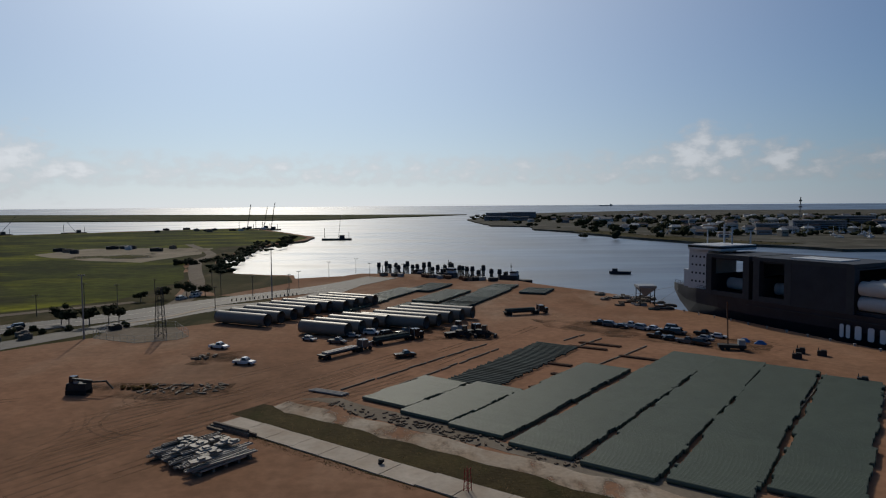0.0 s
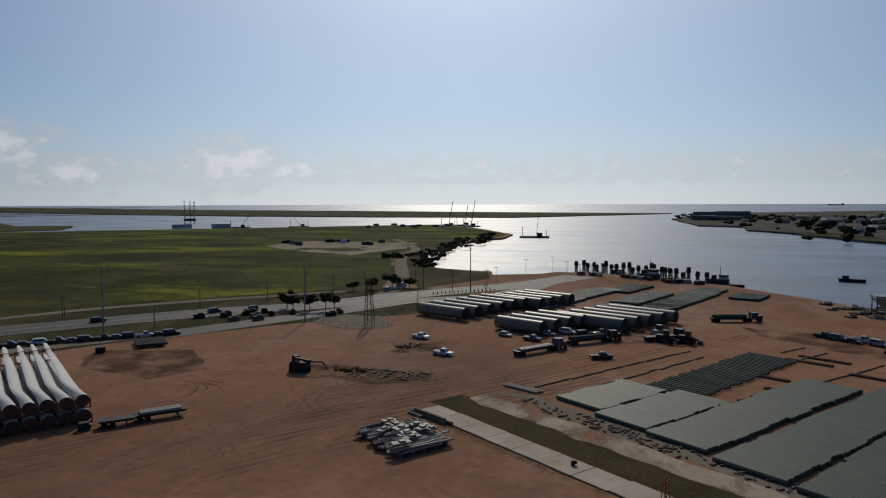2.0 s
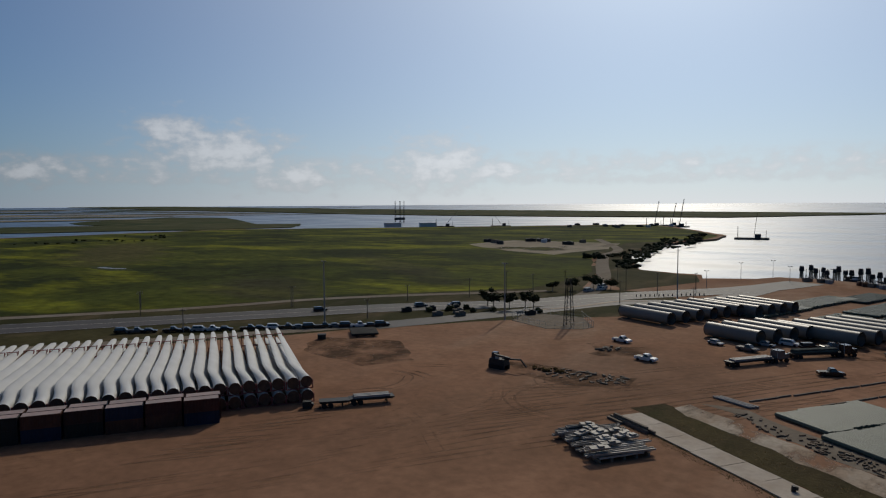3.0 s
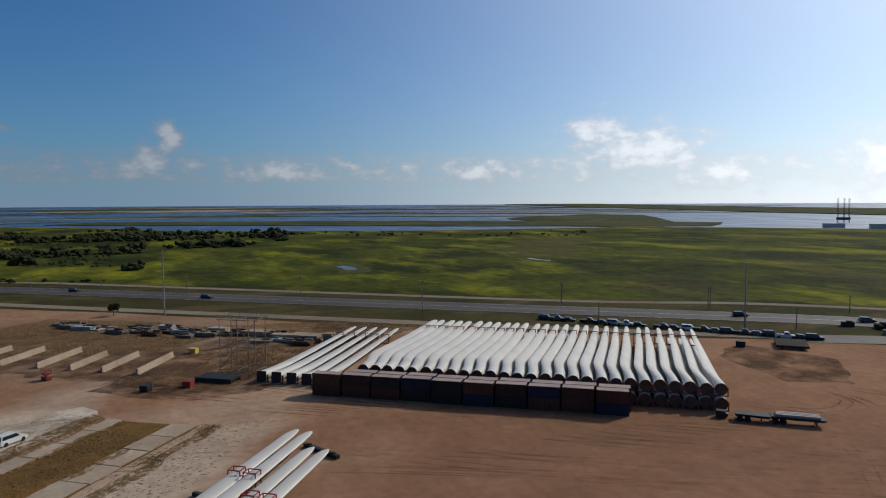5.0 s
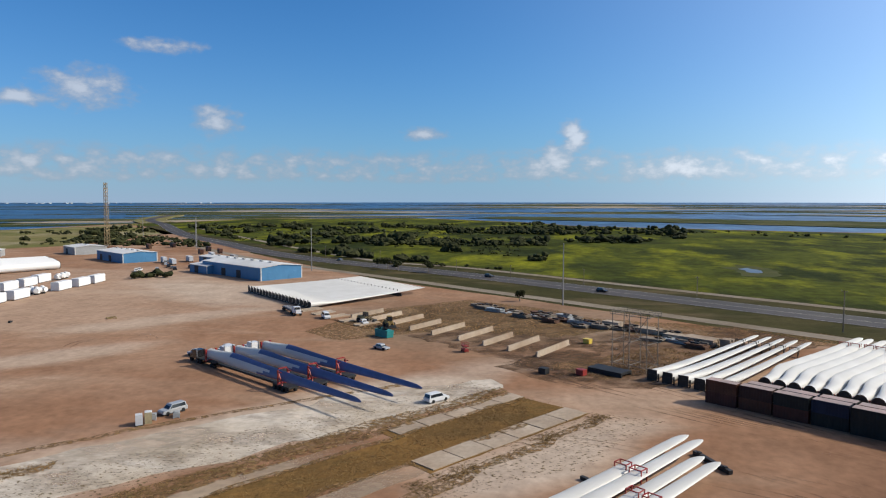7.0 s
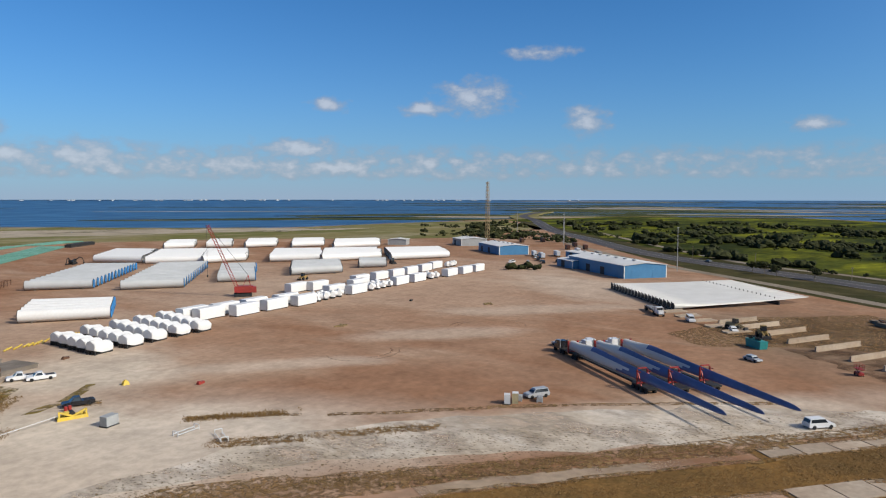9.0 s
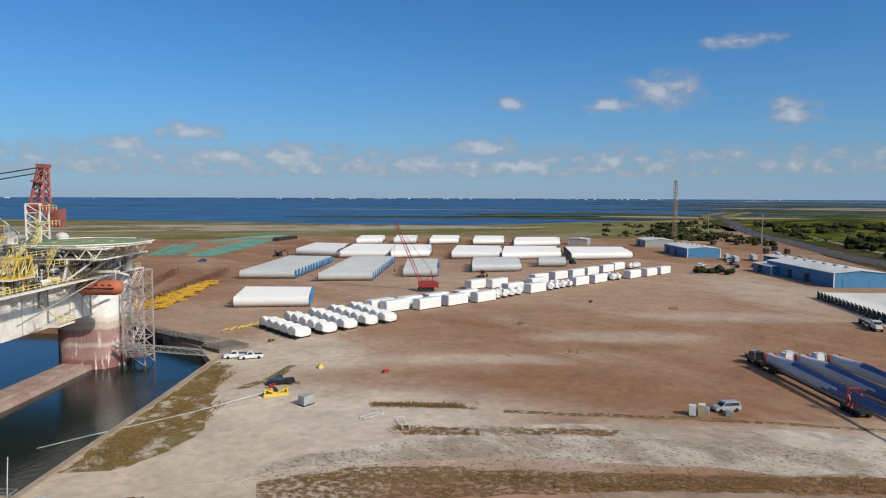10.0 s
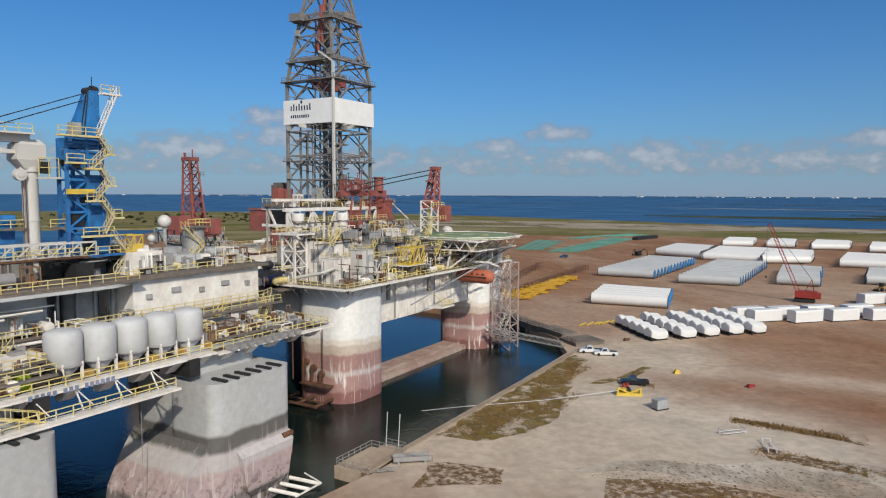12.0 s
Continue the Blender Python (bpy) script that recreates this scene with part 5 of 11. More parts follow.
# far pipe lots beyond the tower sections
for k, (x, y, L, n, m) in enumerate(((-34, 268, 12, 34, GREENPIPE), (-14, 256, 12, 30, GREENPIPE), (4, 262, 12, 26, DARKPIPE), (-22, 300, 12, 40, GREENPIPE), (0, 292, 12, 40, GREENPIPE), (20, 300, 12, 34, GREENPIPE), (-6, 322, 12, 30, DARKPIPE), (26, 318, 12, 26, GREENPIPE), (10, 276, 12, 22, DARKPIPE), (42, 306, 12, 18, DARKPIPE))):
    s = Shape()
    for i in range(n):
        o = rng.uniform(-0.3, 0.3)
        s.tube((-L / 2 + o, (i - n / 2) * 0.96, 0.6), (L / 2 + o, (i - n / 2) * 0.96, 0.6), 0.47, n=6)
    lot = thing("pipe_stack", facing(x, y, 0.92, -0.38), "flat layer of coated pipes beside the channel", "pipes", "pipe lots")
    tagged(part("pipe_layer", s, m, lot), kind="stuff")

# ---- concrete slab rows and ditches ----
def slab_row(name, u0, u1, v0, v1, step=6.6, label="row of old pale concrete slabs", top=CONC, soil=DITCH, gap=0.28):
    base = setting(name, Shape().slab(ragged([Vector(p) for p in to_world([(u0, v0 - 0.3), (u1, v0 - 0.3), (u1, v1 + 0.3), (u0, v1 + 0.3)])], 2, 0.5, 6), -0.2, 0.055), soil, label)
    me = Shape().box((0, 0, 0.06), (step - gap, v1 - v0, 0.26)).mesh("slab")
    u = u0 + step / 2
    while u < u1:
        part("slab", me, top, base, at=at_yard(u, (v0 + v1) / 2 + rng.uniform(-0.2, 0.2), rng.uniform(-1.2, 1.2), rng.uniform(-0.02, 0.05)))
        u += step


def ditch(name, u0, u1, v0, v1, soil=DITCH):
    setting(name, Shape().slab(ragged([Vector(p) for p in to_world([(u0, v0), (u1, v0), (u1, v1), (u0, v1)])], 2.5, 0.7, 4), -0.2, 0.05), soil, "overgrown ditch with brown weeds")


slab_row("pavement_slabs_1", -106.6, -66, -77.1, -72.2)
slab_row("pavement_slabs_2", -106.4, -72, -91.0, -87.3)
for k, (u0, v0, v1) in enumerate(((-67, -77.0, -72.4), (-73, -91.0, -87.3)), 5):
    patch("pavement_slabs_%d" % k, to_world([(u0, v0), (-18, v0), (-18, v1), (u0, v1)]), 0.075, APRON, "old concrete strip buried in sand and soil", 3, 1.2, 80 + k)
ditch("ground_ditch_1", -106, 8, -87.0, -77.4)
slab_row("pavement_slabs_3", -106.5, 20, 73.2, 78.4, top=PALEC, soil=MIRE, gap=0.1)
patch("pavement_slabs_4", to_world([(-107.5, 86.0), (20, 86.0), (20, 92), (-60, 91.6), (-107.5, 91.2)]), 0.075, STRIP, "old concrete strip half buried in pale sand", 3, 1.6, 87)
ditch("ground_ditch_2", -110, 20, 78.6, 86.4, MIRE)

# ---- stack of steel planks ----
pile = thing("plank_pile", facing(-38.3, 106.2, 0.63, 0.78), "untidy pile of dull grey steel planks and frames", "planks")
for i in range(5):
    part("bearer", Shape().box((0, 0, 0.3), (0.4, 13.0, 0.6)), WOOD, pile, at=pose(-4.4 + 2.2 * i, 0, 0))
for i in range(40):
    tier, y = i // 18, -6.3 + 0.74 * (i % 18)
    if tier == 2:
        y = -6 + 3 * (i % 5)
    L, w = rng.uniform(7.5, 12.0) if tier < 2 else rng.uniform(4, 8), rng.uniform(0.5, 0.72)
    if tier == 1 and i % 4 == 0:
        continue
    s = Shape().box((0, 0, 0), (L, w, 0.18)).box((0, w / 2, 0.07), (L, 0.07, 0.3)).box((0, -w / 2, 0.07), (L, 0.07, 0.3))
    part("plank", s, DULLPLANK, pile, at=pose(rng.uniform(-1.5, 1.5), y, 0.75 + 0.42 * tier, rng.uniform(-3, 3), rng.uniform(-1, 1), rng.uniform(-4, 4)))
for i in range(16):
    s = Shape().box((0, 0, 0), (rng.uniform(1.6, 3.4), rng.uniform(0.9, 1.5), 0.3)).box((0.2, 0, 0.25), (1.0, 0.8, 0.3))
    part("plate", s, DULLPLANK, pile, at=pose(rng.uniform(-4, 4), rng.uniform(-5.5, 5.5), 1.75 + rng.uniform(0, 0.3), rng.uniform(-6, 6), rng.uniform(-6, 6), rng.uniform(-20, 20)))
bb = thing("beam_bundle", facing(-38, 118.6, 0.83, -0.55), "bundle of dark beams on the dirt", "beams")
for c, d in (((0, 0, 0.3), (10, 0.5, 0.6)), ((0.5, 0.8, 0.3), (11, 0.4, 0.6)), ((0, 0.4, 0.8), (9, 0.5, 0.4)), ((-3, -0.7, 0.2), (4, 0.5, 0.4))):
    part("beam", Shape().box(c, d), WOOD, bb)

# ---- grey tower sections ----
for i in range(6):
    d = Vector((0.90, -0.43, 0))
    tower_section("tower_section", 21, 2.05, facing(-77.5 + 5.0 * i * 0.62 + 1.0, 231 + 5.6 * i * 1.05, 0.90, -0.43), NTOWER, "grey steel wind tower section lying on cradles", "grey tower sections")
for i in range(4):
    tower_section("tower_section", 22, 2.05, facing(-56 + 3.1 * i, 262 + 5.2 * i, 0.90, -0.43), NTOWER, "grey steel wind tower section lying on cradles", "grey tower sections")
for i in range(4):
    tower_section("tower_section", 17, 2.05, facing(-44 + 3.6 * i, 211 + 5.0 * i, 0.9, -0.43), NTOWER, "short grey wind tower section on cradles", "grey tower sections")
for i in range(5):
    tower_section("tower_section", 24, 2.05, facing(-21 + 3.9 * i - 6, 227 + 5.0 * i - 1.5, 0.9, -0.43), NTOWER, "grey steel wind tower section lying on cradles", "grey tower sections")

# ---- vehicles and machines in the north yard ----
for x, y, dx, dy, p, k, lab in ((-62.8, 189.2, 0.9, -0.3, 0, "pickup", "white pickup parked on bare dirt"), (-50.2, 169.9, 0.9, -0.2, 0, "pickup", "white pickup parked on bare dirt"), (-10.1, 176.9, 0.9, 0.4, 1, "pickup", "dark pickup on the yard"),
                                (-39.5, 199.4, 0.8, -0.5, 2, "sedan", "silver car parked beside tower sections"), (-30.6, 195, 0.9, -0.3, 3, "pickup", "dark grey pickup beside tower sections"), (-27.3, 204, 0.9, -0.2, 2, "sedan", "silver car beside tower sections"), (-22, 208, 0.9, -0.2, 0, "suv", "white suv beside tower sections"), (-17, 206, 0.7, 0.5, 1, "suv", "black suv beside tower sections"), (-12, 209, 0.7, 0.6, 3, "pickup", "grey pickup beside tower sections"),
                                (-113, 293, 0.3, 0.9, 0, "sedan", "white car parked under trees"), (-111, 288, 0.3, 0.9, 2, "suv", "silver suv parked under trees"), (-108, 296, 0.3, 0.9, 0, "pickup", "white pickup parked by the access road"), (-110, 303, 0.3, 0.9, 0, "van", "white van parked by the access road")):
    car(x, y, dx, dy, CARS[p], lab, k, "vehicles in the north yard")
flatbed(-23, 184.5, 0.62, 0.78, "flatbed truck loaded with pale beams", 14, "beams", paint=CARS[3])
flatbed(-9.5, 200.5, 0.75, 0.66, "flatbed truck loaded with dark pipes", 14, "pipes", paint=CARS[1])
flatbed(9, 208, 0.8, 0.5, "flatbed truck among yard machines", 10, None, paint=CARS[1])
loader(6, 203, 0.9, -0.2, "dark wheel loader among yard trucks", DARK)
loader(12, 203.5, 0.9, -0.3, "dark wheel loader beside a truck", DARK)
loader(4.5, 211, 0.5, 0.8, "pale wheel loader beside a truck", GREY)
flatbed(34, 246, 0.9, 0.3, "dark truck with a long loaded trailer", 13, "pipes", paint=CARS[1])
drill = thing("drill_rig", facing(-78, 144, 0.98, -0.1), "dark tracked drill rig on bare dirt", "drill rig")
part("crawler", Shape().box((0, 1.1, 0.5), (4.4, 0.6, 0.95)).box((0, -1.1, 0.5), (4.4, 0.6, 0.95)), RUBBER, drill)
part("body", Shape().box((0, 0, 1.7), (4.6, 2.4, 1.4), taper=0.92), DARK, drill)
part("cab", Shape().box((-1.4, 0.5, 3.0), (1.5, 1.3, 1.4), taper=0.9), GLASS, drill)
part("boom", Shape().bar((1.0, 0, 2.4), (6.0, 0.2, 2.8), 0.35).bar((6.0, 0.2, 2.9), (7.6, 0.2, 1.2), 0.3).bar((-1, -0.6, 3.3), (3.5, -0.6, 2.9), 0.5), DARK, drill)
part("exhaust", Shape().box((-0.2, -0.5, 2.9), (0.8, 0.7, 1.0)), GREY, drill)
heap = Shape()
for _ in range(60):
    heap.box((rng.uniform(-9, 9), rng.uniform(-4, 4), rng.uniform(0.05, 0.25)), (rng.uniform(0.3, 2.2), rng.uniform(0.2, 0.5), rng.uniform(0.1, 0.35)), Euler((0, 0, rng.uniform(0, 3))).to_matrix())
tagged(part("debris", heap, WOOD, at=pose(-57, 147, 0)), "scattered broken timber and rubble on dirt", kind="stuff")
heap = Shape()
for _ in range(14):
    clump(heap, (rng.uniform(-4, 4), rng.uniform(-1.5, 1.5), 0.3), rng.uniform(0.5, 1.1), rng)
tagged(part("spoil_heap", heap, DITCH, at=pose(-67, 148, 0)), "low dark heap of spoil", kind="stuff")
heap = Shape()
for _ in range(14):
    heap.box((rng.uniform(-3, 3), rng.uniform(-3, 3), rng.uniform(0.1, 0.5)), (rng.uniform(0.4, 1.5), rng.uniform(0.3, 0.9), rng.uniform(0.3, 0.8)), Euler((0, 0, rng.uniform(0, 3))).to_matrix())
whole("scrap_heap", heap, WOOD, "small heap of dark scrap on dirt", "heap", at=pose(-63, 178, 0))
whole("stump", Shape().tube((0, 0, 0), (0.1, 0, 1.0), 0.35, 0.3, 8).box((0.3, 0.2, 0.7), (0.4, 0.4, 0.5)), DARK, "dark short bollard on a concrete slab", "bollard", at=at_yard(-69.5, 76.2))
m = thing("lift_mast", at_yard(-53, 76), "red lattice mast standing by the slabs", "mast")
s = Shape()
for a, b in ((-0.4, -0.4), (0.4, -0.4), (0.4, 0.4), (-0.4, 0.4)):
    s.bar((a, b, 0), (a * 0.7, b * 0.7, 3.4), 0.1)
for k in range(5):
    s.bar((-0.4, -0.4, k * 0.7), (0.4, 0.4, k * 0.7 + 0.7), 0.07).bar((0.4, -0.4, k * 0.7), (-0.4, 0.4, k * 0.7 + 0.7), 0.07)
part("lattice", s, REDP, m)
RUBBLE = mat("brown_debris", (0.11, 0.075, 0.05), 0.95, var=0.35, scale=0.8, second=(0.19, 0.145, 0.105), second_scale=0.5)
rub = Shape()
for _ in range(150):
    a = rng.uniform(-100, -45)
    p = to_world([(a, 93.5 + rng.uniform(-1.5, 3))])[0]
    rub.box((*p, 0.15), (rng.uniform(0.3, 1.4), rng.uniform(0.15, 0.5), rng.uniform(0.12, 0.3)), Euler((0, 0, rng.uniform(0, 3))).to_matrix())
tagged(part("rubble", rub, RUBBLE), "broken timber and rubble along the sand strip", kind="stuff")

# ---- east quay: hopper, cars, clutter ----
h = thing("hopper", pose(78.7, 264.8, 0), "grey steel loading hopper on four legs", "hopper")
part("bin", Shape().loft([[(x * a, y * a, z) for x, y in ((-1, -1), (1, -1), (1, 1), (-1, 1))] for a, z in ((0.5, 3.6), (3.4, 7.0), (3.4, 7.9))], smooth=False), GREY, h)
for a in (-2.8, 2.8):
    for b in (-2.8, 2.8):
        part("leg", Shape().bar((a, b, 0), (a, b, 7.0), 0.3), DARK, h)
part("brace", Shape().bar((-2.8, -2.8, 0.5), (2.8, -2.8, 4.5), 0.15).bar((2.8, -2.8, 0.5), (-2.8, -2.8, 4.5), 0.15).bar((-2.8, 2.8, 3), (2.8, 2.8, 3), 0.15), DARK, h)
for k, (x, y) in enumerate(((51, 222), (54, 219), (57, 216), (60, 218), (62.5, 213), (66, 212), (68, 207), (71, 205), (66, 196), (69, 192), (72, 189), (76, 196), (78, 203), (72, 212), (81, 199), (63, 200))):
    car(x, y, 0.7 + 0.2 * math.sin(k), -0.6, CARS[(1, 3, 1, 0, 2, 0, 1, 3, 1, 3, 1, 2, 1, 3, 0, 1)[k]], "dark car parked in a row near the quay" if k not in (3, 5, 14) else "white car parked in a row near the quay", ("pickup", "suv", "sedan")[k % 3], "cars near the quay")
for k in range(26):
    x, y = 66 + 22 * rng.random(), 262 + rng.uniform(-10, 28)
    y += (78 - x) * 0.9
    L = rng.uniform(2, 7)
    m_ = rng.choice((WOOD, DARKPIPE, GALV, DARK, RUST))
    t = thing("material_bundle", facing(x, y, rng.uniform(0.6, 1), rng.uniform(-0.6, 0.2)), "bundle of stacked steel and timber near the quay", "bundle", "quay clutter")
    for i in range(rng.randint(2, 5)):
        part("beam", Shape().box((rng.uniform(-0.3, 0.3), i * 0.5, 0.27), (L, 0.35, 0.56)), m_, t)
    part("crate", Shape().box((L * 0.2, 0.6, 0.8), (L * 0.5, 1.2, 0.5)).box((L * 0.2, 0.6, 1.07), (L * 0.46, 1.1, 0.06)), WOOD, t)
for x, y, c in ((86, 193.5, 0), (89, 190, 0)):
    whole("tarpaulin", Shape().loft([[(a * 1.6, b * 1.1, z) for a, b in ((-1, -1), (1, -1), (1, 1), (-1, 1))] if z < 0.5 else [(a * 0.6, b * 0.2, z) for a, b in ((-1, -1), (1, -1), (1, 1), (-1, 1))] for z in (0.02, 1.0)], smooth=False), BLUEP, "bright blue tarpaulin over a small heap", "tarpaulin", at=facing(x, y, 0.8, -0.4))
crane_t = thing("mobile_crane", facing(78, 183, 0.9, -0.2), "small dark mobile crane with a thin upright boom", "crane")
part("chassis", Shape().box((0, 0, 1.0), (7, 2.5, 0.9)), DARK, crane_t)
part("cab", Shape().box((2.4, 0, 2.1), (1.8, 2.2, 1.4), taper=0.9), GREY, crane_t)
part("boom", Shape().bar((-1, 0, 1.4), (-1.4, 0, 13.0), 0.3), RUST, crane_t)
w = Shape().tube((0, -0.3, 0), (0, 0.3, 0), 0.55, n=12).mesh("wheel")
for a in (-2.6, -1.2, 2.4):
    for b in (-1, 1):
        part("wheel", w, RUBBER, crane_t, at=pose(a, b, 0.55))
for k, (x, y) in enumerate(((94, 178), (98, 175), (90, 172), (92, 148), (99, 140))):
    whole("dock_box", Shape().box((0, 0, 0.6), (2.2, 1.5, 1.2)).box((0.4, 0, 1.35), (1.2, 1.3, 0.3)).tube((-0.8, 0, 1.2), (-0.8, 0, 2.0), 0.1, n=6), DARK, "dark equipment box on the yard", "equipment box", "quay clutter", facing(x, y, 0.8, -0.5))
for k in range(12):
    f = k / 11
    whole("quay_bollard", Shape().tube((0, 0, 0), (0, 0, 0.7), 0.25, 0.22, 8).tube((0, 0, 0.6), (0, 0, 0.8), 0.4, 0.36, 8), GREY, "grey mooring bollard on the quay edge", "bollard", "quay bollards", pose(86.5 + 31 * f - 1.5, 255 - 75 * f - 0.6, 0))

# ---- poles, road trees and fences ----
for x, y, hgt in ((-108.5, 204.4, 19.5), (-72, 286, 21.8), (-157, 168, 21), (-262.5, 2.8, 23.6), (-370, -137, 24), (-508, -285, 26), (-646, -421, 25), (-536, -300, 27)):
    lamp_pole(x, y, hgt)
for x, y, hgt in ((-62, 370, 9), (-50, 391, 9), (-40, 372, 8), (-70, 330, 8), (-22, 376, 7)):
    lamp_pole(x, y, hgt, "slim grey lamp post beside the shore road", 0.12)
for x, y, hgt in ((-148, 247, 8.3), (-128, 267, 9.5), (-131, 309, 7), (-193, 188, 8.4), (-151, 183, 7), (-165, 226, 6.5), (-240, 155, 7), (-132, 250, 12), (-378, -55, 6.8), (-353, -23, 6.8), (-326, 13, 8), (-296, 58, 8.5), (-222, 86, 13), (-225, 145, 8.5), (-184, 133, 7.5), (-192, 188, 8.4), (-98, 300, 10), (-84, 300, 9), (-72, 318, 8), (-420, -110, 8), (-460, -160, 8), (-88, 262, 9), (-60, 262, 8), (-112, 330, 8)):
    utility_pole(x, y, hgt, rng.uniform(20, 60))
lat = thing("lattice_tower", pose(-85.7, 205.3, 0), "slim dark lattice tower inside a fenced pad", "tower")
s = Shape()
for a, b in ((-1.3, -1.3), (1.3, -1.3), (1.3, 1.3), (-1.3, 1.3)):
    s.bar((a, b, 0), (a * 0.5, b * 0.5, 15.5), 0.16)
for k in range(8):
    f0, f1 = 1.3 * (1 - k / 16), 1.3 * (1 - (k + 1) / 16)
    z0, z1 = k * 1.93, (k + 1) * 1.93
    for (a, b), (c, d) in (((-1, -1), (1, -1)), ((1, -1), (1, 1)), ((1, 1), (-1, 1)), ((-1, 1), (-1, -1))):
        s.bar((a * f0, b * f0, z0), (c * f1, d * f1, z1), 0.08).bar((c * f1, d * f1, z1), (a * f1, b * f1, z1), 0.08)
part("lattice", s, DARK, lat)
setting("pavement_pad", Shape().slab([(-106, 205), (-109, 223), (-88, 222.5), (-78, 207), (-79.5, 202), (-90, 197)], -0.1, 0.06), TRACK, "grey gravel pad inside a chain-link fence")
fence = thing("fence", pose(0, 0, 0), "grey chain-link fence round a concrete pad", "fence")
ring = [(-106, 205), (-109, 223), (-88, 222.5), (-78, 207), (-79.5, 202), (-90, 197), (-106, 205)]
for (x0, y0), (x1, y1) in zip(ring, ring[1:]):
    n = max(2, round(math.hypot(x1 - x0, y1 - y0) / 3))
    for i in range(n):
        part("post", Shape().tube((x0 + (x1 - x0) * i / n, y0 + (y1 - y0) * i / n, 0), (x0 + (x1 - x0) * i / n, y0 + (y1 - y0) * i / n, 2.2), 0.05, n=5), GREY, fence)
    part("rail", Shape().bar((x0, y0, 2.15), (x1, y1, 2.15), 0.06).bar((x0, y0, 1.1), (x1, y1, 1.1), 0.04).bar((x0, y0, 0.2), (x1, y1, 0.2), 0.04), GREY, fence)
for i in range(16):
    whole("bollard", Shape().tube((0, 0, 0), (0, 0, 1.1), 0.25, 0.2, 8), DARK, "short dark bollard in a row by the road", "bollard", "road bollards", pose(-88 + i * 1.55, 283 + i * 1.2, 0.0))
for x, y in ((-98, 215), (-122, 205), (-128, 212), (-134, 205), (-118, 200), (-140, 198), (-125, 196)):
    whole("yard_box", Shape().box((0, 0, 0.8), (3.5, 1.8, 1.5)).box((0.5, 0, 1.7), (1.5, 1.2, 0.4)), rng.choice((DARK, WOOD, GREY)), "dark equipment box beside the road", "equipment box", "road clutter", facing(x - 8, y + 4, 0.6, 0.8))
bush_s = Shape()
for x, y in ((-132, 219), (-136, 212), (-126, 213), (-120, 218), (-105, 224), (-140, 206)):
    bush(bush_s, x, y, 2.0, 1.6, rng, 6)
tagged(part("verge_bushes", bush_s, TREES), "dark bushes on the road verge", kind="stuff")

# ---- cargo ship at the east quay ----
SHIP = facing(95.0, 262.5, 0.45, -0.893, -2.0)     # bow at the origin, x towards the stern, middle line at y = 0
NAVY = mat("dark_hull_paint", (0.018, 0.022, 0.035), 0.45, var=0.2, scale=0.3, second=(0.035, 0.036, 0.045), second_scale=0.06)
SHIPGREY = mat("ship_deck_grey", (0.045, 0.048, 0.055), 0.6, var=0.15, scale=0.5)
SHIPWHITE = mat("ship_white", (0.62, 0.63, 0.64), 0.5, var=0.08, scale=0.5)
LETTER = mat("hull_mark_white", (0.75, 0.76, 0.78), 0.5, var=0.03)
ship = thing("cargo_ship", SHIP, "dark-hulled cargo ship with grey gantries moored at the quay", "ship")
L, B = 165.0, 22.0
rings = []
for x, w, zk in ((-7.5, 0.4, 7.6), (-4, 4.0, 4.0), (2, 8.5, 0), (10, 15, -0.6), (22, 20.5, -0.6), (36, B, -0.6), (L, B, -0.6)):
    top = 9.4 if x > 24 else 10.4
    rings.append([(x, w / 2 * f, z) for f, z in ((-0.5, zk), (-0.92, zk + (top - zk) * 0.5), (-1, top), (1, top), (0.92, zk + (top - zk) * 0.5), (0.5, zk))])
part("hull", Shape().loft(rings, smooth=False), NAVY, ship)
rr = [(x, -(w / 2 - 0.2), 10.4 if x <= 24 else 9.4) for x, w in ((-7, 0.8), (-4, 4.0), (2, 8.5), (10, 15), (22, 20.5))]
part("bulwark_rail", Shape().rail(rr, 1.2, 2.5, 0.09), SHIPGREY, ship)
part("rub_rail", Shape().box((95, -B / 2 - 0.05, 7.6), (120, 0.15, 0.25)), SHIPGREY, ship)
house = part("deckhouse", Shape().box((11, 0, 17.5), (9, 15, 14.5), taper=0.97), SHIPWHITE, ship, "pale grey-white forward deckhouse")
part("bridge_deck", Shape().box((15, 0, 25.6), (15, 18, 1.8)), SHIPWHITE, ship)
part("bridge_window", Shape().box((15, 0, 25.8), (15.1, 18.1, 0.7)), GLASS, ship)
for z in (13, 16, 19, 22):
    for j in range(4):
        part("window", Shape().box((8.3 + 1.8 * j, -7.42 + 0.012 * (z - 13), z), (0.7, 0.2, 0.7)), GLASS, house)
part("bow_hatch", Shape().box((5.5, -3.5, 13.5), (4, 6, 6)).box((5.5, -3.5, 16.7), (4.4, 6.4, 0.3)), SHIPWHITE, ship)
part("mast", Shape().bar((16, 0, 27), (16, 0, 34), 0.5).bar((12, 0, 31), (20, 0, 31), 0.25).bar((16, -4, 30), (16, 4, 30), 0.25).bar((12, -4, 27), (12, -4, 32), 0.35).bar((22, -3, 27), (22, -3, 33), 0.35).bar((24, 4, 27), (24, 4, 31.5), 0.35).box((16, 0, 32.5), (2.5, 0.4, 0.4)), SHIPWHITE, ship)
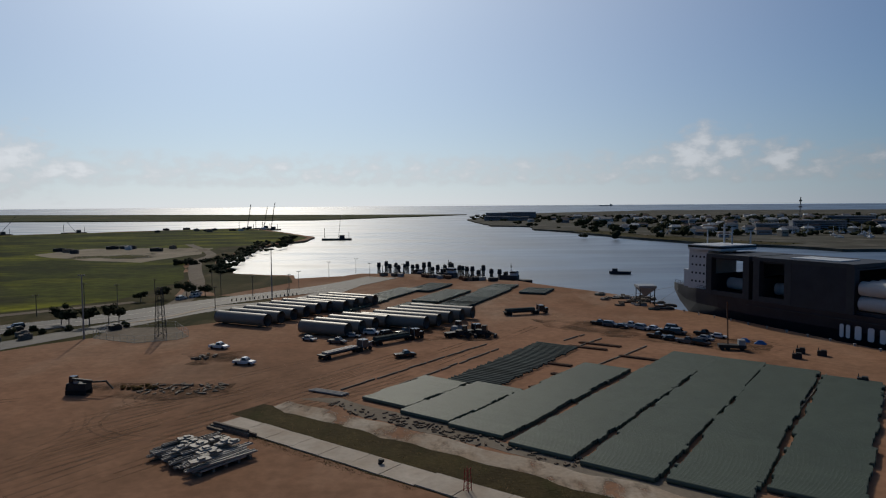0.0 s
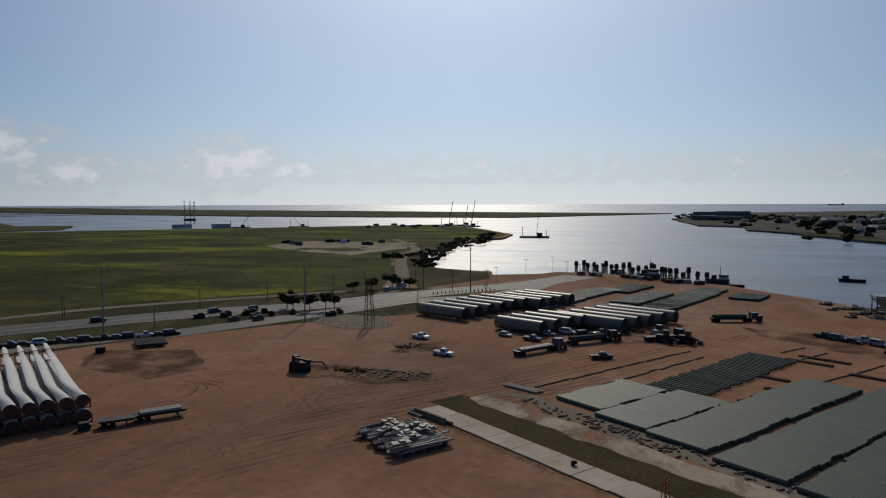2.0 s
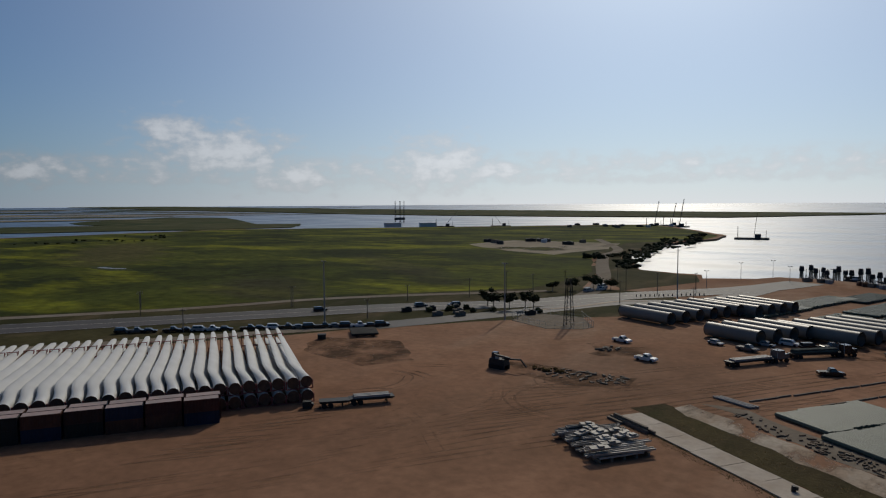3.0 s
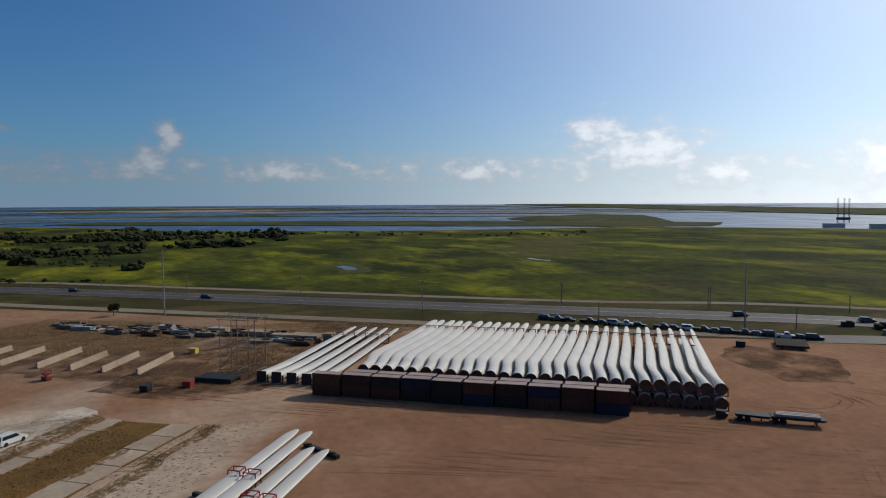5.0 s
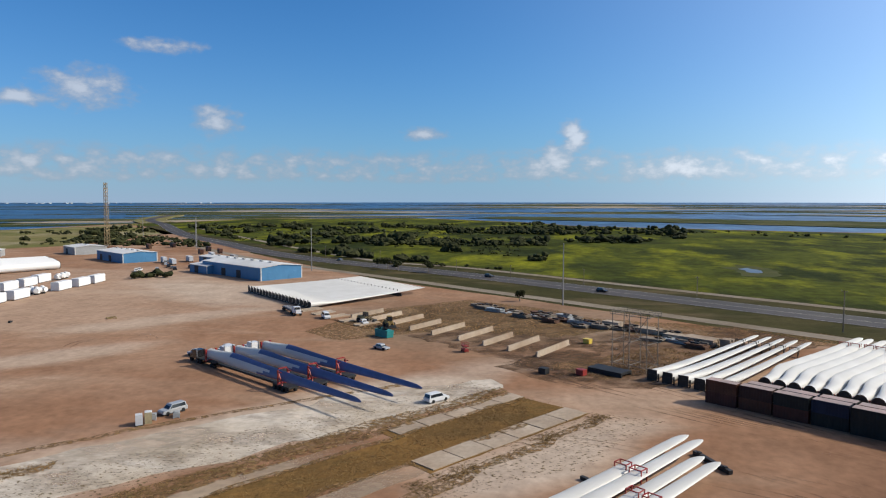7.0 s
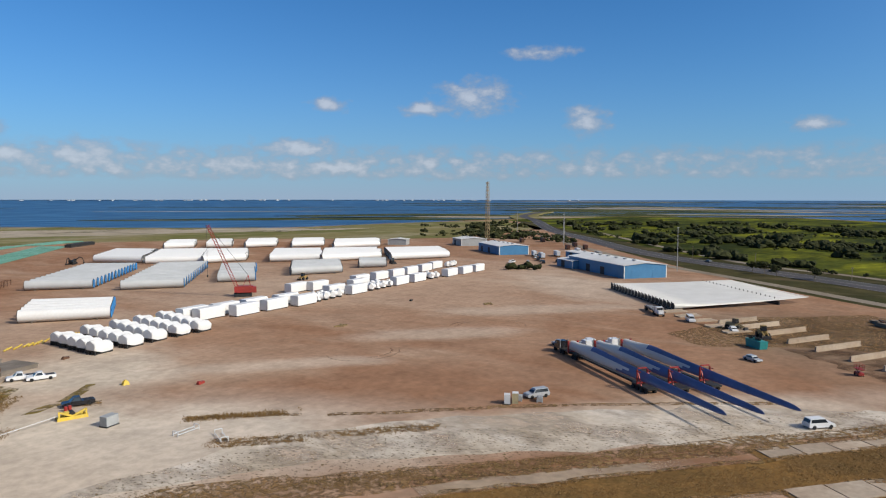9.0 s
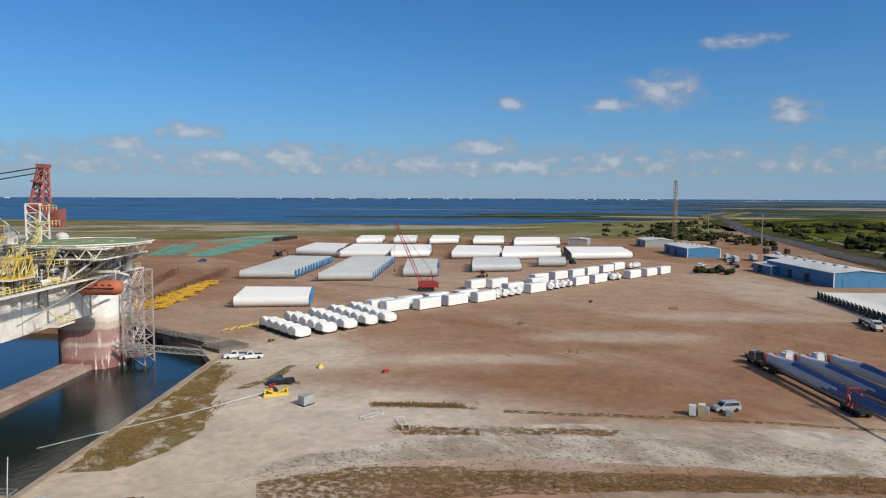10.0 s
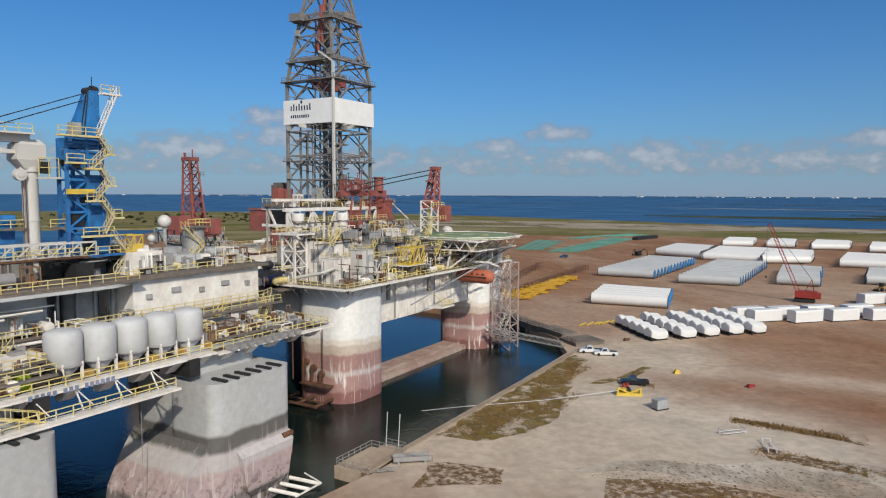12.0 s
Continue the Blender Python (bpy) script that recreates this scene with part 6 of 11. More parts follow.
for x0, x1, legs in ((18, 35.6, (19, 34.5)), (37, 71, (38.5, 50, 70))):
    for a in legs:
        for y in (-9.8, 9.8):
            part("gantry_leg", Shape().box((a, y, 16), (2.4, 2.2, 13.4)), SHIPGREY, ship)
        part("bulkhead", Shape().box((a, 0, 13), (0.8, 17.4, 7)), NAVY, ship)
    part("gantry_roof", Shape().box(((x0 + x1) / 2, 0, 23.2), (x1 - x0, 22, 1.2)), SHIPGREY, ship)
    part("gantry_sill", Shape().box(((x0 + x1) / 2, -10.4, 10.2), (x1 - x0 - 3, 0.8, 1.6)), SHIPGREY, ship)
part("roof_hatch", Shape().box((56, -2, 23.95), (16, 10, 0.3)), SHIPWHITE, ship)
part("side_plate", Shape().box((60.2, -10.6, 16.3), (20.4, 0.5, 12.6)), NAVY, ship)
part("far_wall", Shape().box((44.5, 10.7, 16.3), (53, 0.4, 12.8)), NAVY, ship, "dark far wall of the open holds")
part("hold_roof_beam", Shape().box((44.5, 0, 22.2), (53, 20, 0.5)), NAVY, ship)
part("hold_cargo", Shape().tube((21, -2, 13.0), (32, -2, 13.0), 2.1, n=16).tube((40, -2, 13.0), (49, -2, 13.0), 2.1, n=16), TOWERGREY, ship, "grey tower section inside the hold")
part("hatch_cover", Shape().box((100, 0, 9.9), (120, 19, 1.0)), NAVY, ship)
for k in range(4):
    for lv in range(2):
        for j in range(4):
            x, y, z = 72 + 26 * k, -8.4 + 4.4 * j, 12.6 + 4.3 * lv
            # lower tier gets grey paint to stand in for its shade
            part("tower_cargo", Shape().tube((x, y, z), (x + 22.5, y, z), 2.1, n=18), WHITE if lv else TOWERGREY, ship, "white wind tower section on deck")
    part("cargo_cradle", Shape().box((96 + 26 * k, 0, 13.2), (1.6, 19, 6.6)), DARK, ship)
# hull emblem: plain letter-sized upright bars
for x, w in ((67.4, 1.2), (69.3, 1.2), (71.9, 1.9), (75.6, 1.8), (79.0, 1.6), (82.2, 1.9), (86.0, 1.8)):
    y = -B / 2 - 0.12
    part("hull_mark", Shape().box((x + w / 2, y, 4.4), (w, 0.14, 3.4)).box((x + w / 2, y, 4.4), (w - 0.5, 0.13, 3.9)), LETTER, ship, "white hull mark")
part("winch", Shape().box((2, 0, 11), (3, 3, 1.4)).tube((0, -2, 11.3), (0, 2, 11.3), 0.6, n=10).box((6, 3, 11.2), (2, 2, 2)), GREY, ship)
for k, (a, b) in enumerate((((-6, 0, 9), (-26, -12, 3)), ((-3, -1, 9), (-6, -12, 2.6)))):
    part("mooring_line", Shape().tube(a, b, 0.07, n=5), GALV, ship)
bg = thing("barge", facing(104, 400, 0.95, -0.3, -2.0), "small dark work barge on the water", "barge")
part("hull", Shape().box((0, 0, 0.8), (12, 4, 1.8), taper=1.05), NAVY, bg)
part("deckhouse", Shape().box((-3, 0, 2.4), (3, 2.5, 1.6)), SHIPGREY, bg)

# ---- pile dolphins and tugs at the head of the channel ----
for k, (x, y) in enumerate(((-31, 398), (-26, 400), (-21, 402), (-15, 396), (-11, 392), (-6, 390), (-3, 386), (1, 380), (5, 384), (9, 378), (13, 374), (16, 372), (19, 366), (-18, 404), (-38, 404), (-34, 409), (-28, 406), (-8, 398), (4, 392), (11, 386), (22, 372), (26, 366), (30, 362), (-23, 411))):
    d = thing("dolphin", pose(x, y, -2), "dark timber pile dolphin standing in water", "dolphin", "pile dolphins")
    h = rng.uniform(6, 9)
    for i in range(4):
        a = i / 4 * math.tau
        part("pile", Shape().tube((math.cos(a) * 0.8, math.sin(a) * 0.8, -1), (math.cos(a) * 0.5, math.sin(a) * 0.5, h * rng.uniform(0.85, 1.0)), 0.28, n=6), WOOD, d)
    part("cap", Shape().tube((0, 0, h * 0.62), (0, 0, h * 0.95), 1.3, 1.0, 9), DARK, d)
def tug(x, y, dx, dy, sc=1.0):
    t = thing("tugboat", facing(x, y, dx, dy, -2.0), "dark tugboat with a tall pale wheelhouse", "boat", "boats at the quay")
    part("hull", Shape().loft([[(a * sc, (15 - 0) * 0 + s * w * sc, z * sc) for s, z in ((-0.7, -0.5), (-1, 2.2), (1, 2.2), (0.7, -0.5))] for a, w in ((-13, 3.6), (0, 4.2), (9, 3.4), (13.5, 0.3))], smooth=False), DARK, t)
    part("deckhouse", Shape().box((-1 * sc, 0, 3.4 * sc), (11 * sc, 5 * sc, 2.4 * sc)), SHIPGREY, t)
    part("wheelhouse", Shape().box((2 * sc, 0, 6.0 * sc), (4.5 * sc, 4 * sc, 2.8 * sc), taper=0.9), SHIPWHITE, t)
    part("window_band", Shape().box((2 * sc, 0, 6.5 * sc), (4.6 * sc, 4.05 * sc, 0.9 * sc)), GLASS, t)
    part("mast", Shape().bar((0, 0, 7 * sc), (0, 0, 12 * sc), 0.25).bar((0, -1.2, 10 * sc), (0, 1.2, 10 * sc), 0.15), DARK, t)
    part("funnel", Shape().box((-3.5 * sc, 1.2, 5.4 * sc), (1.4, 1.2, 2.6 * sc)).box((-3.5 * sc, -1.2, 5.4 * sc), (1.4, 1.2, 2.6 * sc)), DARK, t)
tug(3, 372, 0.9, -0.5, 0.95)
tug(36, 360, 0.95, -0.4, 0.85)
tug(-14, 392, 0.9, -0.4, 0.6)
pier = setting("pavement_pier", Shape().box((0, 0, -0.9), (50, 5, 0.6)), CONC, "low concrete finger pier")
pier.matrix_basis = facing(-6, 384, 0.92, -0.5)

# ---- channel marks, cranes and barges far off ----
def crane_barge(x, y, dx, dy, boom, label):
    t = thing("crane_barge", facing(x, y, dx, dy, -2), label, "barge", "work barges")
    part("hull", Shape().box((0, 0, 1), (34, 12, 2.4)), DARK, t)
    part("house", Shape().box((6, 0, 4), (6, 5, 4)), SHIPGREY, t)
    s = Shape()
    for o in (-0.7, 0.7):
        s.bar((2, o, 3), (2 + boom[0], o, 3 + boom[1]), 0.35)
    for k in range(8):
        a, b = k / 8, (k + 1) / 8
        s.bar((2 + boom[0] * a, -0.7, 3 + boom[1] * a), (2 + boom[0] * b, 0.7, 3 + boom[1] * b), 0.25)
    part("boom", s, DARK, t)
    part("spud", Shape().bar((-14, 0, 0), (-14, 0, 14), 0.6).bar((14, 0, 0), (14, 0, 10), 0.5), DARK, t)
crane_barge(-124, 800, 1, 0.1, (3, 26), "dark crane barge working in the cove")
crane_barge(-640, 985, 0.9, 0.4, (22, 26), "dark crane barge along the canal")
crane_barge(-560, 1040, 0.9, 0.4, (-12, 16), "dark crane barge along the canal")
for x, y, h in ((-330, 1150, 40), (-310, 1180, 36), (-285, 1130, 42)):
    crane_barge(x, y, 0.9, -0.3, (8, h), "dark construction crane on the point")
jack = thing("jackup_rig", facing(-880, 1180, 0.8, 0.5, -2), "far jack-up rig with three tall legs", "rig")
part("hull", Shape().box((0, 0, 8), (22, 16, 5)), SHIPGREY, jack)
for a, b in ((-9, -6), (9, -6), (0, 7)):
    s = Shape()
    for c, d in ((-1, -1), (1, -1), (1, 1), (-1, 1)):
        s.bar((a + c, b + d, 0), (a + c, b + d, 46), 0.35)
    for k in range(14):
        s.bar((a - 1, b - 1, k * 3.2), (a + 1, b - 1, k * 3.2 + 3.2), 0.25).bar((a + 1, b + 1, k * 3.2), (a - 1, b + 1, k * 3.2 + 3.2), 0.25)
    part("leg", s, DARK, jack)
for k in range(22):
    x, y = -440 + rng.uniform(-60, 160), 1040 + rng.uniform(-30, 90)
    if k > 12:
        x, y = -300 + rng.uniform(-40, 60), 600 + rng.uniform(-30, 40)
    whole("site_cabin", Shape().box((0, 0, 1.5), (rng.uniform(5, 11), 3, 3)).box((1, 0, 3.2), (3, 2, 0.6)), rng.choice((SHIPGREY, DARK, SHIPWHITE, WOOD)), "small site cabin on the point", "cabin", "site cabins", facing(x, y, 0.9, rng.uniform(-0.4, 0.4), 0.05))
for x, y, dx in ((-690, 905, 0.7), (-640, 935, 0.7)):
    whole("canal_building", Shape().box((0, 0, 3), (28, 10, 6)).box((0, 0, 6.5), (29, 11, 0.8)), SHIPWHITE, "pale low building on the canal bank", "building", "canal buildings", facing(x, y, dx, 0.7))
far_ship = thing("far_ship", facing(1040, 4370, 1, -0.2, 17), "faint ship on the sea horizon", "ship")
part("hull", Shape().box((0, 0, 3), (85, 12, 6), taper=1.02), GREY, far_ship)
part("deckhouse", Shape().box((32, 0, 9), (9, 10, 8)), GREY, far_ship)

for k in range(26):
    f = rng.random()
    x, y = -34 + 62 * f + rng.uniform(-3, 3), 384 - 34 * f + rng.uniform(-6, 3)
    t = thing("deck_gear", facing(x, y, rng.uniform(0.3, 1), rng.uniform(-0.6, 0.6), 0), "dark boat gear and pallets on the quay point", "gear", "quay point gear")
    part("crate", Shape().box((0, 0, 0.9), (rng.uniform(2, 5), 2.0, 1.8)), (DARK, RUST, GREY, WOOD)[k % 4], t)
    part("frame", Shape().bar((-0.8, 0, 1.7), (-0.8, 0, 3.2 + 1.5 * (k % 3)), 0.2).bar((0.8, 0, 1.7), (-0.8, 0, 3.2), 0.15), DARK, t)
# ---- town across the channel ----
ROOFS = [mat("roof_" + n, c, 0.7, var=0.15) for n, c in (("grey", (0.22, 0.22, 0.23)), ("white", (0.6, 0.6, 0.58)), ("brown", (0.16, 0.11, 0.085)))]
WALLS = [mat("wall_" + n, c, 0.8, var=0.1) for n, c in (("white", (0.6, 0.6, 0.57)), ("sand", (0.42, 0.36, 0.28)), ("grey", (0.3, 0.31, 0.33)))]
for k in range(215):
    t = rng.random()
    x, y = 200 + 900 * t + rng.uniform(-50, 150), 1080 + rng.uniform(-330, 760) * (1 - 0.3 * t)
    if x < 140 + (1100 - y) * 0.24 + 60:
        x += 120
    w, d, h = rng.uniform(8, 22), rng.uniform(8, 13), rng.uniform(3.5, 7.5)
    b = thing("house", facing(x, y, 0.9, rng.uniform(-0.5, 0.5), 0.4), "small house in the town across the channel", "house", "town houses")
    part("wall", Shape().box((0, 0, h / 2), (w, d, h)), WALLS[k % 3], b)
    part("roof", Shape().loft([[(s * (w / 2 + 0.5), -d / 2 - 0.4, h), (s * (w / 2 + 0.5), d / 2 + 0.4, h), (s * (w / 2 - 1.5), 0, h + d * 0.28)] for s in (-1, 1)], smooth=False), ROOFS[(k * 7) % 3], b)
    part("window_band", Shape().box((0, -d / 2 - 0.02, h * 0.55), (w * 0.7, 0.06, 1.2)), GLASS, b)
for x, y, w, h in ((135, 1640, 62, 16), (190, 1660, 70, 17), (120, 1560, 50, 9), (165, 1545, 60, 8), (520, 950, 70, 12), (430, 900, 40, 10), (700, 1180, 80, 13)):
    b = thing("apartment_building", facing(x, y, 1, -0.1, 0.4), "long dark apartment block across the channel", "building", "town blocks")
    part("wall", Shape().box((0, 0, h / 2), (w, 16, h)), WALLS[2], b)
    part("roof", Shape().box((0, 0, h + 0.5), (w + 1, 17, 1.0)), ROOFS[0], b)
    for f in range(int(h // 3)):
        part("balcony", Shape().box((0, -8.3, 1.6 + f * 3), (w * 0.94, 0.6, 1.2)), GLASS, b)
mast = thing("radio_mast", pose(590, 1130, 0.4), "tall dark lattice radio mast in the town", "mast")
part("lattice", Shape().bar((-1.2, 0, 0), (-0.6, 0, 46), 0.5).bar((1.2, 0, 0), (0.6, 0, 46), 0.5).bar((0, 1.5, 0), (0, 0.6, 46), 0.5).box((0, 0, 30), (4, 4, 2)).box((0, 0, 40), (3.6, 3.6, 2)), DARK, mast)
for k in range(56):
    t = rng.random()
    x, y = 255 + 330 * t + rng.uniform(-25, 35), 860 - 200 * t + rng.uniform(-20, 160)
    b = thing("moored_boat", facing(x, y, rng.uniform(-1, 1), 1, 0.3), "small white boat in the marina", "boat", "marina boats")
    part("hull", Shape().loft([[(a, s * w, z) for s, z in ((-0.6, 0), (-1, 1.4), (1, 1.4), (0.6, 0))] for a, w in ((-5, 1.5), (1, 1.7), (5.5, 0.1))], smooth=False), SHIPWHITE if k % 3 else SHIPGREY, b)
    part("cabin", Shape().box((-0.5, 0, 2.2), (3.6, 2.0, 1.6), taper=0.85), SHIPWHITE, b)
    if k % 2 == 0:
        part("mast", Shape().bar((0, 0, 1), (0, 0, 12), 0.3).bar((0, 0, 9), (5, 0, 1.6), 0.1), SHIPWHITE, b)

# ---- stacked turbine blades and containers ----
for i in range(27):
    v = -52.2 + i * 2.8
    for lv, z in enumerate((1.45, 3.95)):
        yard_blade(-138 + rng.uniform(-0.5, 0.5) + (1.0 if lv == 0 else 0), v + rng.uniform(-0.1, 0.1), 180 + rng.uniform(-0.3, 0.3), z, "long white turbine blade stacked in steel frames", "stacked blades", PINKR, roll=30)
for i in range(5):
    yard_blade(-136.6, -75.8 + i * 3.65, 180 + 0.4 + 0.25 * i, 1.45, "white turbine blade lying on the ground", "ground blades", DARK, BLADE54, True, 58, roll=6)
for r in range(2):
    for lv in range(2):
        for i in range(10):
            p = (0, 0, 1, 3, 2, 4, 2, 1, 3, 4)[(i + r + 2 * lv) % 10] if lv or r else (0, 1, 0, 2, 2, 4, 2, 1, 1, 4)[i]
            if r and i == 0:
                continue
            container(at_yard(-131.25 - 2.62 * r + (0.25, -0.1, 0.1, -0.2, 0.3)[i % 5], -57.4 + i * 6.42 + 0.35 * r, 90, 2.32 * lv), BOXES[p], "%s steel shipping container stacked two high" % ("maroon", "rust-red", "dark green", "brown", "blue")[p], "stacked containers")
# white blades near the camera
for k, (v, tip) in enumerate(((-50.6, -102.0), (-48.0, -101.6), (-44.9, -95.6), (-42.3, -95.2))):
    b = yard_blade(tip + 60.5, v, 180, 1.5 + (0.25 if k < 2 else 0), "white turbine blade lying in the yard", "near blades", REDP, WIDEBLADE, False, roll=4)
    s = Shape()
    for sy in (-0.85, 1.0):
        s.bar((41.5, sy, -1.5), (41.5, sy, 1.3), 0.13).bar((43.0, sy, -1.5), (43.0, sy, 1.3), 0.13).bar((41.5, sy, 1.25), (43, sy, 1.25), 0.12)
    s.bar((41.5, -0.85, 1.25), (41.5, 1.0, 1.25), 0.13).bar((43, -0.85, 1.25), (43, 1.0, 1.25), 0.13).bar((41.5, -0.85, -1.45), (41.5, 1.0, -1.45), 0.13)
    part("tip_frame", s, REDP, b, "red square support frame")
whole("spreader_beam", Shape().box((0, 0, 0.35), (8.5, 0.7, 0.6)).box((3, 0, 0.7), (0.6, 0.5, 0.3)).box((-3, 0, 0.7), (0.6, 0.5, 0.3)), DARK, "dark steel beam lying under blade tips", "beam", at=at_yard(-99.5, -45, 62))
whole("spreader_beam", Shape().box((0, 0, 0.3), (6, 0.6, 0.5)).box((2, 0, 0.6), (0.5, 0.5, 0.3)), DARK, "dark steel beam under blades", "beam", at=at_yard(-80, -52.5, 80))

# ---- flat field of blades beside the blue shed ----
for i in range(19):
    f = i / 18
    x, y = -277 + 38.5 * f, -131 + 41.5 * f
    b = thing("turbine_blade", facing(x, y, -0.80 - 0.04 * f, 0.60 - 0.05 * f, 1.6), "white turbine blade in a close-set field", "turbine blade", "blade field")
    part("shell", FIELDBLADE, WHITE, b, at=pose(0, 0, 0, 12, 0, 0))
    part("root_end", Shape().tube((-0.02, 0, 0), (0.02, 0, 0), 1.12, n=14), DARK, b, "dark open blade root")
    part("root_frame", Shape().box((0.3, 0, -1.3), (0.5, 2.6, 0.5)).box((0.3, 1.25, 0), (0.4, 0.2, 2.8)), DARK, b)
    part("tip_frame", Shape().box((46, 0.2, -0.9), (0.4, 2.6, 1.4)).box((46, 1.3, 0), (0.3, 0.2, 2.4)), DARK, b)

# ---- blade transports ----
BLADE53 = blade_mesh(58, 3.1, 0.3).mesh("shell")
BLADE53.materials.append(WHITE)
BLADE53.materials.append(BLADEBLUE)
for p in BLADE53.polygons:
    c = p.center
    if c.x > 27 + 6 * math.sin(c.y * 1.3) or (c.x > 9 and c.y > 0.25 + (20 - c.x) * 0.05):
        p.material_index = 1
for k, (x, y, lab) in enumerate(((-152.5, -82.5, "white turbine blade wrapped in blue film on a trailer"), (-157.2, -77.6, "white turbine blade wrapped in blue film on a trailer"), (-163.2, -73.2, "white turbine blade wrapped in blue film on a trailer"))):
    d = Vector((0.56, 0.83))
    b = thing("turbine_blade", facing(x, y, d.x, d.y, 2.9), lab, "turbine blade", "blades on trailers")
    part("shell", BLADE53, WHITE, b, at=pose(0, 0, 0, 60, 0, 0))
    part("root_end", Shape().tube((-0.02, 0, 0), (0.02, 0, 0), 1.12, n=14), DARK, b)
    tr = flatbed(x - d.x * 4.5, y - d.y * 4.5, -d.x, -d.y, "white heavy haul truck pulling a long blade trailer" if k else "dark heavy haul truck pulling a long blade trailer", 9, None, True, CARS[0] if k else CARS[1])
    t2 = thing("blade_trailer", facing(x, y, d.x, d.y), "long steel trailer under a turbine blade", "trailer", "trucks in the yard")
    part("spine", Shape().box((16, 0, 1.0), (34, 0.9, 0.45)), DARK, t2)
    part("rear_deck", Shape().box((32, 0, 1.1), (6, 2.5, 0.4)), DARK, t2)
    for sy in (-1.2, 1.2):
        part("clamp_post", Shape().box((31, sy, 2.7), (0.32, 0.24, 3.2)), REDP, t2, "red steel clamp post")
        part("clamp_brace", Shape().bar((32.6, sy, 1.2), (31.4, sy, 3.6), 0.22), REDP, t2, "red steel clamp brace")
        part("clamp_arm", Shape().box((31.6, sy, 4.0), (1.2, 0.18, 0.2)), REDP, t2)
    for z, h in ((4.6, 0.3), (1.5, 0.4)):
        part("clamp_beam", Shape().box((31, 0, z), (0.3, 2.1, h * 0.8)), REDP, t2)
    part("root_clamp", Shape().box((0.2, 1.3, 2.6), (0.5, 0.35, 3.0)).box((0.2, -1.3, 2.6), (0.5, 0.35, 3.0)).box((0.2, 0, 1.35), (0.6, 2.9, 0.4)), REDP, t2, "red root clamp")
    w = Shape().tube((0, -0.3, 0), (0, 0.3, 0), 0.48, n=12).mesh("wheel")
    for a in (29.5, 31, 32.5, 34):
        for sy in (-1, 1):
            part("wheel", w, RUBBER, t2, at=pose(a, sy * 1.0, 0.48))
for x, y, dx, dy, p, k, lab in ((-132, -23.2, -0.75, 0.65, 0, "suv", "white suv parked on chalky sand"), (-176.5, -46, 0.5, 0.85, 2, "sedan", "silver car on the dirt road"), (-116.6, -71, 0.8, -0.4, 2, "suv", "silver suv at the yard edge"), (-220.4, -76.8, 0.8, 0.5, 0, "van", "white van near stored blades"), (-212.6, -61.2, 0.8, 0.5, 0, "sedan", "white car near stored blades"),
                                (-161, -91, -0.5, -0.85, 0, "pickup", "white pickup beside blade transports"), (-164, -84, -0.5, -0.85, 0, "pickup", "white pickup beside blade transports"), (-168, -86, -0.5, -0.85, 0, "suv", "white suv beside blade transports"),
                                (-55.5, -136.1, 0.97, -0.25, 1, "pickup", "black pickup parked near the quay"), (-58.5, -162, 0.97, -0.25, 0, "pickup", "white pickup parked near the gangway"), (-55.6, -165, 0.97, -0.25, 0, "pickup", "white pickup parked near the gangway"),
                                (-121.8, -417.4, 0.9, -0.5, 4, "suv", "blue car far across the yard"), (-353, -233, 0.9, 0.3, 0, "pickup", "white pickup near the sheds")):
    car(x, y, dx, dy, CARS[p], lab, k, "vehicles in the south yard")
# cars on the highway, and along the frontage road
for x, y, dx, p in ((-352, -34, 1, 1), (-303, 20, 1, 1), (-398, -95, -1, 1), (-430, -140, -1, 3), (-176, 186, 1, 1), (-150, 214, 1, 3), (-140, 222, -1, 1)):
    car(x, y, 0.6 * dx, 0.8 * dx, CARS[p], "dark car driving on the highway", "suv", "cars on the highway")
for i in range(22):
    if i in (3, 9):
        continue
    f = i / 21
    car(-199 + 62 * f + rng.uniform(-0.4, 0.4), 122 + 52 * f + rng.uniform(-0.4, 0.4), 0.62, 0.6, CARS[(1, 3, 1, 0, 1, 1, 2, 0, 1, 3, 1, 1, 0, 1, 3, 1)[i % 16]], "dark parked car along the frontage road" if i % 16 not in (3, 7, 12) else "white parked car along the frontage road", ("suv", "pickup", "sedan")[i % 3], "cars parked along the road")
# equipment near the transports
gen = thing("generator", pose(-109, -73, 0, 0, 0, 35), "pale portable generator beside the yard edge", "generator")
part("cabinet", Shape().box((0, 0, 1.0), (1.4, 1.2, 1.9)), SHIPWHITE, gen)
part("skid", Shape().box((0, 0, 0.08), (1.6, 1.4, 0.16)), DARK, gen)
gen = thing("generator", pose(-110.3, -72, 0, 0, 0, 35), "yellowish portable toilet cabin at the yard edge", "cabin")
part("cabinet", Shape().box((0, 0, 1.05), (1.2, 1.2, 2.1)), mat("cream_plastic", (0.5, 0.42, 0.25), 0.6), gen)
part("roof", Shape().box((0, 0, 2.15), (1.25, 1.25, 0.12), taper=0.8), SHIPWHITE, gen)
for x, y in ((-112.5, -72.5), (-114.5, -69)):
    whole("equipment_crate", Shape().box((0, 0, 0.5), (2.0, 1.2, 0.8)).box((0.3, 0, 1.0), (1.0, 0.8, 0.3)).box((0, 0.5, 0.06), (2.1, 0.2, 0.12)).box((0, -0.5, 0.06), (2.1, 0.2, 0.12)), GREY, "grey equipment crate on the dirt", "crate", "crates", pose(x, y, 0, 0, 0, 30))
tb = thing("waste_skip", facing(-193, -49.5, 0.6, 0.8), "teal waste skip filled with scrap", "skip")
